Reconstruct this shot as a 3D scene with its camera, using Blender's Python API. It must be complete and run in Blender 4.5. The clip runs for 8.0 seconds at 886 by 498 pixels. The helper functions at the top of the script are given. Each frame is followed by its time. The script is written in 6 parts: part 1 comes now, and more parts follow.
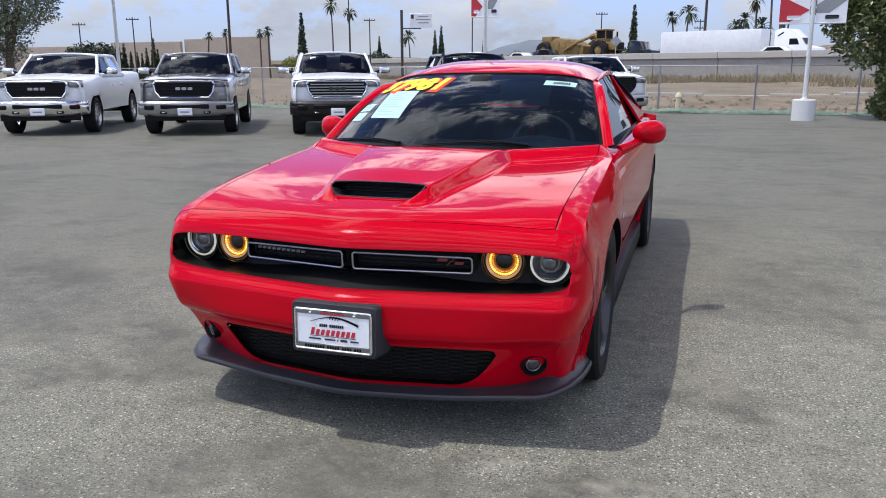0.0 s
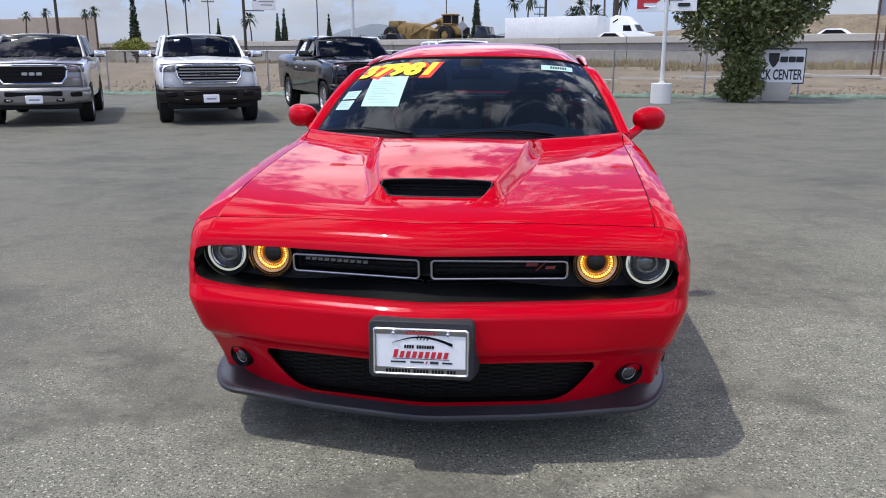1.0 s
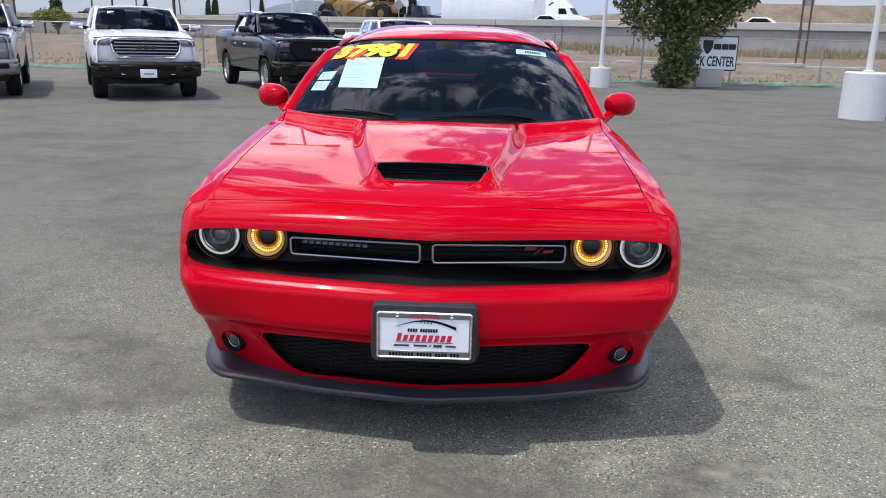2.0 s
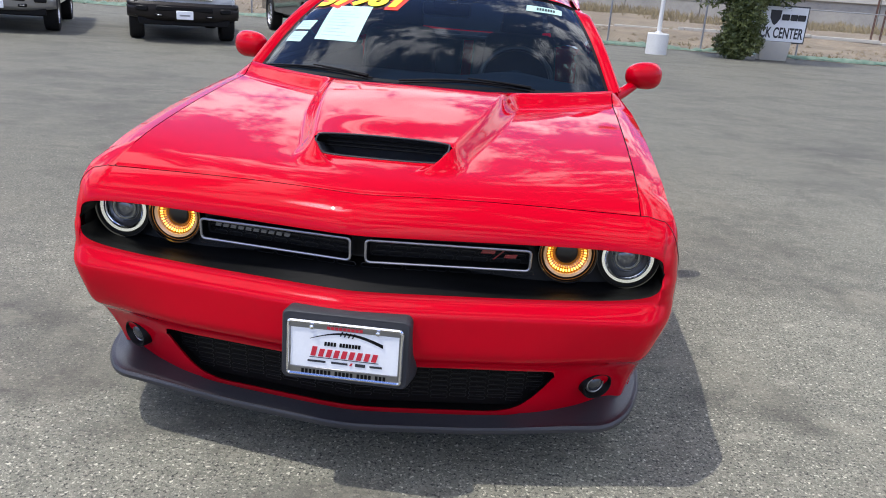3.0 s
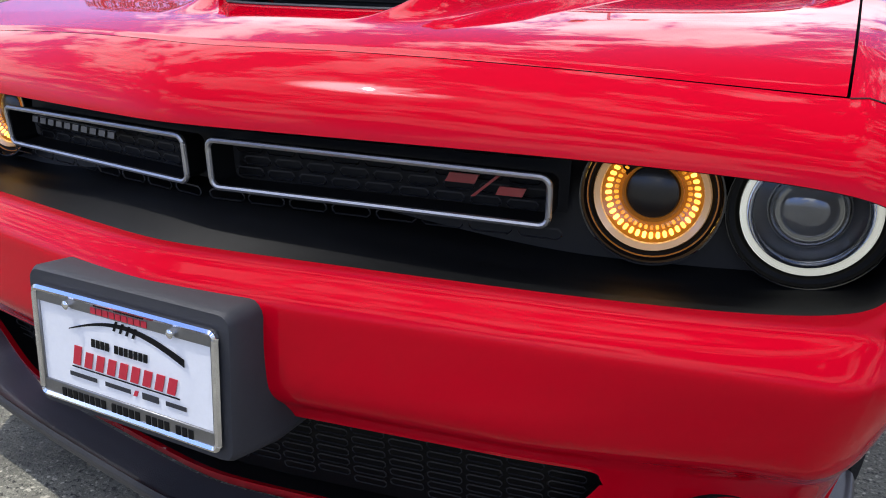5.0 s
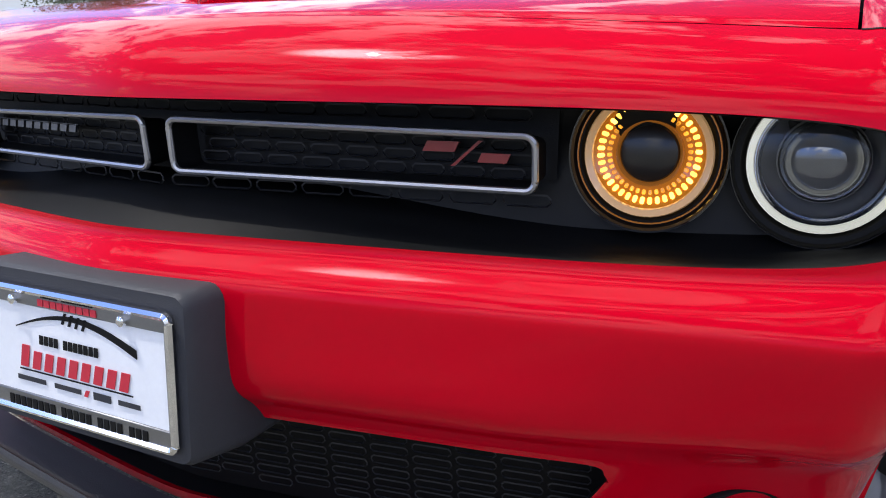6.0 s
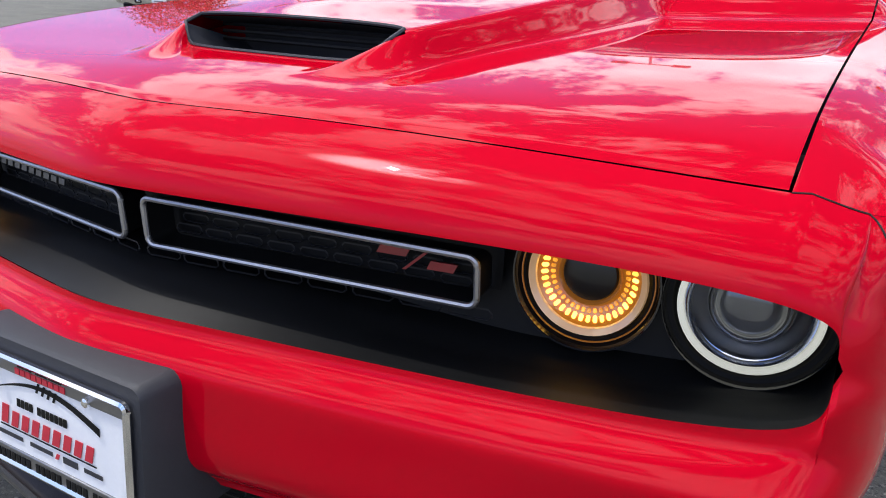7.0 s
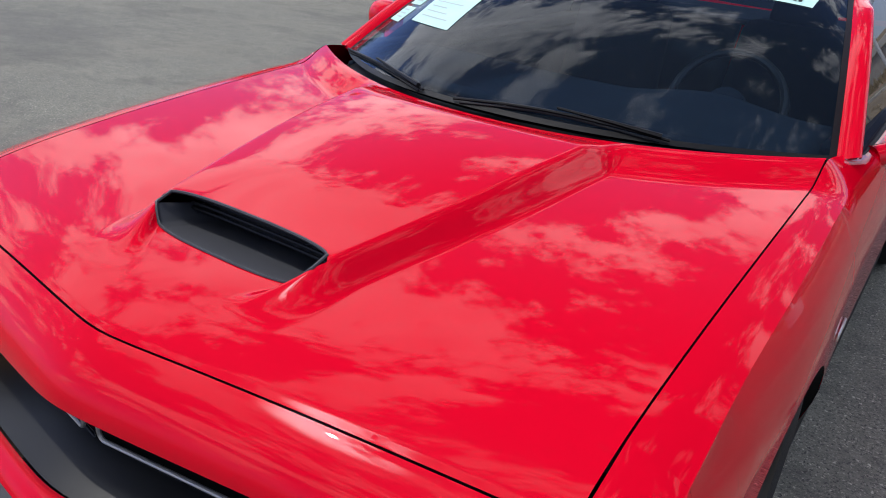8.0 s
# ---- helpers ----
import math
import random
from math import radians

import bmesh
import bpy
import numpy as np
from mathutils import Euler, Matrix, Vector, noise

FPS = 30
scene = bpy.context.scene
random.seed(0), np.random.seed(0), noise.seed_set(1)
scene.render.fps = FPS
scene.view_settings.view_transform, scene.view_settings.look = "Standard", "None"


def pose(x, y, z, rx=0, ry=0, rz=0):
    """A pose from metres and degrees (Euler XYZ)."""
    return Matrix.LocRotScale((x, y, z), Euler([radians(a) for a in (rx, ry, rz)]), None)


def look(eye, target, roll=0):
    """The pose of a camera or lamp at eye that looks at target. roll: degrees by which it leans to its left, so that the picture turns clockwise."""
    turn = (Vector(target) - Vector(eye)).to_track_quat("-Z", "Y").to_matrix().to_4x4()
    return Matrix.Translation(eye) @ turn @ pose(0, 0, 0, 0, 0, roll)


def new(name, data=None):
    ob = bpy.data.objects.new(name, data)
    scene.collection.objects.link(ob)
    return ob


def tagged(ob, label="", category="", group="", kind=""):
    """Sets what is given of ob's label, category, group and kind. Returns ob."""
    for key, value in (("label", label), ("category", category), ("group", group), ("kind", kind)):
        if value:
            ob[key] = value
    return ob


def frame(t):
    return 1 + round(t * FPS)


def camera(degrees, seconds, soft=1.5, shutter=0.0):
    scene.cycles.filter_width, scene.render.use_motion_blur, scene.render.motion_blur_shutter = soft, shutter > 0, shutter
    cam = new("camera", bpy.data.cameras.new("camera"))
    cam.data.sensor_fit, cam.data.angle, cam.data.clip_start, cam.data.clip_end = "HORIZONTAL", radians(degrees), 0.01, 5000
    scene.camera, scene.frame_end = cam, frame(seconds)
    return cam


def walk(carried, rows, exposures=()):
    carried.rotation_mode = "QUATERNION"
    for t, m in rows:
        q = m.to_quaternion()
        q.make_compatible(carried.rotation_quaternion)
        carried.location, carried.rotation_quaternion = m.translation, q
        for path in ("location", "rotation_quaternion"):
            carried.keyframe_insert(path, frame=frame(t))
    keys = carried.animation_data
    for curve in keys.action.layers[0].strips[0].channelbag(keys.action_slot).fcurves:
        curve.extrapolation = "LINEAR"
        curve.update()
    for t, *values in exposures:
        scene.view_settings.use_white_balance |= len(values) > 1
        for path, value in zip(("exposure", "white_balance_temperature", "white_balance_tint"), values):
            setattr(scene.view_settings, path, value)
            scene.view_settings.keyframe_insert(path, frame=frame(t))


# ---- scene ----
cam = camera(59.48, 8.0, soft=1.0)
PATH = [
    (0, (1.2453, -2.6193, 1.4133), (0.6460, -0.7650, 0.9635), -0.20),
    (0.5, (0.7495, -2.5789, 1.4141), (0.3544, -0.6765, 0.9401), -0.22),
    (1, (0.3451, -2.4798, 1.4108), (0.1242, -0.5527, 0.9232), -0.02),
    (1.5, (0.1334, -2.5220, 1.4262), (0.0366, -0.5894, 0.9204), 0.43),
    (1.7, (0.0955, -2.5443, 1.4283), (0.0311, -0.6129, 0.9129), 0.77),
    (2.8, (0.3327, -2.1189, 1.4005), (0.2264, -0.2181, 0.7877), 3.80),
    (3, (0.4051, -1.9702, 1.4094), (0.2431, -0.0823, 0.7693), 4.22),
    (3.5, (0.5841, -1.5239, 1.4600), (0.2424, 0.3176, 0.7585), 5.13),
    (4, (0.7708, -1.1403, 1.4560), (0.2321, 0.6419, 0.7255), 5.30),
    (4.5, (0.8171, -0.8328, 1.2527), (0.0786, 0.8807, 0.5325), 3.22),
    (5, (0.7513, -0.7468, 0.9218), (-0.0694, 0.9685, 0.3019), 1.86),
    (5.2, (0.7402, -0.7069, 0.8344), (-0.0877, 1.0163, 0.2470), 1.22),
    (6.3, (0.7668, -0.6784, 0.8049), (-0.0976, 1.0630, 0.3356), 0.06),
    (6.5, (0.7728, -0.6795, 0.8196), (-0.0803, 1.0553, 0.3072), 0.24),
    (7, (0.8357, -0.6244, 1.0032), (-0.0752, 1.0413, 0.3741), 2.82),
    (7.5, (0.9566, -0.5166, 1.3718), (0.0093, 1.0433, 0.5537), 5.82),
    (8, (1.0114, -0.5084, 1.5156), (0.0199, 1.0211, 0.6925), 5.17),
]
walk(cam, [(t, look(eye, target, roll)) for t, eye, target, roll in PATH],
     [(0, 0.08), (1.5, 0.04), (3.0, 0.3), (3.5, 0.3), (4.4, 0.18), (5.0, 0.2), (6.6, 0.44), (7.4, 0.07), (8, 0.09)])

# ---------- light ----------
SUN_FROM = Vector((-0.375, -0.15, 1.0)).normalized()
world = bpy.data.worlds.new("sky")
scene.world = world
world.use_nodes = True
wn, wl = world.node_tree.nodes, world.node_tree.links
sky = wn.new("ShaderNodeTexSky")
sky.sky_type = "NISHITA"
sky.sun_disc = False
sky.sun_elevation = math.asin(SUN_FROM.z)
sky.sun_rotation = math.atan2(SUN_FROM.x, SUN_FROM.y)
sky.air_density, sky.dust_density = 1.0, 1.2
co = wn.new("ShaderNodeTexCoord")


def cloud_noise(scale, detail, rough, stretch):
    mp = wn.new("ShaderNodeMapping")
    mp.inputs["Scale"].default_value = stretch
    wl.new(co.outputs["Generated"], mp.inputs["Vector"])
    nz = wn.new("ShaderNodeTexNoise")
    nz.inputs["Scale"].default_value = scale
    nz.inputs["Detail"].default_value = detail
    nz.inputs["Roughness"].default_value = rough
    wl.new(mp.outputs["Vector"], nz.inputs["Vector"])
    return nz.outputs["Fac"]


cover = wn.new("ShaderNodeMapRange")
cover.interpolation_type = "SMOOTHSTEP"
cover.inputs["From Min"].default_value, cover.inputs["From Max"].default_value = 0.630, 0.735
fine = wn.new("ShaderNodeMath")
fine.operation = "MULTIPLY_ADD"
fine.inputs[1].default_value = 0.32
wl.new(cloud_noise(22.0, 9.0, 0.72, (1, 1, 1.6)), fine.inputs[0])
wl.new(cloud_noise(3.4, 14.0, 0.64, (1, 1, 2.0)), fine.inputs[2])
wl.new(fine.outputs[0], cover.inputs["Value"])
tone = wn.new("ShaderNodeValToRGB")
tone.color_ramp.elements[0].position, tone.color_ramp.elements[0].color = 0.3, (9.0, 9.5, 11.0, 1)
tone.color_ramp.elements[1].position, tone.color_ramp.elements[1].color = 0.72, (19.0, 19.4, 20.8, 1)
wl.new(cloud_noise(5.0, 6.0, 0.6, (1, 1, 2.6)), tone.inputs["Fac"])
# clouds low over the horizon are greyer than those overhead
split = wn.new("ShaderNodeSeparateXYZ")
wl.new(co.outputs["Generated"], split.inputs["Vector"])
low = wn.new("ShaderNodeMapRange")
low.inputs["From Min"].default_value, low.inputs["From Max"].default_value = 0.05, 0.30
low.inputs["To Min"].default_value, low.inputs["To Max"].default_value = 0.31, 0.95
wl.new(split.outputs["Z"], low.inputs["Value"])
dim = wn.new("ShaderNodeVectorMath")
dim.operation = "SCALE"
wl.new(tone.outputs["Color"], dim.inputs[0])
wl.new(low.outputs["Result"], dim.inputs["Scale"])
# thin cloud glows round the sun
toward = wn.new("ShaderNodeVectorMath")
toward.operation = "DOT_PRODUCT"
toward.inputs[1].default_value = SUN_FROM
wl.new(co.outputs["Generated"], toward.inputs[0])
near_sun = wn.new("ShaderNodeMapRange")
near_sun.interpolation_type = "SMOOTHSTEP"
near_sun.inputs["From Min"].default_value, near_sun.inputs["From Max"].default_value = 0.991, 0.9999
near_sun.inputs["To Min"].default_value, near_sun.inputs["To Max"].default_value = 1.0, 12.0
wl.new(toward.outputs["Value"], near_sun.inputs["Value"])
glow = wn.new("ShaderNodeVectorMath")
glow.operation = "SCALE"
wl.new(dim.outputs["Vector"], glow.inputs[0])
wl.new(near_sun.outputs["Result"], glow.inputs["Scale"])
blue = wn.new("ShaderNodeVectorMath")
blue.operation = "MULTIPLY"
blue.inputs[1].default_value = (0.50, 0.60, 1.0)
wl.new(sky.outputs["Color"], blue.inputs[0])
# clear sky deepens towards the zenith
deep = wn.new("ShaderNodeMapRange")
deep.inputs["From Min"].default_value, deep.inputs["From Max"].default_value = 0.1, 0.7
deep.inputs["To Min"].default_value, deep.inputs["To Max"].default_value = 2.0, 0.55
wl.new(split.outputs["Z"], deep.inputs["Value"])
clear = wn.new("ShaderNodeVectorMath")
clear.operation = "SCALE"
wl.new(blue.outputs["Vector"], clear.inputs[0])
wl.new(deep.outputs["Result"], clear.inputs["Scale"])
mix = wn.new("ShaderNodeMix")
mix.data_type = "RGBA"
wl.new(cover.outputs["Result"], mix.inputs["Factor"])
wl.new(clear.outputs["Vector"], mix.inputs["A"])
wl.new(glow.outputs["Vector"], mix.inputs["B"])
bg = wn["Background"]
bg.inputs["Strength"].default_value = 0.145
# pale haze low over the horizon
haze = wn.new("ShaderNodeMapRange")
haze.interpolation_type = "SMOOTHSTEP"
haze.inputs["From Min"].default_value, haze.inputs["From Max"].default_value = 0.02, 0.26
haze.inputs["To Min"].default_value, haze.inputs["To Max"].default_value = 0.68, 0.0
wl.new(split.outputs["Z"], haze.inputs["Value"])
pale = wn.new("ShaderNodeMix")
pale.data_type = "RGBA"
pale.inputs["B"].default_value = (3.0, 3.4, 4.2, 1)
wl.new(haze.outputs["Result"], pale.inputs["Factor"])
wl.new(mix.outputs["Result"], pale.inputs["A"])
wl.new(pale.outputs["Result"], bg.inputs["Color"])

sun = new("sun", bpy.data.lights.new("sun", "SUN"))
sun.data.energy, sun.data.angle, sun.data.color = 2.45, radians(0.6), (1.0, 0.965, 0.91)
sun.matrix_basis = look(SUN_FROM * 60, (0, 0, 0))


# ---------- materials ----------
def material(name, color, rough=0.5, metal=0.0, vary=0.0, scale=8.0, bump=0.0, bump_scale=60.0, coat=0.0, second=None, spec=0.5, emit=None):
    """Principled material: two scales of colour variation and a fine relief, in metres of the object."""
    m = bpy.data.materials.new(name)
    m.use_nodes = True
    n, l = m.node_tree.nodes, m.node_tree.links
    p = n["Principled BSDF"]
    p.inputs["Base Color"].default_value = (*color, 1)
    p.inputs["Roughness"].default_value = rough
    p.inputs["Metallic"].default_value = metal
    p.inputs["Specular IOR Level"].default_value = spec
    p.inputs["Coat Weight"].default_value = coat
    p.inputs["Coat Roughness"].default_value = 0.04
    if emit:
        p.inputs["Emission Color"].default_value = (*emit[0], 1)
        p.inputs["Emission Strength"].default_value = emit[1]
    tc = n.new("ShaderNodeTexCoord")
    if vary:
        other = second or tuple(c * 0.45 for c in color)
        last = None
        for s, d in ((scale, 5.0), (scale * 9, 8.0)):
            nz = n.new("ShaderNodeTexNoise")
            nz.inputs["Scale"].default_value, nz.inputs["Detail"].default_value = s, d
            nz.inputs["Roughness"].default_value = 0.62
            l.new(tc.outputs["Object"], nz.inputs["Vector"])
            if last is None:
                last = nz.outputs["Fac"]
            else:
                add = n.new("ShaderNodeMath")
                add.operation = "MULTIPLY_ADD"
                add.inputs[1].default_value = 0.5
                l.new(nz.outputs["Fac"], add.inputs[0])
                half = n.new("ShaderNodeMath")
                half.operation = "MULTIPLY"
                half.inputs[1].default_value = 0.5
                l.new(last, half.inputs[0])
                l.new(half.outputs[0], add.inputs[2])
                last = add.outputs[0]
        rng = n.new("ShaderNodeMapRange")
        rng.inputs["From Min"].default_value, rng.inputs["From Max"].default_value = 0.36, 0.64
        rng.inputs["To Max"].default_value = vary
        l.new(last, rng.inputs["Value"])
        mx = n.new("ShaderNodeMix")
        mx.data_type = "RGBA"
        mx.inputs["A"].default_value, mx.inputs["B"].default_value = (*color, 1), (*other, 1)
        l.new(rng.outputs["Result"], mx.inputs["Factor"])
        l.new(mx.outputs["Result"], p.inputs["Base Color"])
    if bump:
        bz = n.new("ShaderNodeTexNoise")
        bz.inputs["Scale"].default_value, bz.inputs["Detail"].default_value = bump_scale, 4.0
        l.new(tc.outputs["Object"], bz.inputs["Vector"])
        bp = n.new("ShaderNodeBump")
        bp.inputs["Strength"].default_value, bp.inputs["Distance"].default_value = bump, 0.01
        l.new(bz.outputs["Fac"], bp.inputs["Height"])
        l.new(bp.outputs["Normal"], p.inputs["Normal"])
    return m


def glass(name, tint, rough=0.0, ior=1.5, sheen=0.0):
    """A thin pane: tinted see-through mixed with a clear mirror coat by Fresnel."""
    m = bpy.data.materials.new(name)
    m.use_nodes = True
    n, l = m.node_tree.nodes, m.node_tree.links
    n.remove(n["Principled BSDF"])
    tr = n.new("ShaderNodeBsdfTransparent")
    tr.inputs["Color"].default_value = (*tint, 1)
    gl = n.new("ShaderNodeBsdfGlossy")
    gl.inputs["Roughness"].default_value = rough
    fr = n.new("ShaderNodeFresnel")
    fr.inputs["IOR"].default_value = ior
    mx = n.new("ShaderNodeMixShader")
    l.new(fr.outputs[0], mx.inputs[0])
    l.new(tr.outputs[0], mx.inputs[1])
    l.new(gl.outputs[0], mx.inputs[2])
    l.new(mx.outputs[0], n["Material Output"].inputs["Surface"])
    if sheen:
        # a thin, uneven blue-grey film: a painted sky sheen that lifts dark glass
        df, tc, nz, rg, film = (n.new("ShaderNode" + k) for k in ("BsdfDiffuse", "TexCoord", "TexNoise", "MapRange", "MixShader"))
        df.inputs["Color"].default_value = (0.36, 0.50, 0.62, 1)
        nz.inputs["Scale"].default_value, nz.inputs["Detail"].default_value = 3.0, 6.0
        rg.inputs["To Min"].default_value, rg.inputs["To Max"].default_value = sheen * 0.5, sheen * 1.5
        l.new(tc.outputs["Object"], nz.inputs["Vector"])
        l.new(nz.outputs["Fac"], rg.inputs["Value"])
        l.new(rg.outputs["Result"], film.inputs[0])
        l.new(mx.outputs[0], film.inputs[1])
        l.new(df.outputs[0], film.inputs[2])
        l.new(film.outputs[0], n["Material Output"].inputs["Surface"])
    return m


RED = material("red_paint", (0.50, 0.0003, 0.011), 0.55, 0.0, coat=1.0, spec=0.0, vary=0.10, scale=1.5, second=(0.47, 0.0003, 0.011))
RED.node_tree.nodes["Principled BSDF"].inputs["Coat IOR"].default_value = 1.25
RED.node_tree.nodes["Principled BSDF"].inputs["Coat Roughness"].default_value = 0.018
GAP = material("panel_gap", (0.012, 0.004, 0.004), 0.8)
BLACK = material("black_trim", (0.003, 0.003, 0.0034), 0.5, spec=0.2, vary=0.5, scale=20, bump=0.08, bump_scale=500)
SATIN = material("satin_black_plastic", (0.004, 0.0042, 0.0046), 0.42, spec=0.28, vary=0.4, scale=14, second=(0.007, 0.007, 0.0075), bump=0.04, bump_scale=700)
GREY_PLASTIC = material("dark_grey_plastic", (0.030, 0.031, 0.036), 0.55, spec=0.35, vary=0.5, scale=12, second=(0.040, 0.041, 0.047), bump=0.12, bump_scale=600)
LIP_PLASTIC = material("black_lip_plastic", (0.026, 0.0265, 0.032), 0.38, spec=0.5, vary=0.5, scale=9, second=(0.034, 0.0345, 0.041), bump=0.1, bump_scale=500)
CHROME = material("chrome", (0.82, 0.82, 0.83), 0.08, 1.0)
SILVER = material("satin_chrome", (0.50, 0.49, 0.485), 0.42, 1.0)
STEEL = material("galvanised_steel", (0.42, 0.42, 0.43), 0.4, 0.9, vary=0.4, scale=15)
RUBBER = material("tyre_rubber", (0.010, 0.010, 0.011), 0.75, spec=0.25, vary=0.5, scale=30, second=(0.022, 0.021, 0.020), bump=0.2, bump_scale=300)
RIM = material("dark_alloy", (0.06, 0.06, 0.065), 0.3, 0.9)
SCREEN = glass("tinted_windscreen", (0.46, 0.58, 0.66), ior=1.28, sheen=0.012)
REAR_GLASS = glass("rear_glass", (0.62, 0.68, 0.70))
SIDEGLASS = glass("dark_side_glass", (0.22, 0.25, 0.27))
LENS = glass("clear_lens", (0.93, 0.94, 0.95))
CABIN = material("charcoal_cabin", (0.010, 0.017, 0.032), 0.8, spec=0.12, vary=0.4, scale=12, bump=0.06, bump_scale=500)
WHITE = material("white_print", (0.86, 0.87, 0.88), 0.4, vary=0.1, scale=20)


# ---------- mesh helpers ----------
def mesh_of(name, verts, faces, smooth=True, sharp=38):
    me = bpy.data.meshes.new(name)
    me.from_pydata([tuple(v) for v in verts], [], faces)
    me.validate()
    bm = bmesh.new()
    bm.from_mesh(me)
    bmesh.ops.remove_doubles(bm, verts=bm.verts, dist=0.0002)
    bmesh.ops.recalc_face_normals(bm, faces=bm.faces)
    bm.to_mesh(me)
    bm.free()
    if smooth:
        me.polygons.foreach_set("use_smooth", [True] * len(me.polygons))
        me.set_sharp_from_angle(angle=radians(sharp))
    return me


def put_mesh(name, me, mat, parent=None, label="", thick=0.0, off=-1.0):
    ob = new(name, me)
    me.materials.append(mat)
    if parent:
        ob.parent = parent
    if label:
        tagged(ob, label)
    if thick:
        so = ob.modifiers.new("thickness", "SOLIDIFY")
        so.thickness, so.offset = thick, off
    return ob


def part(name, bm, mat, parent=None, label="", smooth=True, sharp=38):
    """One bmesh as one mesh object under a thing or a part."""
    me = bpy.data.meshes.new(name)
    bmesh.ops.recalc_face_normals(bm, faces=bm.faces)
    bm.to_mesh(me)
    bm.free()
    if smooth:
        me.polygons.foreach_set("use_smooth", [True] * len(me.polygons))
        me.set_sharp_from_angle(angle=radians(sharp))
    return put_mesh(name, me, mat, parent, label)


def sheet(fn, nu, nv):
    """Vertices and quads of the surface fn(u, v), u and v from 0 to 1."""
    vs = [fn(i / nu, j / nv) for j in range(nv + 1) for i in range(nu + 1)]
    fs = [(j * (nu + 1) + i, j * (nu + 1) + i + 1, (j + 1) * (nu + 1) + i + 1, (j + 1) * (nu + 1) + i) for j in range(nv) for i in range(nu)]
    return vs, fs


def joined(*lots):
    vs, fs = [], []
    for v, f in lots:
        k = len(vs)
        vs += list(v)
        fs += [tuple(i + k for i in q) for q in f]
    return vs, fs


def box_bm(size, at=(0, 0, 0), bevel=0.0, segs=2, turn=None, bm=None, taper=None):
    """A box (bevelled edges) into a bmesh. taper: the top's scale in x and y."""
    own = bmesh.new()
    bmesh.ops.create_cube(own, size=1.0)
    for v in own.verts:
        k = taper if taper and v.co.z > 0 else (1, 1)
        v.co = Vector((v.co.x * size[0] * k[0], v.co.y * size[1] * k[1], v.co.z * size[2]))
    if bevel:
        bmesh.ops.bevel(own, geom=list(own.edges), offset=bevel, segments=segs, affect="EDGES", profile=0.5)
    m = Matrix.Translation(at) @ (turn or Matrix())
    bmesh.ops.transform(own, matrix=m, verts=own.verts)
    return add_bm(bm, own)


def add_bm(bm, own):
    if bm is None:
        return own
    me = bpy.data.meshes.new("tmp")
    own.to_mesh(me)
    own.free()
    bm.from_mesh(me)
    bpy.data.meshes.remove(me)
    return bm


def lathe_bm(profile, n=32, m=None, bm=None, caps=False):
    """Turns a profile of (radius, height) about z, then poses it by m."""
    own = bmesh.new()
    rings = []
    for r, z in profile:
        rings.append([own.verts.new((r * math.cos(2 * math.pi * i / n), r * math.sin(2 * math.pi * i / n), z)) for i in range(n)])
    for a, b in zip(rings, rings[1:]):
        for i in range(n):
            own.faces.new((a[i], a[(i + 1) % n], b[(i + 1) % n], b[i]))
    if caps:
        own.faces.new(rings[0])
        own.faces.new(rings[-1])
    bmesh.ops.remove_doubles(own, verts=own.verts, dist=1e-5)
    if m is not None:
        bmesh.ops.transform(own, matrix=m, verts=own.verts)
    return add_bm(bm, own)


def tube_bm(pts, r, n=8, closed=False, bm=None):
    """A round bar along points; r is a number or one per point."""
    own = bmesh.new()
    pts = [Vector(p) for p in pts]
    k = len(pts)
    rings, up = [], Vector((0, 0, 1))
    for i, p in enumerate(pts):
        a, b = (pts[i - 1], pts[(i + 1) % k]) if closed else (pts[max(i - 1, 0)], pts[min(i + 1, k - 1)])
        d = (b - a).normalized()
        side = d.cross(up)
        if side.length < 0.05:
            side = d.cross(Vector((0, 1, 0)))
        side.normalize()
        nrm = side.cross(d)
        rr = r[i] if isinstance(r, (list, tuple)) else r
        rings.append([own.verts.new(p + (side * math.cos(2 * math.pi * j / n) + nrm * math.sin(2 * math.pi * j / n)) * rr) for j in range(n)])
    for i in range(k if closed else k - 1):
        a, b = rings[i], rings[(i + 1) % k]
        for j in range(n):
            own.faces.new((a[j], a[(j + 1) % n], b[(j + 1) % n], b[j]))
    if not closed:
        own.faces.new(rings[0])
        own.faces.new(rings[-1])
    return add_bm(bm, own)


def prism_bm(outline, depth, m=None, bevel=0.0, bm=None):
    """A flat outline (x, y) with a thickness along z."""
    own = bmesh.new()
    f = own.faces.new([own.verts.new((x, y, 0)) for x, y in outline])
    ext = bmesh.ops.extrude_face_region(own, geom=[f])
    bmesh.ops.translate(own, verts=[v for v in ext["geom"] if isinstance(v, bmesh.types.BMVert)], vec=(0, 0, depth))
    if bevel:
        bmesh.ops.bevel(own, geom=list(own.edges), offset=bevel, segments=2, affect="EDGES", profile=0.5)
    if m is not None:
        bmesh.ops.transform(own, matrix=m, verts=own.verts)
    return add_bm(bm, own)


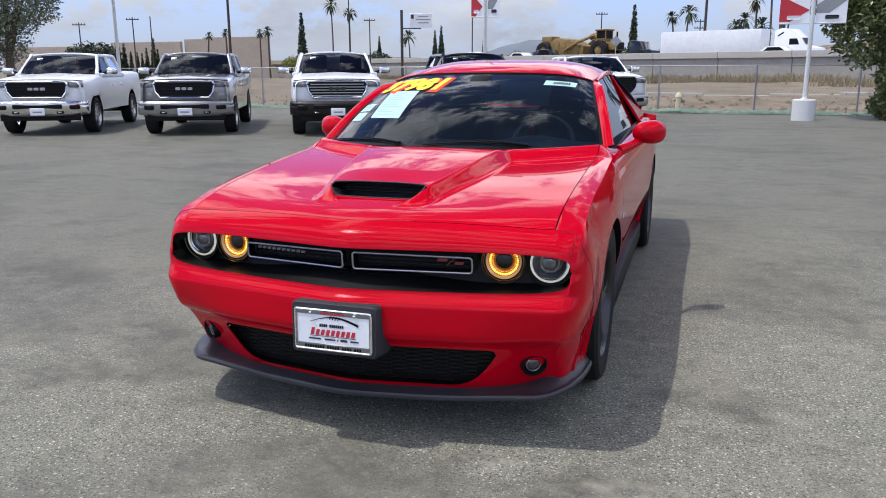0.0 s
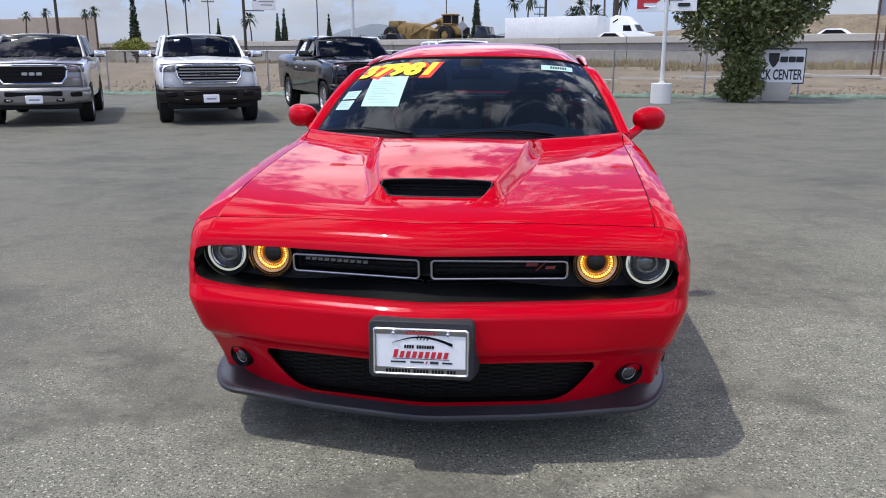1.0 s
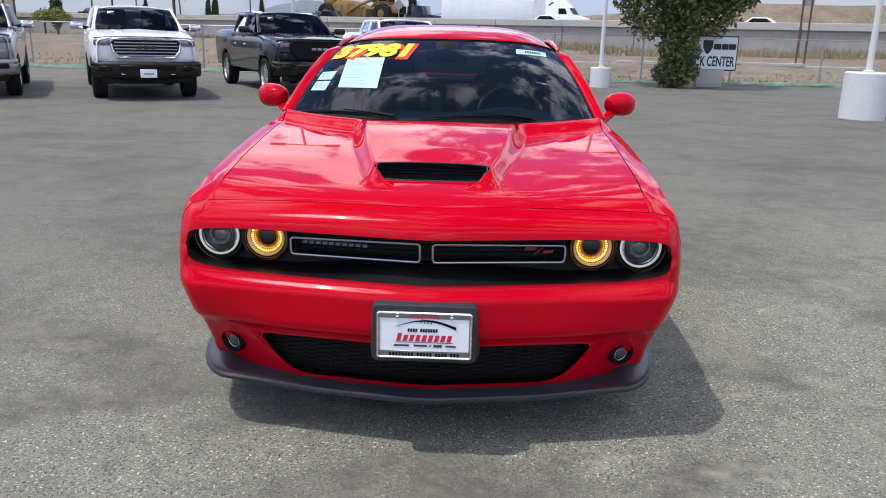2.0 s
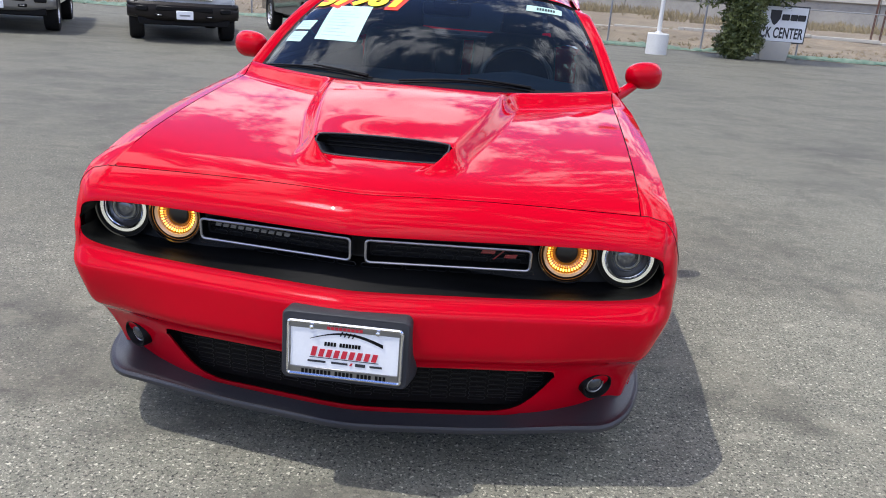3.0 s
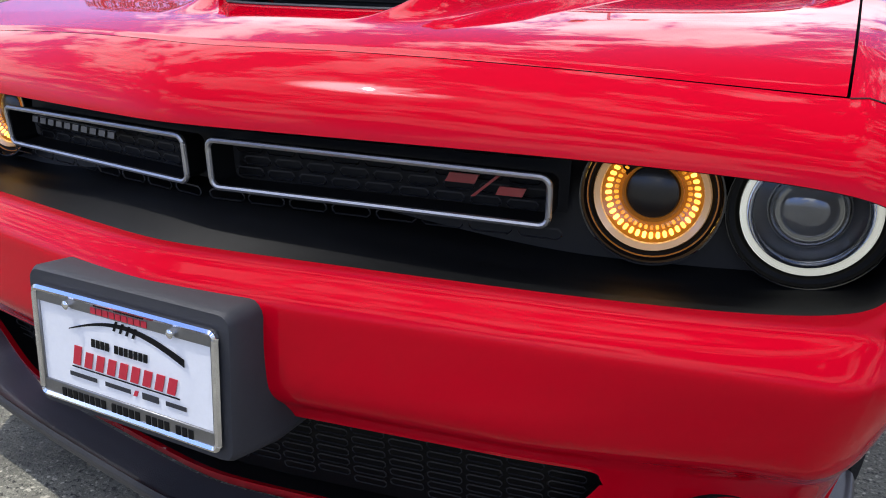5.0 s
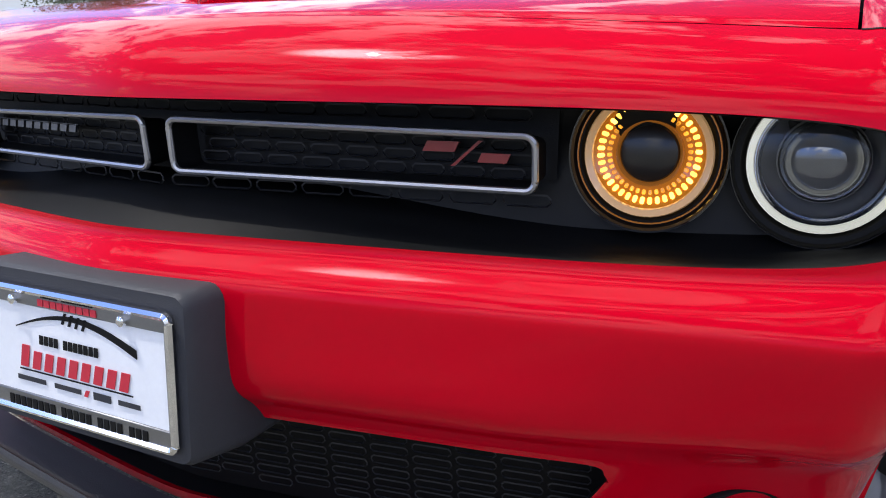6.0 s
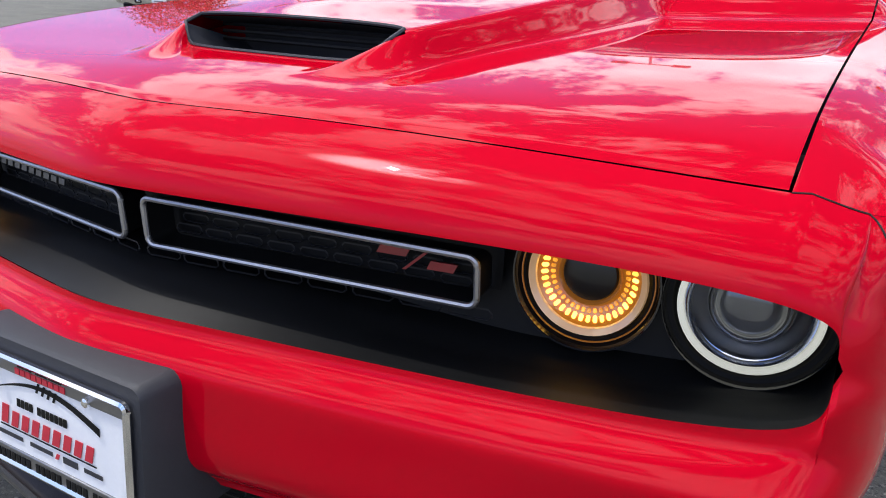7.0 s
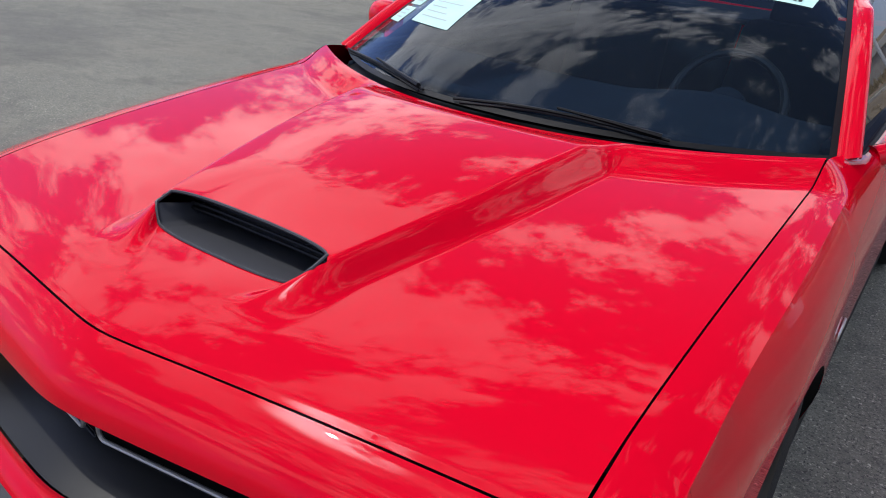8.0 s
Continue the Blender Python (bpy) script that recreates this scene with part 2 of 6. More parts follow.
def lettering(name, text, size, m, mat, parent, depth=0.002, shear=0.0, bold=0.0, align="CENTER", stretch=1.0):
    cu = bpy.data.curves.new(name, "FONT")
    cu.body, cu.size, cu.extrude, cu.shear, cu.offset, cu.align_x = text, size, depth, shear, bold, align
    tmp = bpy.data.objects.new("tmp", cu)
    scene.collection.objects.link(tmp)
    me = bpy.data.meshes.new_from_object(tmp.evaluated_get(bpy.context.evaluated_depsgraph_get()))
    bpy.data.objects.remove(tmp)
    me.transform(m @ Matrix.Diagonal((stretch, 1, 1, 1)))
    me.materials.clear()
    return put_mesh(name, me, mat, parent)


def thing(name, label, category, at=(0, 0, 0), turn=0.0, group="", kind=""):
    ob = new(name)
    ob.empty_display_size = 0.2
    ob.matrix_basis = pose(*at, 0, 0, turn)
    return tagged(ob, label, category, group, kind)


def lerp(a, b, t):
    return a + (b - a) * t


def smooth(a, b, x):
    t = min(1.0, max(0.0, (x - a) / (b - a)))
    return t * t * (3 - 2 * t)


def curve(keys, x):
    """Smooth (Catmull-Rom) value through a few (x, value) keys."""
    if x <= keys[0][0]:
        return keys[0][1]
    if x >= keys[-1][0]:
        return keys[-1][1]
    for i in range(len(keys) - 1):
        x0, y0 = keys[i]
        x1, y1 = keys[i + 1]
        if x <= x1:
            sl = (y1 - y0) / (x1 - x0)
            m0 = (y1 - keys[i - 1][1]) / (x1 - keys[i - 1][0]) if i else sl
            m1 = (keys[i + 2][1] - y0) / (keys[i + 2][0] - x0) if i + 2 < len(keys) else sl
            t, h = (x - x0) / (x1 - x0), x1 - x0
            return y0 * (2 * t**3 - 3 * t * t + 1) + m0 * h * (t**3 - 2 * t * t + t) + y1 * (3 * t * t - 2 * t**3) + m1 * h * (t**3 - t * t)


# ---------- the red coupe: body ----------
coupe = thing("coupe", "glossy red two-door muscle coupe with black grille, parked on asphalt", "car", (-0.006, 0, 0))


def vee(x):
    return math.sqrt((0.165 * x) ** 2 + 0.010**2) - 0.010


def plan(u, yc, w, x0=0.80, dy=0.20, square=2.0):
    """Plan line of the nose: a shallow vee that turns round the corner to the half width w; square: how tight the corner is."""
    s, sign = abs(u), (1 if u >= 0 else -1)
    if s < 0.8:
        x = s / 0.8 * x0
        return sign * x, yc + vee(x)
    th = (s - 0.8) / 0.2 * math.pi / 2
    sn, cs = math.sin(th) ** (2 / square), max(0.0, math.cos(th)) ** (2 / square)
    return sign * (x0 + (w - x0) * sn), yc + vee(x0) + 0.163 * (w - x0) * sn + (dy - 0.163 * (w - x0)) * (1 - cs)


END_Y = 0.345
CORNER = 3.0


def skin(u, yc, z):
    """A point of the nose's skin: the plan line at height z, swept back at the lower corners."""
    w = curve(SKIN_W, z)
    x, y = plan(u, yc, w, 0.80, END_Y - yc - vee(0.80), lerp(lerp(2.1, CORNER, smooth(0.44, 0.62, z)), 5.0, smooth(0.74, 0.83, z)))
    back = 0.112 * smooth(0.46, 0.88, abs(x)) * (1 - smooth(0.21, 0.57, z))
    return x, min(y + back, END_Y), z


def nose_x(u):
    """The nose's half width at u, at the height of the grille."""
    return plan(u, 0, 0.9195, 0.80, 0.22, CORNER)[0]


def hole(x, half, p=6.0):
    k = abs(x) / half
    return (1 - k**p) ** (1 / p) if k < 1 else 0.0


# keys along the height: offset of the skin at the centre line, and half width
SKIN_Y = ((0.19, 0.045), (0.24, 0.020), (0.30, 0.000), (0.384, -0.030), (0.408, -0.046), (0.424, -0.062), (0.440, -0.0705), (0.46, -0.0725), (0.50, -0.0710), (0.540, -0.0690), (0.552, -0.0680), (0.560, -0.0655), (0.567, -0.0610), (0.606, -0.034))
SKIN_W = ((0.19, 0.845), (0.24, 0.850), (0.30, 0.862), (0.384, 0.880), (0.47, 0.904), (0.56, 0.919), (0.68, 0.920), (0.758, 0.908), (0.80, 0.896), (0.851, 0.874))
GRILLE_HALF, LOW_HALF = 0.853, 0.585


def grille_top(x):
    h = hole(x, GRILLE_HALF, 5.4)
    return lerp(-0.020, -0.010, h), lerp(0.69, 0.758, h)


def grille_bottom(x):
    h = hole(x, GRILLE_HALF, 5.4)
    return lerp(-0.020, -0.032, h), lerp(0.69, 0.606, h)


HOOD_MID = ((0.06, 0.8465), (0.077, 0.851), (0.20, 0.880), (0.37, 0.901), (0.6, 0.928), (0.9, 0.957), (1.2, 0.981), (1.5, 1.0))
HOOD_EDGE = ((0.06, 0.758), (0.10, 0.782), (0.19, 0.829), (0.27, 0.862), (0.40, 0.893), (0.6, 0.922), (0.83, 0.947), (1.1, 0.971), (1.35, 0.989), (1.5, 0.997))


def hood_base(x, y):
    """The plain crowned skin of the hood, before its raised centre."""
    return lerp(curve(HOOD_MID, y), curve(HOOD_EDGE, y), min(1.0, (x / 0.783) ** 2))


def brow_fn(a, b):
    u = a * 2 - 1
    x = nose_x(u)
    yl, zl = grille_top(x)
    tx, ty = plan(u, 0.077, 0.872, 0.80, END_Y - 0.077 - vee(0.80), 5.0)
    zt = hood_base(min(abs(tx), 0.783), ty) - 0.030 * max(0, (abs(tx) - 0.80) / 0.072) - 0.001
    p0, p1, p2 = (0.077, zt), (lerp(0.077, yl, 0.93), lerp(zt, zl, 0.40)), (yl, zl)
    k = b
    y = (1 - k) ** 2 * p0[0] + 2 * k * (1 - k) * p1[0] + k * k * p2[0]
    z = (1 - k) ** 2 * p0[1] + 2 * k * (1 - k) * p1[1] + k * k * p2[1]
    return skin(u, y, z)


def lip_fn(a, b):
    x, y, z = brow_fn(a, 1.0)
    h = hole(x, GRILLE_HALF, 5.4)
    return x, y + 0.006 * min(1.0, 4 * h) + 0.105 * b * min(1.0, 2.5 * h), z - 0.002 - 0.002 * b


def bumper_fn(a, b):
    u = a * 2 - 1
    x = nose_x(u)
    y0, z0 = grille_bottom(x)
    z1 = low_top(x)[1]
    z = lerp(z0, 0.46, b / 0.6) if b < 0.6 else lerp(0.46, z1, (b - 0.6) / 0.4)
    k = min(1.0, max(0.0, (z0 - z) / 0.037))
    y = lerp(y0, curve(SKIN_Y, z), k * k * (3 - 2 * k))
    return skin(u, y, z)


def low_top(x):
    h = hole(x, LOW_HALF, 8.0)
    return 0.0, lerp(0.352, 0.384, h)


def low_bottom(x):
    ax = abs(x)
    k = min(1.0, max(0.0, (ax - 0.38) / (LOW_HALF - 0.38)))
    return 0.0, 0.212 + 0.140 * k**2.6


def chin_fn(a, b):
    u = a * 2 - 1
    x = plan(u, 0, 0.9)[0]
    z0 = low_bottom(x)[1]
    z = lerp(z0, 0.19, b)
    return skin(u, curve(SKIN_Y, z), z)


def low_return_fn(a, b, edge):
    x, y, z = bumper_fn(a, 1.0) if edge else chin_fn(a, 0.0)
    k = 1.0 if abs(x) < LOW_HALF else 0.0
    return x, y + (0.06 if edge else 0.012) * b * k, z + (0.004 if edge else -0.004) * b * k


def chin_back_fn(a, b):
    x, y, z = low_return_fn(a, 1.0, False)
    k = 1.0 if abs(x) < LOW_HALF else 0.0
    return x, y + 0.05 * b * k, z - 0.003 * b * k


def nose_steps():
    """Steps along the nose line, close together where the two openings end."""
    us = [i / 90 for i in range(91)]
    for half, p in ((GRILLE_HALF, 5.4), (LOW_HALF, 8.0)):
        for i in range(1, 25):
            x = half * (1 - (i / 24) ** p) ** (1 / p)
            lo, hi = 0.0, 1.0
            for _ in range(30):
                mid = (lo + hi) / 2
                lo, hi = (mid, hi) if nose_x(mid) < x else (lo, mid)
            if x > 0.4:
                us.append(lo)
    us = sorted(us)
    us = [u for i, u in enumerate(us) if i == 0 or u - us[i - 1] > 2e-5]
    return [0.5 - 0.5 * u for u in reversed(us[1:])] + [0.5 + 0.5 * u for u in us]


STEPS = nose_steps()


def nose_sheet(fn, nv):
    k = len(STEPS) - 1
    return sheet(lambda a, b: fn(STEPS[round(a * k)], b), k, nv)


put_mesh("front_bumper", mesh_of("front_bumper", *joined(
    nose_sheet(brow_fn, 24), nose_sheet(bumper_fn, 44), nose_sheet(chin_fn, 8))), RED, coupe, "glossy red front bumper and grille surround")
put_mesh("brow_underside", mesh_of("brow_underside", *nose_sheet(lip_fn, 3)), BLACK, coupe, "black underside of the grille brow")
put_mesh("lower_surround", mesh_of("lower_surround", *nose_sheet(lambda a, b: low_return_fn(a, b, True), 2)), BLACK, coupe, "black edge of the lower grille")
put_mesh("chin_edge", mesh_of("chin_edge", *nose_sheet(lambda a, b: low_return_fn(a, b, False), 2)), RED, coupe)
put_mesh("lower_sill", mesh_of("lower_sill", *nose_sheet(chin_back_fn, 2)), BLACK, coupe)


# hood: a crowned sheet with a raised centre, split at the scoop's mouth
def hood_front(x):
    return 0.0818 + vee(x)


def hood_rear(x):
    return 1.15 + 0.30 * (abs(x) / 0.785) ** 2.2


def hood_half(y):
    return lerp(0.778, 0.787, smooth(0.1, 1.4, y))


def dome(y):
    """The raised centre at y: its crest's distance from the middle, its flank's width and its height."""
    d = y - 0.375
    crest = 0.214 + 0.235 * d - (0.09 if d > 0 else 0.60) * d * d
    flank = 0.050 + 0.014 * smooth(0.375, 0.80, y) + 0.030 * smooth(0.42, 0.24, y)
    return crest, flank, 0.047 * smooth(0.215, 0.405, y) + 0.013 * smooth(0.40, 1.0, y)


def hood_z(x, y):
    """The hood with its raised centre, whose flanks run on past the scoop's mouth and die away in a vee."""
    ax = abs(x)
    base = hood_base(x, y)
    crest, flank, rise = dome(y)
    t = min(1.0, max(0.0, (ax - crest) / flank))
    side = 1 - (0.45 * t + 0.55 * t * t * (3 - 2 * t))
    tray = 1.0
    if y < 0.372:
        inner = lerp(0.118, 0.202, smooth(0.19, 0.38, y))
        soft = 0.010 + 0.016 * (1 - smooth(0.2, 0.34, y))
        tray = smooth(inner - soft, inner + soft, ax)
        base += 0.005 * (1 - tray) * smooth(0.18, 0.36, y)
    gap = hood_rear(x) - y
    top = rise * side * tray + 0.012 * side * tray * (1 - (ax / crest) ** 2 if ax < crest else 0) * smooth(0.35, 0.6, y)
    return base + lerp(0.042, top, smooth(0.0, 0.12, gap))


MOUTH_HALF = 0.213


def mouth(x):
    """How far back the scoop's mouth reaches at x, as a share."""
    return hole(x, MOUTH_HALF, 2.9)


def mouth_low(x):
    """How far forward its lower lip reaches at x, as a share."""
    return hole(x, MOUTH_HALF, 2.8)


def mouth_back(x):
    return 0.372 + 0.028 * mouth(x)


def mouth_front(x):
    return 0.372 - 0.056 * mouth_low(x)


def hood_front_fn(a, b):
    x = lerp(-1, 1, a)
    x = math.copysign(abs(x) ** 0.9, x)
    ye = mouth_front(x * 0.78)
    y = lerp(hood_front(x * 0.778), ye, b)
    xx = x * hood_half(y)
    z = hood_z(xx, min(y, 0.3719))
    return xx, y, z - 0.002 * (1 - smooth(0, 0.02, b * 0.28))


def hood_back_fn(a, b):
    x = lerp(-1, 1, a)
    x = math.copysign(abs(x) ** 0.9, x)
    ys = mouth_back(x * 0.78)
    y = lerp(ys, hood_rear(x * 0.787), b)
    xx = x * hood_half(y)
    m = mouth(xx)
    z = hood_z(xx, max(y, 0.3721)) if m > 0 else hood_z(xx, y)
    return xx, y, z


gutter = sheet(lambda a, b: (lerp(-0.765, 0.765, a), 0.070 + 0.03 * b + vee(lerp(-0.765, 0.765, a)), hood_base(lerp(-0.765, 0.765, a), 0.077 + vee(lerp(-0.765, 0.765, a))) - 0.014 + 0.003 * b), 40, 2)
for sg in (1, -1):
    gutter = joined(gutter, sheet(lambda a, b: (sg * (hood_half(lerp(0.30, 1.36, a)) - 0.012 + 0.022 * b), lerp(0.30, 1.36, a), hood_z(0.785, lerp(0.30, 1.36, a)) - 0.018), 24, 2))
put_mesh("hood_gutter", mesh_of("hood_gutter", *gutter), GAP, coupe)
hood = put_mesh("hood", mesh_of("hood", *joined(sheet(hood_front_fn, 340, 44), sheet(hood_back_fn, 340, 64)), sharp=50), RED, coupe, "red hood with raised centre and scoop")


def scoop_rim():
    """The mouth's edge, round from one end to the other and back."""
    out = []
    n = 40
    for i in range(n + 1):
        x = lerp(-0.2065, 0.2065, i / n)
        out.append((x, mouth_back(x), hood_z(x, max(mouth_back(x), 0.3721))))
    low = []
    for i in range(n + 1):
        x = lerp(0.2065, -0.2065, i / n)
        low.append((x, mouth_front(x), hood_z(x, min(mouth_front(x), 0.3719))))
    return out, low


top_edge, low_edge = scoop_rim()
vs, fs = [], []
n = len(top_edge)
for (x, y, z), (x2, y2, z2) in zip(top_edge, reversed(low_edge)):
    vs += [(x, y, z - 0.004), (x * 0.97, y + 0.10, z - 0.02), (x * 0.97, y + 0.10, z2 - 0.035), (x2, y2, z2 - 0.001)]
for i in range(n - 1):
    for k in range(3):
        fs.append((i * 4 + k, i * 4 + k + 1, i * 4 + 5 + k, i * 4 + 4 + k))
scoop = put_mesh("hood_scoop", mesh_of("hood_scoop", vs, fs), GREY_PLASTIC, coupe, "black scoop mouth in the hood")
rim = [Vector(p) + Vector((0, 0, 0.001)) for p in top_edge + low_edge]
part("scoop_rim", tube_bm(rim, 0.0032, 6, closed=True), GREY_PLASTIC, scoop)
for k in range(3):
    rows = [(lerp(-0.19, 0.19, i / 12), 0.412 + 0.012 * mouth(lerp(-0.19, 0.19, i / 12)), 0.909 + 0.012 * k) for i in range(13)]
    part("slat", tube_bm(rows, 0.0035, 6), BLACK, scoop)

# fenders, doors and quarters: one section swept along the car, opened by the wheel arches
AXLES, ARCH_R, WHEEL_Z = (0.90, 3.846), 0.392, 0.362
MID_W = ((0.345, 0.908), (0.6, 0.920), (0.90, 0.932), (1.5, 0.928), (2.6, 0.930), (3.4, 0.940), (3.85, 0.945), (4.5, 0.93), (4.92, 0.88))
SHOULDER_Z = ((0.345, 0.852), (0.46, 0.879), (0.66, 0.909), (0.93, 0.938), (1.1, 0.955), (1.33, 0.972), (1.6, 0.976), (2.3, 0.980), (3.2, 0.996), (3.9, 1.014), (4.92, 0.985))
SHOULDER_IN = ((0.345, 0.038), (0.9, 0.062), (1.5, 0.066), (2.6, 0.066), (3.6, 0.07), (4.92, 0.06))


def sill(y):
    z = 0.205 + 0.02 * smooth(0.33, 0.0, y)
    for ay in AXLES:
        d = abs(y - ay)
        if d < ARCH_R:
            z = max(z, WHEEL_Z + math.sqrt(ARCH_R**2 - d * d))
    return z


def belt(y):
    """The inner edge of the shoulder: the hood's side, then the windows' foot."""
    if y < 1.44:
        return hood_half(y) + 0.0038, hood_z(hood_half(y), y)
    t = smooth(1.44, 1.8, y)
    return lerp(0.792, 0.835, t) - 0.05 * smooth(3.6, 4.9, y), lerp(hood_z(0.787, 1.44), curve(SHOULDER_Z, y) + 0.012, t)


def side_fn(y, b, sg):
    zs, w, inn = curve(SHOULDER_Z, y), curve(MID_W, y), curve(SHOULDER_IN, y)
    flare = sum(0.012 * math.exp(-(((y - ay) / 0.42) ** 2)) for ay in AXLES)
    if b < 0.25:
        bx, bz = belt(y)
        k = b / 0.25
        x = lerp(bx, w - inn, k)
        z = lerp(bz, zs, k) + 0.003 * math.sin(k * math.pi)
    else:
        k = (b - 0.25) / 0.75
        zb = sill(y)
        z = lerp(zs, zb, k)
        t = (zs - z) / (zs - 0.2)
        x = w - inn * max(0.0, 1 - t / 0.23) ** 2 - (0.045 + 0.03 * smooth(0.6, 1.2, y)) * smooth(0.5, 1.0, t) + flare * smooth(0.1, 0.5, t) * (1 - 0.4 * smooth(0.6, 1, t))
        if y < 0.8:
            x = lerp(curve(SKIN_W, z), x, smooth(END_Y, 0.58, y))
    return sg * x, y, z


def side_rows():
    ys = [lerp(END_Y, 4.92, i / 150) for i in range(151)]
    for ay in AXLES:
        ys += [ay - ARCH_R + 0.0005, ay + ARCH_R - 0.0005, ay - ARCH_R - 0.0005, ay + ARCH_R + 0.0005]
        ys += [ay + s * ARCH_R * k for s in (-1, 1) for k in (0.998, 0.99, 0.97)]
    return sorted(ys)


def corner_fn(a, b, sg):
    """The small panel between the brow's end, the hood's corner and the fender."""
    x, y, z = brow_fn(0.5 + 0.5 * lerp(0.8 * 0.7815 / 0.80, 1.0, a), 0.0)
    x2, y2, z2 = side_fn(END_Y, 0.25 * a, 1)
    return sg * lerp(x, x2, b), lerp(y + 0.0015, y2, b), lerp(z, z2, b) + 0.004 * math.sin(b * math.pi) * math.sin(a * math.pi)




def seam_fn(k):
    """The joint between bumper and fender: from the hood's corner out to the crease, then down the corner."""
    if k < 0.3:
        return brow_fn(0.5 + 0.5 * lerp(0.7815, 0.835, k / 0.3), 0.0)
    if k < 0.8:
        q = (k - 0.3) / 0.5
        return brow_fn(0.5 + 0.5 * lerp(0.835, 0.955, q**0.7), q)
    q = (k - 0.8) / 0.2
    return bumper_fn(0.5 + 0.5 * lerp(0.955, 0.995, q), 0.4 * q)


for sg in (1, -1):
    seam = [Vector(seam_fn(i / 60)) for i in range(61)]
    part("panel_seam", tube_bm([Vector((sg * p.x, p.y - 0.0003, p.z + 0.0003)) for p in seam], 0.0012, 5), GAP, coupe)
YS = side_rows()
for sg, nm in ((1, "body_side"), (-1, "body_side")):
    nv = 40
    vs = [side_fn(y, j / nv, sg) for y in YS for j in range(nv + 1)]
    fs = [(i * (nv + 1) + j, i * (nv + 1) + j + 1, (i + 1) * (nv + 1) + j + 1, (i + 1) * (nv + 1) + j) for i in range(len(YS) - 1) for j in range(nv)]
    vs, fs = joined((vs, fs), sheet(lambda a, b: corner_fn(a, b, sg), 14, 8))
    put_mesh(nm, mesh_of(nm, vs, fs, sharp=34), RED, coupe, "red fender, door and rear quarter")
    for ay in AXLES:
        lin = []
        for i in range(25):
            th = math.pi * i / 24
            y, z = ay + ARCH_R * math.cos(th), WHEEL_Z + ARCH_R * math.sin(th)
            xo = abs(side_fn(y, 1.0, 1)[0])
            lin += [(sg * (xo - 0.002), y, max(z, 0.2)), (sg * 0.60, y, max(z, 0.2))]
        put_mesh("wheel_well", mesh_of("wheel_well", lin, [(2 * i, 2 * i + 1, 2 * i + 3, 2 * i + 2) for i in range(24)]), BLACK, coupe)

# greenhouse
def screen_fn(a, b):
    s = a * 2 - 1
    foot = (0.795 * s, 1.180 + 0.390 * abs(s) ** 2.2, 1.026 - 0.02 * s * s)
    head = (0.635 * s, 2.10 + 0.165 * s * s, 1.392 - 0.016 * s * s - 0.036 * s**6)
    bow = 0.03 * math.sin(b * math.pi)
    return lerp(foot[0], head[0], b), lerp(foot[1], head[1], b) - bow * 0.4, lerp(foot[2], head[2], b) + bow


def roof_fn(a, b):
    s = a * 2 - 1
    y0, y1 = screen_fn(a, 1.0)[1], 3.42 + 0.12 * s * s
    y = lerp(y0, y1, b)
    half = curve(((2.1, 0.640), (2.8, 0.652), (3.5, 0.636)), y)
    top = curve(((0, 0.002), (0.12, 0.044), (0.28, 0.074), (0.5, 0.088), (0.8, 0.07), (1, 0.0)), b)
    return half * s, y, screen_fn(a, 1.0)[2] + top * (1 - abs(s) ** 5) + abs(s) ** 5 * lerp(0.002, 0.034, smooth(0, 0.9, b))


def rear_fn(a, b):
    s = a * 2 - 1
    head = roof_fn(a, 1.0)
    foot = (0.815 * s, 4.20 + 0.13 * s * s, 1.085 - 0.035 * s * s)
    return lerp(head[0], foot[0], b), lerp(head[1], foot[1], b), lerp(head[2], foot[2], b) + 0.02 * math.sin(b * math.pi)


put_mesh("windscreen", mesh_of("windscreen", *sheet(screen_fn, 40, 20)), SCREEN, coupe, "tinted windscreen reflecting clouds")
put_mesh("roof", mesh_of("roof", *sheet(roof_fn, 40, 24)), RED, coupe, "glossy red roof", 0.010)
put_mesh("rear_window", mesh_of("rear_window", *sheet(rear_fn, 20, 10)), REAR_GLASS, coupe)
for sg in (1, -1):
    def border_fn(a, b, sg=sg):
        x, y, z = rear_fn(0.5 + 0.5 * lerp(0.74, 0.995, a), b)
        return sg * x, y - 0.012, z - 0.012

    put_mesh("rear_glass_border", mesh_of("rear_glass_border", *sheet(border_fn, 4, 10)), CABIN, coupe)


def trunk_fn(a, b):
    s = a * 2 - 1
    y = lerp(4.12, 4.93, b)
    return 0.80 * s, y, curve(((4.1, 1.07), (4.5, 1.085), (4.85, 1.095), (4.93, 1.085)), y) - 0.045 * abs(s) ** 3


put_mesh("trunk_lid", mesh_of("trunk_lid", *sheet(trunk_fn, 24, 12)), RED, coupe, "", 0.02)


def tail_fn(a, b):
    s = a * 2 - 1
    z = lerp(1.06 - 0.06 * abs(s) ** 3, 0.25, b)
    return 0.90 * s * (1 - 0.05 * b), 4.93 + 0.06 * (1 - abs(s) ** 3) * math.sin(min(1, b * 1.3) * math.pi), z


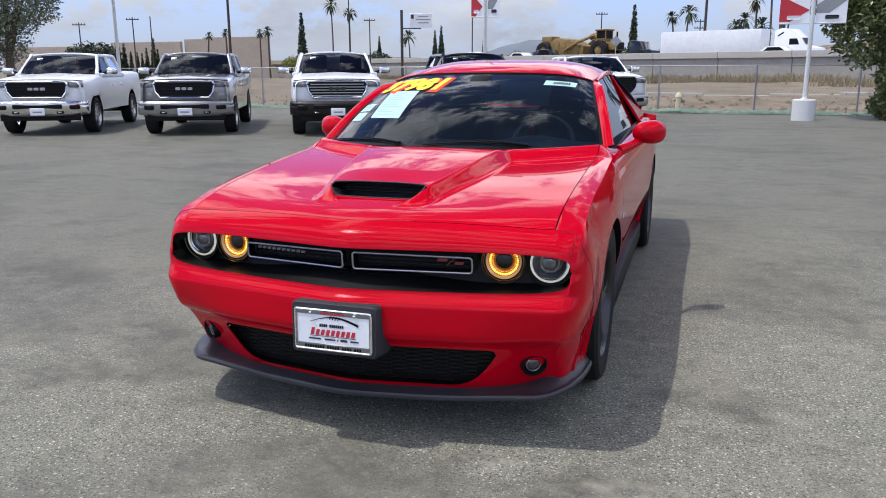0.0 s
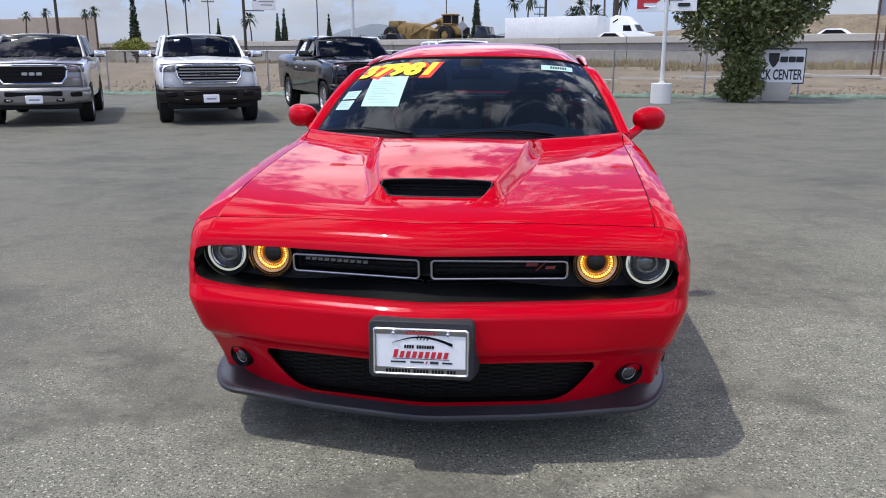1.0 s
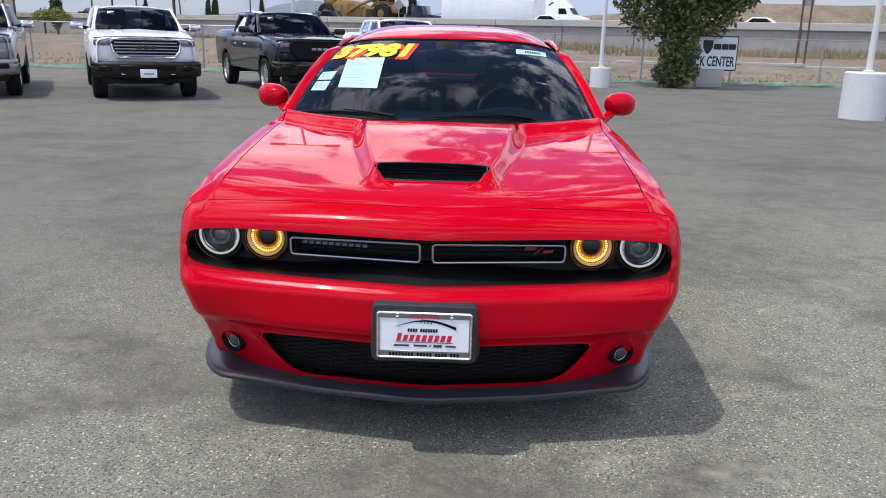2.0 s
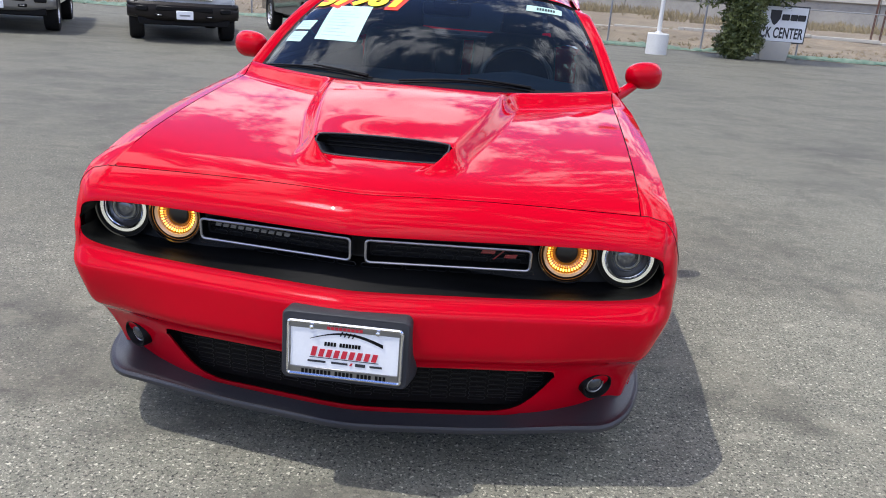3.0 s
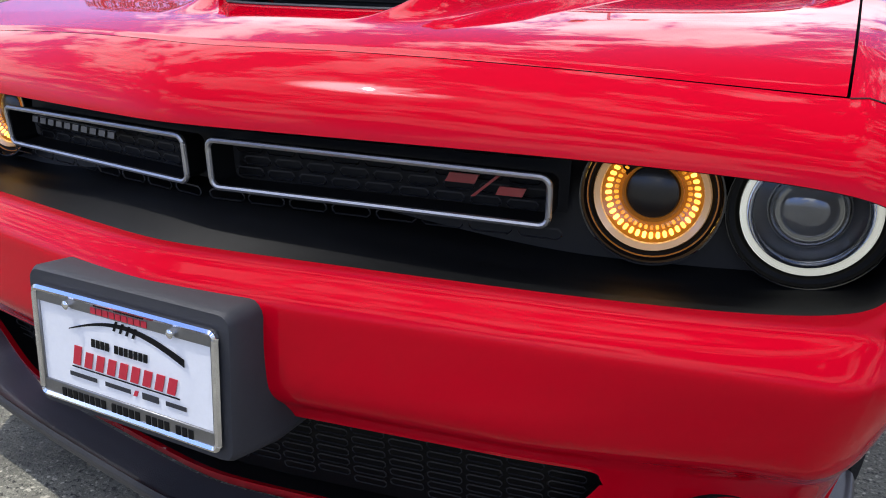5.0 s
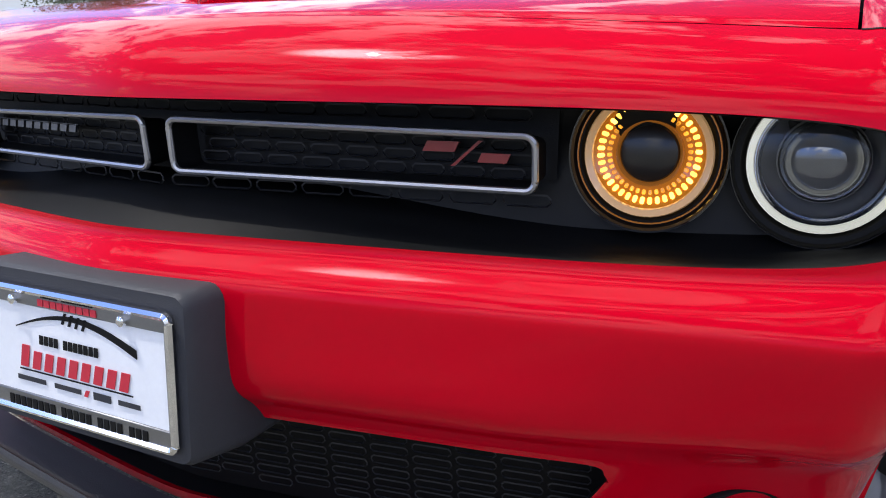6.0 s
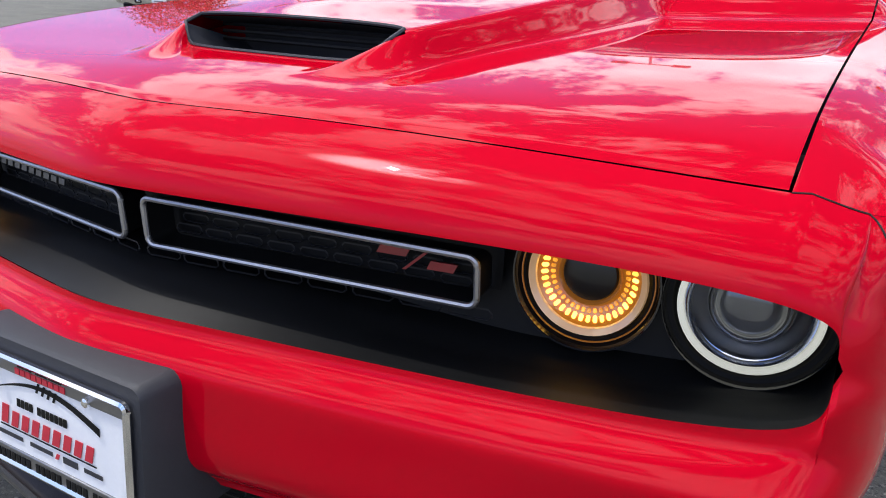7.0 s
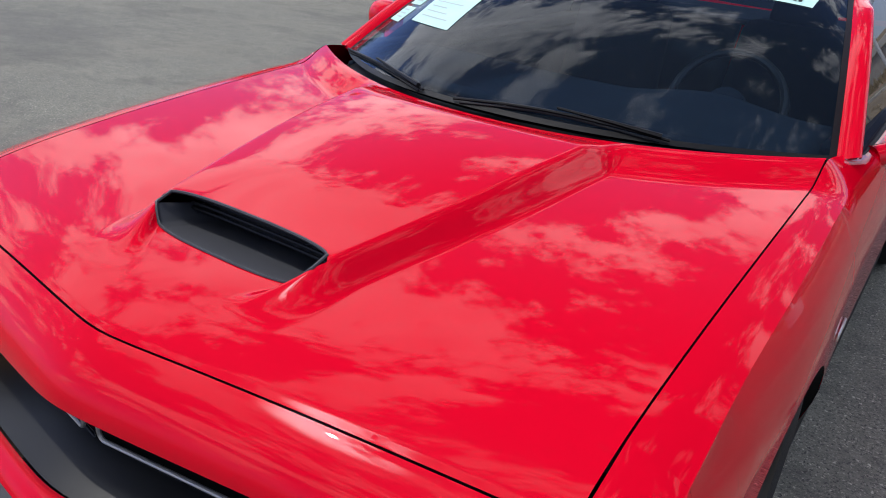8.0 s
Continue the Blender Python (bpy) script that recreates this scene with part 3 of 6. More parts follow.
put_mesh("rear_bumper", mesh_of("rear_bumper", *sheet(tail_fn, 24, 12)), RED, coupe, "", 0.01)
for sg in (1, -1):
    # front pillar
    def pillar_fn(a, b, sg=sg):
        x, y, z = screen_fn(1.0, b)
        out = Vector((0.62, -0.25, 0.12)).normalized()
        back = Vector((0.55, 0.75, 0.0)).normalized()
        th = a * math.pi * 0.9
        out = out * (1 - 0.75 * smooth(0.84, 1.0, b))
        q = Vector((x, y, z)) + out * 0.030 * math.sin(th) + back * 0.062 * (1 - math.cos(th)) / 2 + Vector((0, 0, 0.012 * math.sin(th) * (1 - smooth(0.84, 1.0, b))))
        return sg * q.x, q.y, q.z

    put_mesh("front_pillar", mesh_of("front_pillar", *sheet(pillar_fn, 10, 20)), RED, coupe)

    def side_glass_fn(a, b, sg=sg):
        foot = (0.825, lerp(1.70, 3.35, a), lerp(0.98, 1.03, a))
        head = (lerp(0.655, 0.645, a), lerp(2.30, 3.15, a), lerp(1.348, 1.376, a) + 0.012 * math.sin(a * math.pi))
        return sg * lerp(foot[0], head[0], b), lerp(foot[1], head[1], b), lerp(foot[2], head[2], b)

    put_mesh("side_window", mesh_of("side_window", *sheet(side_glass_fn, 16, 8)), SIDEGLASS, coupe)

    def rear_pillar_fn(a, b, sg=sg):
        foot = (0.868 - 0.05 * a, lerp(3.35, 4.34, a), lerp(1.03, 1.05, a))
        head = (lerp(0.655, 0.632, a), lerp(3.15, 3.56, a), lerp(1.380, 1.345, a))
        return sg * lerp(foot[0], head[0], b), lerp(foot[1], head[1], b), lerp(foot[2], head[2], b)

    put_mesh("rear_pillar", mesh_of("rear_pillar", *sheet(rear_pillar_fn, 12, 10)), RED, coupe, "", 0.02)
    put_mesh("pillar_trim", mesh_of("pillar_trim", *sheet(lambda a, b: (rear_pillar_fn(a, b)[0] - sg * 0.035, rear_pillar_fn(a, b)[1] - 0.01, rear_pillar_fn(a, b)[2] - 0.01), 8, 6)), CABIN, coupe)
    rail = [(sg * (side_glass_fn(i / 10, 1.0, 1)[0] + 0.004), side_glass_fn(i / 10, 1.0, 1)[1], side_glass_fn(i / 10, 1.0, 1)[2] - 0.004 + 0.016 * min(1, i / 5)) for i in range(11)]
    part("roof_rail", tube_bm(rail, [0.007 + 0.009 * min(1, i / 3) for i in range(11)], 8), RED, coupe)
    sash = [(sg * (side_glass_fn(i / 10, 0.0, 1)[0] + 0.006), side_glass_fn(i / 10, 0.0, 1)[1], side_glass_fn(i / 10, 0.0, 1)[2]) for i in range(11)]
    part("window_seal", tube_bm(sash, 0.010, 6), BLACK, coupe)

# black underbody, so that no light falls through
part("underbody", box_bm((1.55, 4.55, 0.05), (0, 2.52, 0.20), 0.01), BLACK, coupe)
part("firewall", box_bm((1.5, 0.05, 0.60), (0, 1.50, 0.52), 0.01), BLACK, coupe)

for sg in (1, -1):
    part("rocker_panel", box_bm((0.10, 2.16, 0.14), (sg * 0.845, 2.373, 0.205), 0.02, 2), BLACK, coupe)
# grille recess
def grille_u(x):
    """The nose line's own measure of a distance x from the middle."""
    return 0.8 * x / 0.80 if x < 0.80 else 0.8 + 0.2 * math.asin(min(1, ((x - 0.80) / 0.118) ** (CORNER / 2))) / (math.pi / 2)


def recess_fn(a, b):
    x = math.copysign(0.8535 * (1 - (1 - abs(2 * a - 1)) ** 2.5), a - 0.5)
    dip = 0.046 * smooth(0.05, 0.55, abs(x))
    prof = ((0.10, 0.762), (0.125, 0.70), (0.115, 0.655 - dip), (0.062, 0.640 - dip), (-0.026, 0.6025))
    k = b * 4
    i = min(3, int(k))
    y, z = lerp(prof[i][0], prof[i + 1][0], k - i), lerp(prof[i][1], prof[i + 1][1], k - i)
    h, deep = hole(x, 0.854, 5.4), hole(x, 0.854, 14.0)
    _, ys, _ = skin(math.copysign(grille_u(abs(x)), x), lerp(-0.019, y, deep), 0.69)
    return x, ys, lerp(0.69, z, h)


for sg in (1, -1):
    part("grille_end", box_bm((0.006, 0.11, 0.115), (sg * 0.866, 0.215, 0.684), 0.002, 1), BLACK, coupe)
put_mesh("grille_panel", mesh_of("grille_panel", *sheet(recess_fn, 200, 16)), SATIN, coupe, "satin black grille panel")


def loop_rect(x0, x1, z0, z1, r, n=6):
    """A rounded oblong, anticlockwise."""
    out = []
    for cx, cz, a0 in ((x1 - r, z1 - r, 0), (x0 + r, z1 - r, 90), (x0 + r, z0 + r, 180), (x1 - r, z0 + r, 270)):
        out += [(cx + r * math.cos(radians(a0 + 90 * i / n)), cz + r * math.sin(radians(a0 + 90 * i / n))) for i in range(n + 1)]
    return out


for sg in (1, -1):
    pts = []
    for x, z in loop_rect(0.022, 0.482, 0.664, 0.730, 0.012):
        zz = z - 0.008 * (x / 0.48) * (1 if z > 0.697 else 0.4)
        pts.append((sg * x, 0.047 + vee(x) + (0.70 - z) * 0.08, zz))
    part("grille_frame", tube_bm(pts, 0.0042, 8, closed=True), SILVER, coupe, "satin chrome grille frame")
    vs, fs = [], []
    for x, y, z in pts:
        vs += [(x, y, z), (x * 0.985 + sg * 0.004, y + 0.045, 0.697 + (z - 0.697) * 0.86)]
    k = len(pts)
    fs = [(2 * i, 2 * i + 1, (2 * i + 3) % (2 * k), (2 * i + 2) % (2 * k)) for i in range(k)]
    put_mesh("frame_liner", mesh_of("frame_liner", vs, fs), SATIN, coupe)

# lamps
AMBER = material("lit_amber_led", (0.9, 0.45, 0.05), 0.3, coat=1.0, emit=((1.0, 0.55, 0.08), 1.6))
AMBER_LENS = material("amber_lens", (0.50, 0.18, 0.02), 0.15, coat=1.0, emit=((1.0, 0.36, 0.02), 0.55))
AMBER_FACET = material("amber_facet", (0.8, 0.36, 0.04), 0.2, coat=1.0, emit=((1.0, 0.40, 0.03), 0.6))
for lit, low, high in ((AMBER_FACET, 0.2, 1.3), (AMBER, 1.6, 5.0), (AMBER_LENS, 0.05, 0.12)):
    n, l = lit.node_tree.nodes, lit.node_tree.links
    info, glow = n.new("ShaderNodeObjectInfo"), n.new("ShaderNodeMapRange")
    glow.inputs["To Min"].default_value, glow.inputs["To Max"].default_value = low, high
    l.new(info.outputs["Random"], glow.inputs["Value"])
    l.new(glow.outputs["Result"], n["Principled BSDF"].inputs["Emission Strength"])
AMBER_WALL = material("amber_tinted_wall", (0.30, 0.11, 0.02), 0.2, coat=1.0, emit=((1.0, 0.33, 0.03), 0.10))
HALO = material("lit_white_halo_ring", (0.75, 0.77, 0.72), 0.25, coat=1.0, emit=((1.0, 1.0, 0.88), 0.45))
BOWL = material("lamp_bowl", (0.34, 0.345, 0.36), 0.32, 0.85, vary=0.2, scale=30)
facing = lambda x, y, z, yaw: Matrix.Translation((x, y, z)) @ Matrix.Rotation(radians(yaw), 4, "Z") @ Matrix.Rotation(radians(90), 4, "X")
PROJECTOR = material("projector_glass", (0.012, 0.011, 0.011), 0.3, 0.0, coat=0.25)
CLEAR_PROJECTOR = material("clear_projector_glass", (0.16, 0.165, 0.175), 0.07, 0.6, coat=1.0)
FOG_GLASS = material("fog_glass", (0.055, 0.058, 0.064), 0.2, 0.3, coat=0.6, vary=0.5, scale=60)
PALE = material("pale_lens_ring", (0.72, 0.46, 0.26), 0.25, coat=1.0, emit=((1.0, 0.60, 0.25), 0.14))
GLOSS_BLACK = material("gloss_black", (0.006, 0.006, 0.007), 0.12, coat=1.0)
for sg in (1, -1):
    m = facing(sg * 0.763, 0.204, 0.702, sg * 5) @ Matrix.Scale(0.95, 4)
    lamp = part("headlight", lathe_bm([(0.094, 0.010), (0.091, 0.003), (0.085, 0.002), (0.080, -0.004), (0.079, -0.018)], 56, m), BLACK, coupe, "round projector headlight with white halo ring")
    part("bezel", lathe_bm([(0.0925, 0.006), (0.0945, 0.0125), (0.0952, 0.0125), (0.0962, 0.006), (0.096, -0.02)], 56, m), GLOSS_BLACK, lamp)
    part("halo_ring", lathe_bm([(0.079, 0.000), (0.0785, 0.008), (0.0765, 0.010), (0.0715, 0.007), (0.070, 0.001)], 56, m), HALO, lamp)
    part("chrome_ring", lathe_bm([(0.0705, 0.003), (0.0698, 0.0022), (0.0632, -0.0002), (0.0625, -0.011)], 56, m), CHROME, lamp)
    part("bowl", lathe_bm([(0.0627, -0.010), (0.056, -0.016), (0.048, -0.020), (0.045, -0.023)], 48, m), BOWL, lamp)
    part("projector_ring", lathe_bm([(0.0475, -0.022), (0.0475, -0.010), (0.0462, -0.009), (0.0455, -0.013)], 40, m), STEEL, lamp)
    part("projector_lens", lathe_bm([(0.0457, -0.014), (0.043, -0.003), (0.037, 0.006), (0.027, 0.012), (0.014, 0.0155), (0.0, 0.0165)], 36, m), CLEAR_PROJECTOR, lamp)
    cover = part("lens_cover", lathe_bm([(0.079, 0.010), (0.06, 0.020), (0.03, 0.026), (0.0, 0.028)], 40, m), LENS, lamp)
    cover.visible_shadow = False
    m = facing(sg * 0.588, 0.188, 0.701, sg * 5)
    amb = part("turn_lamp", lathe_bm([(0.083, 0.012), (0.079, 0.004), (0.074, 0.004), (0.070, 0.000), (0.069, -0.03)], 56, m), BLACK, coupe, "glowing amber ring lamp")
    part("bezel", lathe_bm([(0.081, 0.010), (0.0835, 0.015), (0.0855, 0.015), (0.0865, 0.010), (0.086, -0.02)], 56, m), GLOSS_BLACK, amb)
    part("outer_ring", lathe_bm([(0.070, 0.004), (0.0685, 0.008), (0.0615, 0.003), (0.0605, -0.001)], 56, m), PALE, amb)
    part("amber_bowl", lathe_bm([(0.0612, 0.000), (0.053, -0.007), (0.036, -0.015)], 56, m), AMBER_LENS, amb)
    part("inner_wall", lathe_bm([(0.038, -0.014), (0.0365, -0.008), (0.034, -0.010), (0.032, -0.017)], 44, m), AMBER_WALL, amb)
    # the amber's reflection in the black bezel, added as a faintly glowing ring
    part("bezel_reflection", lathe_bm([(0.0760, 0.0045), (0.0765, 0.0062), (0.0775, 0.0062), (0.0780, 0.0045)], 56, m), AMBER_WALL, amb)
    for i in range(40):
        turn = m @ Matrix.Rotation(2 * math.pi * (i + 0.5) / 40, 4, "Z")
        part("led", box_bm((0.0048, 0.0088, 0.004), (0, 0, 0), 0.0014, 1, turn @ Matrix.Translation((0, 0.0530, -0.0060)) @ Matrix.Rotation(radians(36), 4, "X")), AMBER, amb)
        part("facet", box_bm((0.0042, 0.0056, 0.003), (0, 0, 0), 0.0010, 1, turn @ Matrix.Translation((0, 0.0440, -0.0105)) @ Matrix.Rotation(radians(22), 4, "X")), AMBER_FACET, amb)
    part("dark_core", lathe_bm([(0.034, -0.017), (0.031, -0.010), (0.022, -0.006), (0.0, -0.004)], 36, m), PROJECTOR, amb)
    fy = skin(math.copysign(0.719, sg), curve(SKIN_Y, 0.306), 0.306)[1]
    m = facing(sg * 0.722, fy - 0.013, 0.306, sg * 31) @ Matrix.Rotation(radians(7), 4, "X") @ Matrix.Scale(0.92, 4)
    fog = part("fog_lamp", lathe_bm([(0.053, -0.03), (0.053, 0.003), (0.050, 0.007), (0.047, 0.006), (0.040, -0.012), (0.033, -0.016)], 32, m @ Matrix.Diagonal((1.05, 0.92, 1, 1))), BLACK, coupe, "small round fog lamp in a black recess")
    part("fog_ring", lathe_bm([(0.034, -0.016), (0.033, -0.008), (0.030, -0.006), (0.027, -0.010)], 28, m), STEEL, fog)
    part("fog_lens", lathe_bm([(0.029, -0.010), (0.022, -0.003), (0.012, 0.001), (0.0, 0.002)], 28, m), FOG_GLASS, fog)

# lower grille
def low_grille_fn(a, b):
    x = lerp(-0.612, 0.612, a)
    return x, 0.045 + vee(x) + 0.02 * b, lerp(0.40, 0.22, b)


put_mesh("lower_grille", mesh_of("lower_grille", *sheet(low_grille_fn, 30, 4)), BLACK, coupe, "black lower grille")

# splitter: a lip that sweeps round the chin and rises at its ends
def splitter_fn(a, b):
    u = a * 2 - 1
    s = abs(u)
    xo, yo = plan(u, -0.032, 0.900, 0.72, 0.438)
    xi, yi = plan(u, 0.030, 0.80, 0.72, 0.36)
    yi += 0.10 * smooth(0.50, 0.80, s)
    rise = smooth(0.72, 1.0, s)
    prof = ((0.0, 0.212), (0.45, 0.197), (0.84, 0.186), (0.955, 0.1895), (1.0, 0.181), (0.985, 0.169), (0.90, 0.165), (0.0, 0.166))
    k = b * 7
    i = min(6, int(k))
    t, z = lerp(prof[i][0], prof[i + 1][0], k - i), lerp(prof[i][1], prof[i + 1][1], k - i)
    top = 1.0 if b < 0.42 else 0.0
    return lerp(xi, xo, t), lerp(yi, yo, t), z + 0.002 - 0.014 * (1 - t) * top + 0.020 * smooth(0.35, 0.9, s) + rise * top * 0.085 * (1 - t) ** 1.3


put_mesh("splitter", mesh_of("splitter", *sheet(splitter_fn, 140, 28), sharp=50), LIP_PLASTIC, coupe, "satin black plastic front splitter")

# plate on its bracket
def plate_m(x, y, z):
    return Matrix.Translation((x, y, z)) @ Matrix.Rotation(radians(88), 4, "X")


def bracket_bm():
    """A block behind the plate, its back wider and lower where it meets the bumper."""
    bm = bmesh.new()
    front = [bm.verts.new(plate_m(0.006, -0.109, 0.461) @ Vector((x, z, 0))) for x, z in loop_rect(-0.171, 0.171, -0.094, 0.098, 0.016, 4)]
    edge = [bm.verts.new(plate_m(0.006, -0.101, 0.461) @ Vector((x, z, 0))) for x, z in loop_rect(-0.176, 0.176, -0.098, 0.102, 0.018, 4)]
    back = [bm.verts.new(plate_m(0.006, -0.035, 0.455) @ Vector((x * (0.95 + 0.09 * (0.5 - z / 0.2)), z, 0))) for x, z in loop_rect(-0.182, 0.182, -0.098, 0.104, 0.02, 4)]
    deep = [bm.verts.new(v.co + Vector((0, 0.075, 0))) for v in back]
    bm.faces.new(front)
    k = len(front)
    for a, b in ((front, edge), (edge, back), (back, deep)):
        for i in range(k):
            bm.faces.new((a[i], a[(i + 1) % k], b[(i + 1) % k], b[i]))
    return bm


bracket = part("plate_bracket", bracket_bm(), GREY_PLASTIC, coupe, "dark plastic plate bracket")
part("plate", box_bm((0.305, 0.152, 0.003), (0, 0, 0), 0.001, 1, plate_m(0.006, -0.1125, 0.461)), WHITE, bracket, "white dealer plate")
fr = []
for x, z in loop_rect(-0.155, 0.155, -0.077, 0.077, 0.008):
    fr.append((x, z))
part("plate_frame", tube_bm([plate_m(0.006, -0.115, 0.461) @ Vector((x, z, 0)) for x, z in fr], 0.005, 6, closed=True), CHROME, bracket)

# wheels
def wheel(x, y):
    sg = 1 if x > 0 else -1
    m = Matrix.Translation((x, y, WHEEL_Z)) @ Matrix.Rotation(radians(90 * sg), 4, "Y")
    tyre_profile = [(0.255, -0.10), (0.30, -0.118), (0.345, -0.116), (0.360, -0.10), (0.362, 0.0), (0.360, 0.10), (0.345, 0.116), (0.30, 0.118), (0.262, 0.105), (0.255, 0.09)]
    w = part("wheel", lathe_bm(tyre_profile, 48, m), RUBBER, coupe, "black tyre on dark alloy wheel")
    rim = part("rim", lathe_bm([(0.262, 0.10), (0.256, 0.108), (0.245, 0.095), (0.238, 0.02), (0.238, -0.1)], 48, m), RIM, w)
    for i in range(5):
        for d in (-7, 7):
            th = radians(72 * i + d)
            part("spoke", box_bm((0.030, 0.20, 0.03), (0, 0, 0), 0.006, 2, m @ Matrix.Rotation(th, 4, "Z") @ Matrix.Translation((0, 0.145, 0.075))), RIM, rim)
    part("hub_cap", lathe_bm([(0.06, 0.05), (0.055, 0.09), (0.0, 0.095)], 24, m), RIM, rim)
    part("brake_disc", lathe_bm([(0.06, 0.0), (0.17, 0.0), (0.17, -0.02), (0.06, -0.02)], 32, m), STEEL, w)


for sg in (1, -1):
    for ay in AXLES:
        wheel(sg * (0.800 if ay < 2 else 0.825), ay)

# mirrors
for sg in (1, -1):
    bm = bmesh.new()
    bmesh.ops.create_uvsphere(bm, u_segments=28, v_segments=18, radius=1)
    for v in bm.verts:
        x, y, z = v.co
        k = 1 if y < 0 else 0.55
        x = math.copysign(abs(x) ** 0.8, x)
        z = math.copysign(abs(z) ** 0.85, z)
        v.co = (sg * (1.000 + 0.094 * x), 2.04 + 0.085 * y * k + 0.03 * x, 1.060 + 0.066 * z * (1 + 0.10 * x))
    mir = part("door_mirror", bm, RED, coupe, "red door mirror on a short arm")
    part("mirror_arm", tube_bm([(sg * 0.845, 1.86, 0.965), (sg * 0.90, 1.93, 0.985), (sg * 0.965, 2.02, 1.020)], [0.034, 0.027, 0.024], 12), RED, mir)


# ---------- the coupe: fine parts ----------
# cabin behind the glass
put_mesh("dashboard", mesh_of("dashboard", *sheet(lambda a, b: (lerp(-0.74, 0.74, a), curve(((0, 1.46), (0.55, 1.92), (0.8, 1.99), (1, 1.97)), b) + 0.05 * math.cos(a * math.pi) ** 2, curve(((0, 0.985), (0.4, 1.005), (0.7, 0.985), (0.85, 0.93), (1, 0.72)), b) + (0.035 * smooth(0.2, 0.0, abs(a - 0.74)) * smooth(0.35, 0.6, b))), 30, 14)), CABIN, coupe, "charcoal dashboard", 0.02)
wm = Matrix.Translation((0.37, 2.10, 0.965)) @ Matrix.Rotation(radians(66), 4, "X")
ring = [wm @ Vector((0.185 * math.cos(2 * math.pi * i / 36), 0.185 * math.sin(2 * math.pi * i / 36), 0)) for i in range(36)]
swheel = part("steering_wheel", tube_bm(ring, 0.014, 8, closed=True), material("wheel_leather", (0.008, 0.009, 0.012), 0.40), coupe, "leather steering wheel")
part("wheel_hub", lathe_bm([(0.07, -0.02), (0.065, 0.02), (0.0, 0.03)], 20, wm), CABIN, swheel)
for a in (0, 180, 270):
    d = Vector((math.cos(radians(a)), math.sin(radians(a)), 0))
    part("wheel_spoke", tube_bm([wm @ (d * 0.05), wm @ (d * 0.18)], 0.014, 6), CABIN, swheel)
for x in (-0.37, 0.37):
    seat = part("front_seat", box_bm((0.50, 0.52, 0.16), (x, 2.62, 0.50), 0.06, 3), CABIN, coupe, "charcoal bucket seat")
    part("seat_back", box_bm((0.50, 0.14, 0.64), (x, 2.90, 0.86), 0.06, 3, Matrix.Rotation(radians(-16), 4, "X"), taper=(0.86, 0.9)), CABIN, seat)
    part("headrest", box_bm((0.27, 0.10, 0.19), (x, 3.02, 1.235), 0.045, 3, Matrix.Rotation(radians(-10), 4, "X"), taper=(0.85, 0.9)), CABIN, seat)
    rear = part("rear_seat", box_bm((0.56, 0.14, 0.50), (x * 0.85, 3.62, 0.88), 0.06, 3, Matrix.Rotation(radians(-22), 4, "X")), CABIN, coupe)
part("floor_pan", box_bm((1.6, 2.6, 0.04), (0, 2.75, 0.30), 0.0), CABIN, coupe)
part("parcel_shelf", box_bm((1.3, 0.62, 0.03), (0, 3.86, 1.085), 0.01, 1), CABIN, coupe)
part("headliner", box_bm((1.0, 1.1, 0.02), (0, 2.84, 1.348), 0.005, 1), CABIN, coupe)
for sg in (1, -1):
    part("door_card", box_bm((0.05, 2.2, 0.62), (sg * 0.80, 2.7, 0.66), 0.02, 1), CABIN, coupe)
for sg in (1, -1):
    part("door_ledge", box_bm((0.09, 1.95, 0.05), (sg * 0.785, 2.62, 1.005), 0.015, 1), CABIN, coupe)
part("inside_mirror", box_bm((0.24, 0.04, 0.07), (0, 2.02, 1.305), 0.02, 2), BLACK, coupe, "inside rear-view mirror")
part("sensor_pod", box_bm((0.13, 0.12, 0.05), (0, 2.0, 1.345), 0.02, 2, Matrix.Rotation(radians(22), 4, "X")), BLACK, coupe)


def on_screen(x, b, lift=0.0):
    """A point on the windscreen: x metres from the middle, b its share of the height."""
    a = (x / lerp(0.795, 0.635, b) + 1) / 2
    p = Vector(screen_fn(a, b))
    du = Vector(screen_fn(a + 0.01, b)) - p
    dv = Vector(screen_fn(a, b + 0.01)) - p
    return p + du.cross(dv).normalized() * lift


# black border of the glass
border = sheet(lambda a, b: tuple(on_screen(lerp(-1, 1, a) * lerp(0.795, 0.635, lerp(0.982, 1.0, b)), lerp(0.982, 0.999, b), 0.0012)), 40, 2)
border = joined(border, sheet(lambda a, b: tuple(on_screen(lerp(-1, 1, a) * lerp(0.795, 0.635, 0.03 * b), lerp(0.0, 0.02, b), 0.0012)), 40, 2))
for sg in (1, -1):
    border = joined(border, sheet(lambda a, b: tuple(on_screen(sg * (lerp(0.795, 0.635, b) - 0.015 * (1 - a)), b, 0.0012)), 2, 24))
put_mesh("glass_border", mesh_of("glass_border", *border), BLACK, coupe)
seal = [on_screen(lerp(-0.635, 0.635, i / 20), 1.0, 0.004) for i in range(21)]
part("header_seal", tube_bm(seal, 0.004, 6), BLACK, coupe)


def wrapped(me, x0, b0, per_b, lift):
    """Bends a flat mesh (metres) on to the windscreen."""
    for v in me.vertices:
        v.co = on_screen(x0 + v.co.x, b0 + v.co.y / per_b, lift + v.co.z)
    me.update()


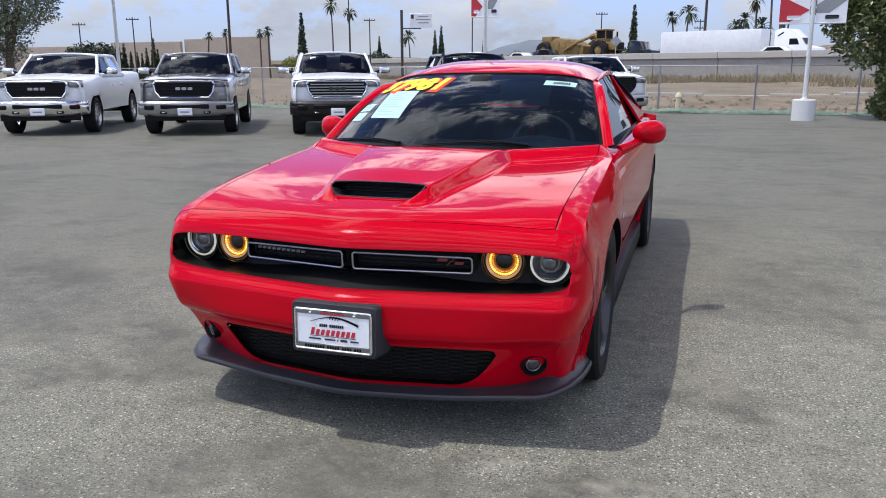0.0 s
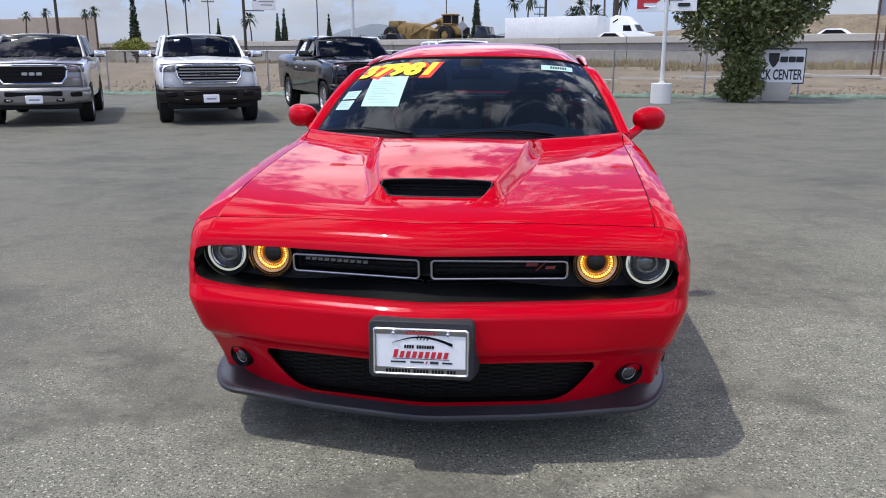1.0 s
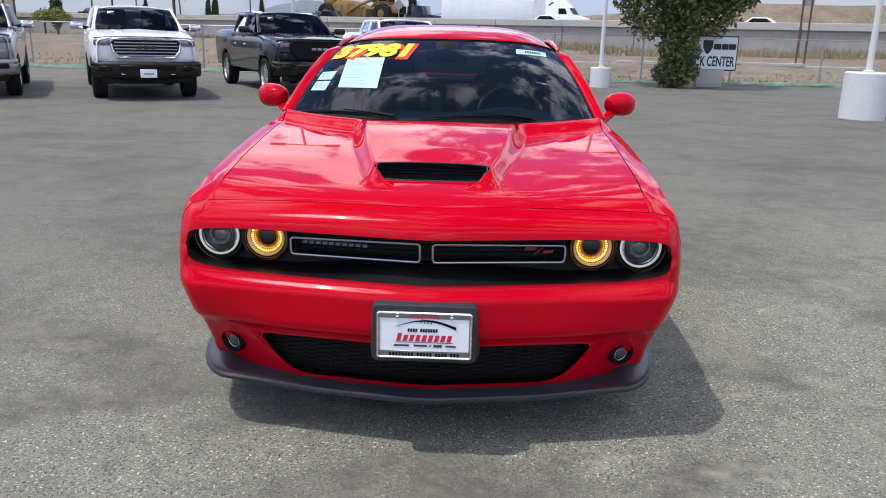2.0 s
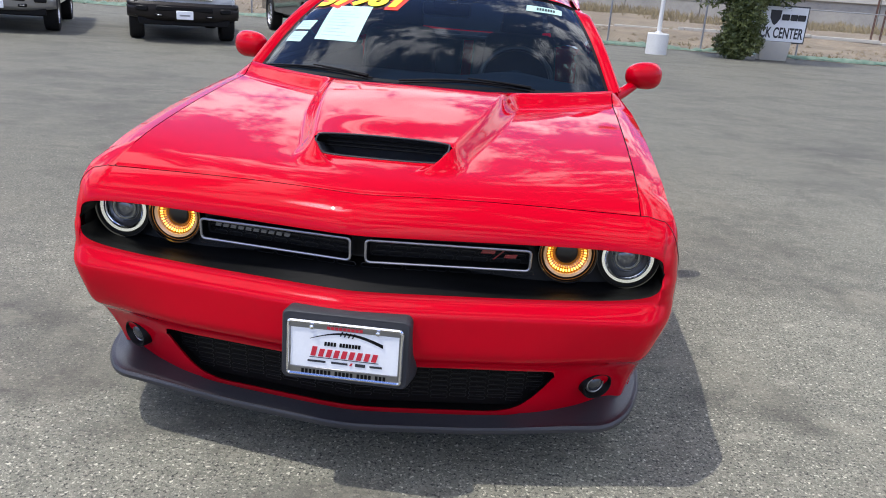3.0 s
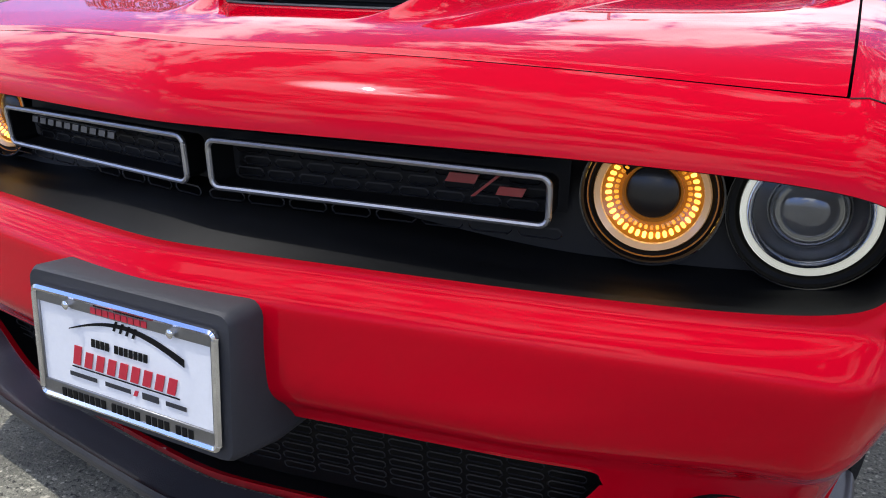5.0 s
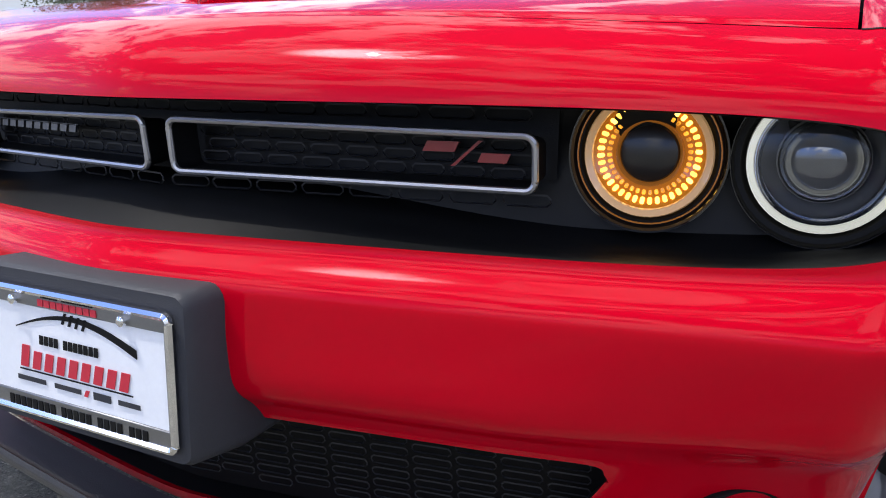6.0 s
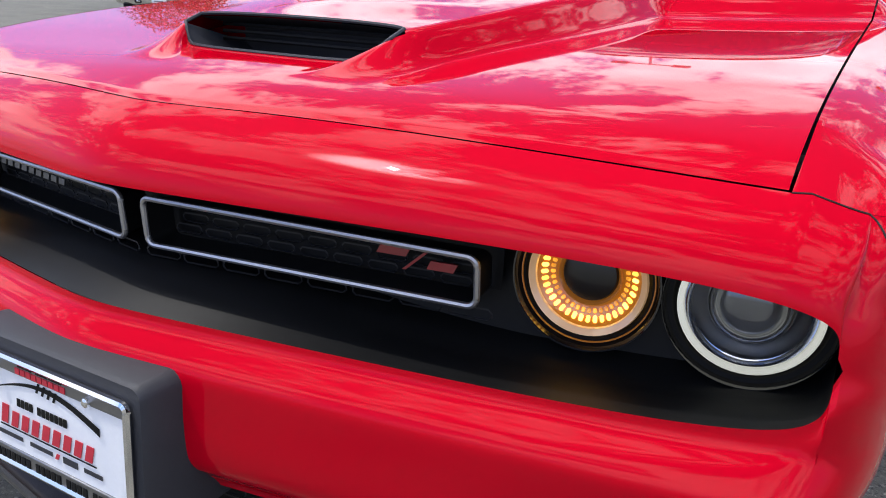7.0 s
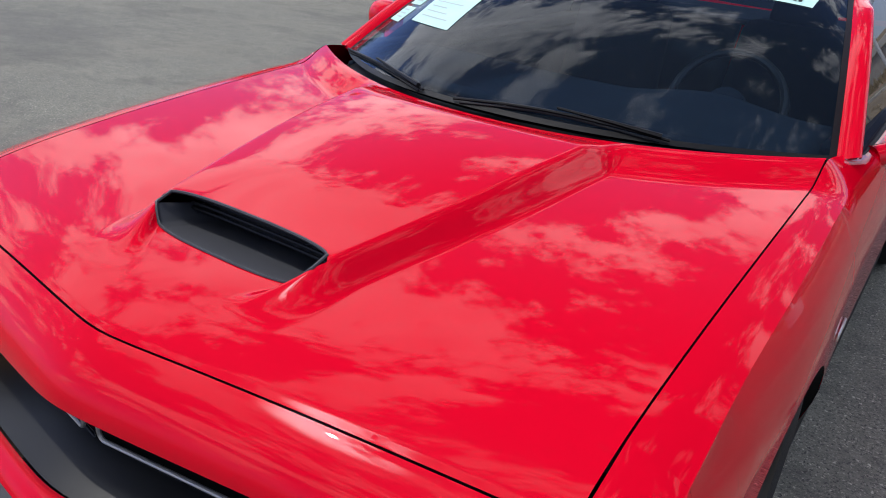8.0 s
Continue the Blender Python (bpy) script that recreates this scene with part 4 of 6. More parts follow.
def price_digits(name, mat, bold, lift, parent, dx=0.0, dz=0.0):
    cu = bpy.data.curves.new(name, "FONT")
    cu.body, cu.size, cu.extrude, cu.shear, cu.offset, cu.space_character = "37981", 0.185, 0.0006, 0.30, bold, 1.02
    cu.resolution_u = 6
    tmp = bpy.data.objects.new("tmp", cu)
    scene.collection.objects.link(tmp)
    me = bpy.data.meshes.new_from_object(tmp.evaluated_get(bpy.context.evaluated_depsgraph_get()))
    bpy.data.objects.remove(tmp)
    me.transform(Matrix.Diagonal((0.97, 1.0, 1, 1)))
    wrapped(me, -0.650 + dx, 0.690 + dz, 0.66, lift)
    me.materials.clear()
    return put_mesh(name, me, mat, parent)


PRICE_RED = material("red_sticker", (0.78, 0.03, 0.01), 0.5)
PRICE_YELLOW = material("yellow_sticker", (0.95, 0.72, 0.02), 0.5)
PRINT_GREY = material("faint_print", (0.34, 0.42, 0.40), 0.7)
PAPER = material("pale_green_paper", (0.44, 0.66, 0.61), 0.7, vary=0.2, scale=20)
price = price_digits("price_sticker", PRICE_RED, 0.025, 0.0025, coupe, 0.006, -0.012)
tagged(price, "yellow price digits with thick red outline on the windscreen")
price_digits("price_number", PRICE_YELLOW, 0.010, 0.0045, price)
paper = put_mesh("window_form", mesh_of("window_form", *sheet(lambda a, b: tuple(on_screen(lerp(-0.552, -0.335, a) + 0.004 * b, lerp(0.285, 0.668, b), 0.002)), 8, 8)), PAPER, coupe, "pale green paper form behind the windscreen")
for k in range(9):
    w = 0.15 - 0.03 * ((k * 7) % 3)
    put_mesh("print_line", mesh_of("print_line", *sheet(lambda a, b: tuple(on_screen(-0.525 + 0.003 * k / 9 + w * a, 0.325 + 0.033 * k + 0.007 * b, 0.0032)), 3, 1)), PRINT_GREY, paper)
for k in range(2):
    small = put_mesh("registration_slip", mesh_of("registration_slip", *sheet(lambda a, b: tuple(on_screen(lerp(-0.715, -0.625, a) + 0.018 * b + 0.02 * k, lerp(0.25 + 0.125 * k, 0.355 + 0.125 * k, b), 0.002)), 4, 3)), PAPER, coupe)
    for j in range(3):
        put_mesh("print_line", mesh_of("print_line", *sheet(lambda a, b: tuple(on_screen(-0.695 + 0.02 * k + 0.06 * a, 0.275 + 0.125 * k + 0.025 * j + 0.009 * b, 0.0032)), 2, 1)), PRINT_GREY, small)
tag = put_mesh("stock_sticker", mesh_of("stock_sticker", *sheet(lambda a, b: tuple(on_screen(lerp(0.390, 0.565, a), lerp(0.785, 0.872, b), 0.002)), 6, 2)), PAPER, coupe, "narrow paper stock sticker")
for k in range(7):
    put_mesh("print_bar", mesh_of("print_bar", *sheet(lambda a, b: tuple(on_screen(0.44 + 0.0135 * k + 0.009 * a, lerp(0.808, 0.850, b), 0.0032)), 1, 1)), BLACK, tag)

# wipers at the foot of the glass
for x0, x1, xm in ((-0.765, -0.20, -0.28), (-0.09, 0.46, 0.36)):
    pts = [on_screen(lerp(x0, x1, i / 12), 0.008 + 0.034 * math.sin(i / 12 * math.pi), 0.010) for i in range(13)]
    wip = part("wiper", tube_bm(pts, 0.0042, 6), BLACK, coupe, "black windscreen wiper")
    pts2 = [on_screen(lerp(x0 + 0.02, x1 - 0.02, i / 12), 0.005 + 0.034 * math.sin(i / 12 * math.pi), 0.004) for i in range(13)]
    part("wiper_blade", tube_bm(pts2, 0.0035, 5), RUBBER, wip)
    part("wiper_arm", tube_bm([on_screen(lerp(x0, x1, 0.5), 0.054, 0.015), on_screen(lerp(x0, x1, 0.75), 0.035, 0.017), on_screen(x1 - 0.02, 0.012, 0.016)], [0.0035, 0.005, 0.008], 6), BLACK, wip)
# cowl between hood and glass
put_mesh("cowl", mesh_of("cowl", *sheet(lambda a, b: (lerp(-0.77, 0.77, a), lerp(hood_rear(lerp(-0.785, 0.785, a)) - 0.05, screen_fn(a, 0)[1] + 0.03, b), lerp(hood_z(lerp(-0.78, 0.78, a), 1.05) - 0.06, screen_fn(a, 0)[2] - 0.014, b)), 40, 3)), BLACK, coupe, "black plastic cowl")

# grille lattice: rounded slots in staggered rows
SLOT_GREY = material("lattice_edge", (0.020, 0.020, 0.022), 0.4, spec=0.3, vary=0.4, scale=30)


def slot_mesh(w, h, r_):
    bm = tube_bm([(x, 0, z) for x, z in loop_rect(-w / 2, w / 2, -h / 2, h / 2, min(w, h) * 0.32, 1)], r_, 3, closed=True)
    me = bpy.data.meshes.new("slot")
    bm.to_mesh(me)
    bm.free()
    me.materials.append(SLOT_GREY)
    return me


def lay_slots(me, parent, spots):
    for x, y, z in spots:
        ob = new("slot", me)
        ob.parent = parent
        ob.matrix_basis = pose(x, y, z, 0, 0, math.degrees(math.atan(0.155)) * (1 if x > 0 else -1))


lattice = put_mesh("grille_lattice", mesh_of("grille_lattice", *sheet(lambda a, b: (lerp(-0.49, 0.49, a), 0.098 + vee(lerp(-0.49, 0.49, a)) + 0.002 * b, lerp(0.668, 0.752, b)), 40, 2)), BLACK, coupe, "black slotted grille lattice")
spots = []
for sg in (1, -1):
    for row in range(3):
        for i in range(9):
            x = 0.052 + i * 0.048 + (0.012 if row % 2 else 0)
            if x < 0.468:
                spots.append((sg * x, 0.092 + vee(x), 0.681 + row * 0.0165 - 0.008 * x / 0.48))
lay_slots(slot_mesh(0.040, 0.0115, 0.0013), lattice, spots)
spots = []
for sg in (1, -1):
    for i in range(8):
        x = 0.035 + i * 0.062
        spots.append((sg * x, 0.062 + vee(x), 0.6505 - 0.003 * x))
    for i in range(7):
        x = 0.04 + i * 0.066
        spots.append((sg * x, 0.088 + vee(x), 0.744 - 0.004 * x))
lay_slots(slot_mesh(0.054, 0.013, 0.0014), lattice, spots)
low = next(o for o in coupe.children if o.name.startswith("lower_grille"))
spots = []
for sg in (1, -1):
    for row in range(8):
        for i in range(13):
            x = 0.03 + i * 0.056
            z = 0.247 + row * 0.0172 + (0.0086 if i % 2 else 0)
            if x < 0.565 and z < 0.380 and z > low_bottom(x)[1] + 0.004:
                spots.append((sg * x, 0.036 + vee(x) + 0.02 * (0.40 - z) / 0.18, z))
lay_slots(slot_mesh(0.050, 0.0105, 0.0012), low, spots)
# badges, drawn as plain shapes
BADGE_SILVER = material("badge_silver", (0.20, 0.20, 0.205), 0.45, 1.0)
BADGE_RED = material("red_badge", (0.26, 0.010, 0.014), 0.3, coat=0.6)
badge = part("badge_red", prism_bm([(-0.053, 0.002), (-0.014, 0.002), (-0.008, 0.014), (-0.047, 0.014)], 0.004, Matrix.Translation((0.392, 0.080 + vee(0.392), 0.6965)) @ Matrix.Rotation(radians(9), 4, "Z") @ Matrix.Rotation(radians(90), 4, "X")), BADGE_RED, coupe, "slanted red badge")
for o in ([(-0.018, -0.014), (-0.013, -0.014), (0.020, 0.016), (0.015, 0.016)], [(0.014, -0.009), (0.048, -0.009), (0.053, 0.002), (0.019, 0.002)]):
    part("badge_stroke", prism_bm(o, 0.004, Matrix.Translation((0.392, 0.079 + vee(0.392), 0.6965)) @ Matrix.Rotation(radians(9), 4, "Z") @ Matrix.Rotation(radians(90), 4, "X")), BADGE_RED, badge)
bar = part("badge_silver", box_bm((0.236, 0.003, 0.0022), (-0.325, 0.074 + vee(0.325), 0.7090), 0.0008, 1, Matrix.Rotation(radians(-9), 4, "Z")), BADGE_SILVER, coupe, "thin silver name badge")
for i in range(10):
    x = -0.434 + i * 0.0241
    slant = [(-0.0105, -0.0050), (0.0065, -0.0050), (0.0095, 0.0050), (-0.0075, 0.0050)]
    part("badge_block", prism_bm(slant, 0.003, Matrix.Translation((x, 0.0725 + vee(x), 0.7030)) @ Matrix.Rotation(radians(-9), 4, "Z") @ Matrix.Rotation(radians(90), 4, "X")), BADGE_SILVER, bar)

# plate print
BAND = material("brushed_frame", (0.30, 0.30, 0.30), 0.4, 1.0, vary=0.2, scale=40)
PLATE_RED = material("plate_red", (0.55, 0.02, 0.04), 0.5)
plate_ob = next(o for o in bracket.children if o.name.startswith("plate") and "frame" not in o.name)
PM = lambda x, z, d=0.0: plate_m(0.006, -0.1148, 0.461) @ Matrix.Translation((x, z, d))


def plate_bar(x, z, w, h, mat, parent=None, lean=0.0):
    part("print_bar", prism_bm([(-w / 2, -h / 2), (w / 2, -h / 2), (w / 2 + lean, h / 2), (-w / 2 + lean, h / 2)], 0.0006, PM(x, z)), mat, parent or plate_ob)


arc = [(-0.095 + 0.20 * i / 16, 0.024 + 0.030 * math.sin(math.pi * (0.06 + 0.86 * i / 16))) for i in range(17)]
arc += [(x, z - 0.0015 - 0.009 * (i / 16)) for i, (x, z) in reversed(list(enumerate(arc)))]
part("print_arc", prism_bm(arc, 0.0006, PM(0, 0)), BLACK, plate_ob)
for k in range(4):
    plate_bar(-0.012 + 0.011 * k, 0.050 - 0.001 * k, 0.004, 0.014, BLACK, lean=0.006)
def plate_words(x, z, counts, w, h, mat, put, gap=0.35, space=0.9):
    """A line of print as one plain bar a letter, centred on x."""
    step = w * (1 + gap)
    at = x - step * (sum(counts) + space * (len(counts) - 1) - 1) / 2
    for k in counts:
        for _ in range(k):
            put(at, z, w, h, mat)
            at += step
        at += step * space


plate_words(-0.006, 0.0175, (4, 7), 0.0066, 0.0115, BLACK, lambda x, z, w, h, mat: plate_bar(x, z, w, h, mat, lean=0.001), 0.28)
for i in range(9):
    plate_bar(-0.086 + i * 0.0208, -0.010 + (0.003 if i == 0 else 0), 0.0138, 0.023 + (0.005 if i == 0 else 0), PLATE_RED, lean=0.006)
plate_bar(0.0, -0.0245, 0.19, 0.0018, BLACK)
for x, w in ((-0.075, 0.05), (-0.012, 0.045), (0.045, 0.028), (0.088, 0.034)):
    plate_bar(x, -0.036, w, 0.006 if w != 0.028 else 0.009, GREY_PLASTIC)
plate_bar(0.018, -0.036, 0.006, 0.008, PLATE_RED, lean=0.004)
band = box_bm((0.312, 0.024, 0.004), (0, 0, 0), 0.001, 1, PM(0, -0.0665))
lower = part("frame_band", band, BAND, bracket)
plate_words(0.0, -0.0668, (8, 5, 4, 3), 0.0074, 0.0125, BLACK, lambda x, z, w, h, mat: part("band_bar", box_bm((w, h, 0.001), (0, 0, 0), 0.0, 1, PM(x, z, 0.0025)), mat, lower), 0.42, 0.8)
upper = part("frame_band", box_bm((0.312, 0.020, 0.004), (0, 0, 0), 0.001, 1, PM(0, 0.0685)), BAND, bracket)
on_upper = lambda x, z, w, h, mat: part("band_bar", box_bm((w, h, 0.001), (0, 0, 0), 0.0, 1, PM(x, z, 0.0025)), mat, upper)
plate_words(0.0, 0.0742, (4, 7), 0.0056, 0.0060, BLACK, on_upper, 0.3)
plate_words(0.0, 0.0650, (9,), 0.0088, 0.0082, PLATE_RED, on_upper, 0.25)
for sg in (1, -1):
    part("screw", lathe_bm([(0.006, 0), (0.006, 0.005), (0.003, 0.007), (0, 0.007)], 12, PM(sg * 0.09, 0.064, 0.002)), CHROME, bracket)
    part("frame_side", box_bm((0.008, 0.152, 0.004), (0, 0, 0), 0.001, 1, PM(sg * 0.152, 0)), BAND, bracket)

# side trim of the coupe
part("fender_badge", box_bm((0.006, 0.10, 0.022), (0.936, 1.30, 0.70), 0.002, 1), SILVER, coupe, "small chrome fender badge")


# ---------- setting ----------
def ground_material():
    """Old asphalt: stone grain, broad worn patches, oil spots and pale scuffs."""
    m = material("old_asphalt", (0.158, 0.162, 0.147), 0.82, vary=0.9, scale=0.55, second=(0.232, 0.236, 0.216), bump=0.0)
    n, l = m.node_tree.nodes, m.node_tree.links
    p = n["Principled BSDF"]
    base = p.inputs["Base Color"].links[0].from_socket
    tc = n.new("ShaderNodeTexCoord")

    def noise_of(scale, detail=3.0, rough=0.6, stretch=(1, 1, 1)):
        mp = n.new("ShaderNodeMapping")
        mp.inputs["Scale"].default_value = stretch
        l.new(tc.outputs["Object"], mp.inputs["Vector"])
        nz = n.new("ShaderNodeTexNoise")
        nz.inputs["Scale"].default_value, nz.inputs["Detail"].default_value, nz.inputs["Roughness"].default_value = scale, detail, rough
        l.new(mp.outputs["Vector"], nz.inputs["Vector"])
        return nz.outputs["Fac"]

    def mask(sock, lo, hi, top=1.0):
        r = n.new("ShaderNodeMapRange")
        r.inputs["From Min"].default_value, r.inputs["From Max"].default_value, r.inputs["To Max"].default_value = lo, hi, top
        l.new(sock, r.inputs["Value"])
        return r.outputs["Result"]

    def over(a, color, fac):
        mx = n.new("ShaderNodeMix")
        mx.data_type = "RGBA"
        mx.inputs["B"].default_value = (*color, 1)
        l.new(a, mx.inputs["A"])
        l.new(fac, mx.inputs["Factor"])
        return mx.outputs["Result"]

    col = over(base, (0.46, 0.445, 0.415), mask(noise_of(105.0, 3.0, 0.75), 0.55, 0.64, 0.95))
    col = over(col, (0.028, 0.028, 0.028), mask(noise_of(80.0, 3.0, 0.75), 0.53, 0.62, 1.0))
    col = over(col, (0.60, 0.58, 0.54), mask(noise_of(66.0, 1.0, 0.5), 0.65, 0.70, 0.95))
    col = over(col, (0.36, 0.35, 0.325), mask(noise_of(2.3, 8.0, 0.78, (1, 1.5, 1)), 0.585, 0.70, 0.75))
    col = over(col, (0.085, 0.084, 0.085), mask(noise_of(0.42, 7.0, 0.72, (0.8, 1.1, 1)), 0.50, 0.62, 0.70))
    col = over(col, (0.34, 0.325, 0.29), mask(noise_of(36.0, 4.0, 0.8), 0.56, 0.68, 0.55))
    col = over(col, (0.045, 0.044, 0.042), mask(noise_of(29.0, 4.0, 0.8), 0.56, 0.70, 0.55))
    col = over(col, (0.235, 0.225, 0.20), mask(noise_of(0.8, 6.0, 0.7), 0.50, 0.66, 0.55))
    col = over(col, (0.06, 0.058, 0.056), mask(noise_of(5.0, 4.0, 0.6), 0.70, 0.76, 0.7))
    col = over(col, (0.060, 0.057, 0.052), mask(noise_of(11.0, 8.0, 0.8), 0.50, 0.70, 0.7))
    col = over(col, (0.05, 0.049, 0.046), mask(noise_of(1.9, 7.0, 0.68, (0.8, 1.1, 1)), 0.545, 0.68, 0.5))
    col = over(col, (0.33, 0.32, 0.295), mask(noise_of(6.5, 7.0, 0.75, (1.0, 1.0, 1)), 0.575, 0.70, 0.45))
    # tyre-darkened streaks and pale, ground-off scuffs
    col = over(col, (0.060, 0.058, 0.054), mask(noise_of(1.0, 6.0, 0.68, (0.75, 1.1, 1)), 0.51, 0.62, 0.42))
    col = over(col, (0.30, 0.29, 0.26), mask(noise_of(1.7, 7.0, 0.70, (0.8, 1.3, 1)), 0.59, 0.70, 0.6))
    # the lot's colour darkens behind the car's nose, along a wandering line
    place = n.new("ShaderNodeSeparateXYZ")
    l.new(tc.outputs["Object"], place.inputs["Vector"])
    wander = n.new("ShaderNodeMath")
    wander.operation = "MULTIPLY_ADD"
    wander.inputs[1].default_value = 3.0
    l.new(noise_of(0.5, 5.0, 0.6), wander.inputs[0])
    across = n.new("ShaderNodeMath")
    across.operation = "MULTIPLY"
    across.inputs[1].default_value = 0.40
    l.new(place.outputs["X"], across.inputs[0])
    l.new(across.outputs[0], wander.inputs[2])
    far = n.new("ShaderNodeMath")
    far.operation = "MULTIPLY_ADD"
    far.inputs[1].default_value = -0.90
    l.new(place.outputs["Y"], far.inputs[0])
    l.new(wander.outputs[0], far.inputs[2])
    rearward = n.new("ShaderNodeMapRange")
    rearward.inputs["From Min"].default_value, rearward.inputs["From Max"].default_value = 1.4, -2.6
    rearward.inputs["To Max"].default_value = 0.48
    l.new(far.outputs[0], rearward.inputs["Value"])
    col = over(col, (0.062, 0.062, 0.056), rearward.outputs["Result"])
    warm = n.new("ShaderNodeVectorMath")
    warm.operation = "MULTIPLY"
    warm.inputs[1].default_value = (0.985, 0.955, 0.81)
    l.new(col, warm.inputs[0])
    l.new(warm.outputs["Vector"], p.inputs["Base Color"])
    bp = n.new("ShaderNodeBump")
    bp.inputs["Strength"].default_value, bp.inputs["Distance"].default_value = 0.6, 0.006
    l.new(noise_of(170.0, 3.0), bp.inputs["Height"])
    l.new(bp.outputs["Normal"], p.inputs["Normal"])
    return m


ASPHALT = ground_material()
DIRT = material("dry_dirt", (0.105, 0.080, 0.050), 0.95, vary=1.0, scale=0.4, second=(0.25, 0.20, 0.135), bump=0.8, bump_scale=5)
CONCRETE = material("weathered_concrete", (0.40, 0.375, 0.32), 0.9, vary=0.8, scale=0.25, second=(0.26, 0.25, 0.23), bump=0.3, bump_scale=20)
COPING = material("pale_concrete", (0.48, 0.455, 0.40), 0.9, vary=0.5, scale=0.3, second=(0.37, 0.355, 0.32), bump=0.2, bump_scale=20)
BEIGE = material("beige_block", (0.46, 0.39, 0.31), 0.9, vary=0.6, scale=0.2, second=(0.33, 0.27, 0.21))
STRAW = material("dry_grass", (0.36, 0.29, 0.165), 0.9, vary=0.9, scale=1.2)
GREEN_NET = material("green_netting", (0.028, 0.105, 0.070), 0.7, vary=0.9, scale=5, second=(0.25, 0.31, 0.24))
POLE_WHITE = material("white_painted_steel", (0.66, 0.66, 0.64), 0.5, vary=0.5, scale=2, second=(0.52, 0.51, 0.48))
RUST = material("rusty_steel", (0.085, 0.045, 0.034), 0.85, vary=0.7, scale=6, second=(0.13, 0.06, 0.04))
WOOD_POLE = material("weathered_pole_wood", (0.07, 0.055, 0.045), 0.9, vary=0.5, scale=3)
LEAF = material("olive_leaves", (0.055, 0.080, 0.024), 0.42, vary=1.0, scale=1.6, second=(0.20, 0.22, 0.075))
LEAF_PALE = material("pale_leaves", (0.10, 0.12, 0.07), 0.55, vary=0.9, scale=2.5, second=(0.22, 0.24, 0.15))
LEAF_DARK = material("dark_leaves", (0.022, 0.036, 0.018), 0.7, vary=0.8, scale=2, second=(0.05, 0.07, 0.03))
LEAF_YELLOW = material("yellow_green_leaves", (0.24, 0.26, 0.04), 0.6, vary=0.6, scale=2)
BARK = material("bark", (0.12, 0.09, 0.065), 0.95, vary=0.6, scale=10, bump=0.5, bump_scale=40)



def ground_z(x, y):
    """The bare ground beyond the lot: a low uneven bank before the wall."""
    d = y - 24.6
    if d <= 0:
        return -0.03
    k = smooth(0, 4, d) * smooth(150, 40, y)
    return -0.03 + k * (0.05 + 0.30 * noise.noise(Vector((x * 0.16, y * 0.22, 0.3))) + 0.10 * noise.noise(Vector((x * 0.6, y * 0.7, 2)))) + 0.25 * smooth(26, 45, y) * smooth(160, 90, y)


gx = [-1500, -500, -200, -120] + [lerp(-90, 90, i / 120) for i in range(121)] + [120, 200, 500, 1500]
gy = [-1500, -300, -80, 0, 22] + [lerp(24.5, 100, (i / 90) ** 1.5) for i in range(91)] + [130, 200, 500, 1500]
vs = [(x, y, ground_z(x, y)) for y in gy for x in gx]
nx = len(gx)
fs = [(j * nx + i, j * nx + i + 1, (j + 1) * nx + i + 1, (j + 1) * nx + i) for j in range(len(gy) - 1) for i in range(nx - 1)]
tagged(put_mesh("ground", mesh_of("ground", vs, fs), DIRT), "dry bare ground with low bank, reaching to the horizon", "ground", kind="structure")
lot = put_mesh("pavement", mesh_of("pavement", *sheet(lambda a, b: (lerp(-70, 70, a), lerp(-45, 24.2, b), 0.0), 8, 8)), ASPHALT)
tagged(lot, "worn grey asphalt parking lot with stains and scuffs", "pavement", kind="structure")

kerb = thing("kerb", "pale concrete kerb across the bare ground", "kerb", (0, 0, 0), kind="structure")
for i in range(14):
    kx = -6 + 3.0 * i
    part("kerb_stone", box_bm((2.96, 0.25, 0.16), (kx, 38.5 - 0.10 * kx, ground_z(kx, 38.5 - 0.10 * kx) + 0.06), 0.02, 1, Matrix.Rotation(-0.1, 4, "Z")), COPING, kerb, smooth=False)

# freeway on its retaining wall, running obliquely behind the lot
WALL_O, WALL_DIR = Vector((5.2, 82.6, 0)), Vector((0.883, -0.469, 0))
WALL_N = Vector((0.469, 0.883, 0))


def along(s, back=0.0, z=0.0):
    return WALL_O + WALL_DIR * s + WALL_N * back + Vector((0, 0, z))


wall_turn = Matrix.Rotation(math.atan2(WALL_DIR.y, WALL_DIR.x), 4, "Z")
wall = thing("wall_freeway", "long weathered concrete retaining wall with pale coping below a freeway", "wall", kind="structure")
for i in range(34):
    s0 = -160 + i * 7.5
    part("panel", box_bm((7.44, 0.5, 2.9), along(s0 + 3.75, 0.25, 1.1), 0.03, 1, wall_turn), CONCRETE, wall, smooth=False)
    part("coping_block", box_bm((7.46, 0.7, 0.66), along(s0 + 3.75, 0.12, 2.80), 0.04, 1, wall_turn), COPING, wall, smooth=False)
deck = part("road_freeway", box_bm((260, 36, 0.5), along(-32, 18.6, 1.9), 0.0, 1, wall_turn), CONCRETE, None, smooth=False)
tagged(deck, "elevated concrete freeway deck behind its wall", "road", kind="structure")
berm = put_mesh("ground_berm", mesh_of("ground_berm", *sheet(lambda a, b: tuple(along(lerp(-200, 150, a), 38 + 14 * b, 2.2 + lerp(2.2, 4.6, smooth(0.50, 0.64, a)) * smooth(0, 0.8, b) + 0.5 * noise.noise(Vector((a * 30, b * 3, 5))))), 60, 6)), DIRT)
tagged(berm, "brown bare earth embankment beyond the freeway", "ground", kind="structure")

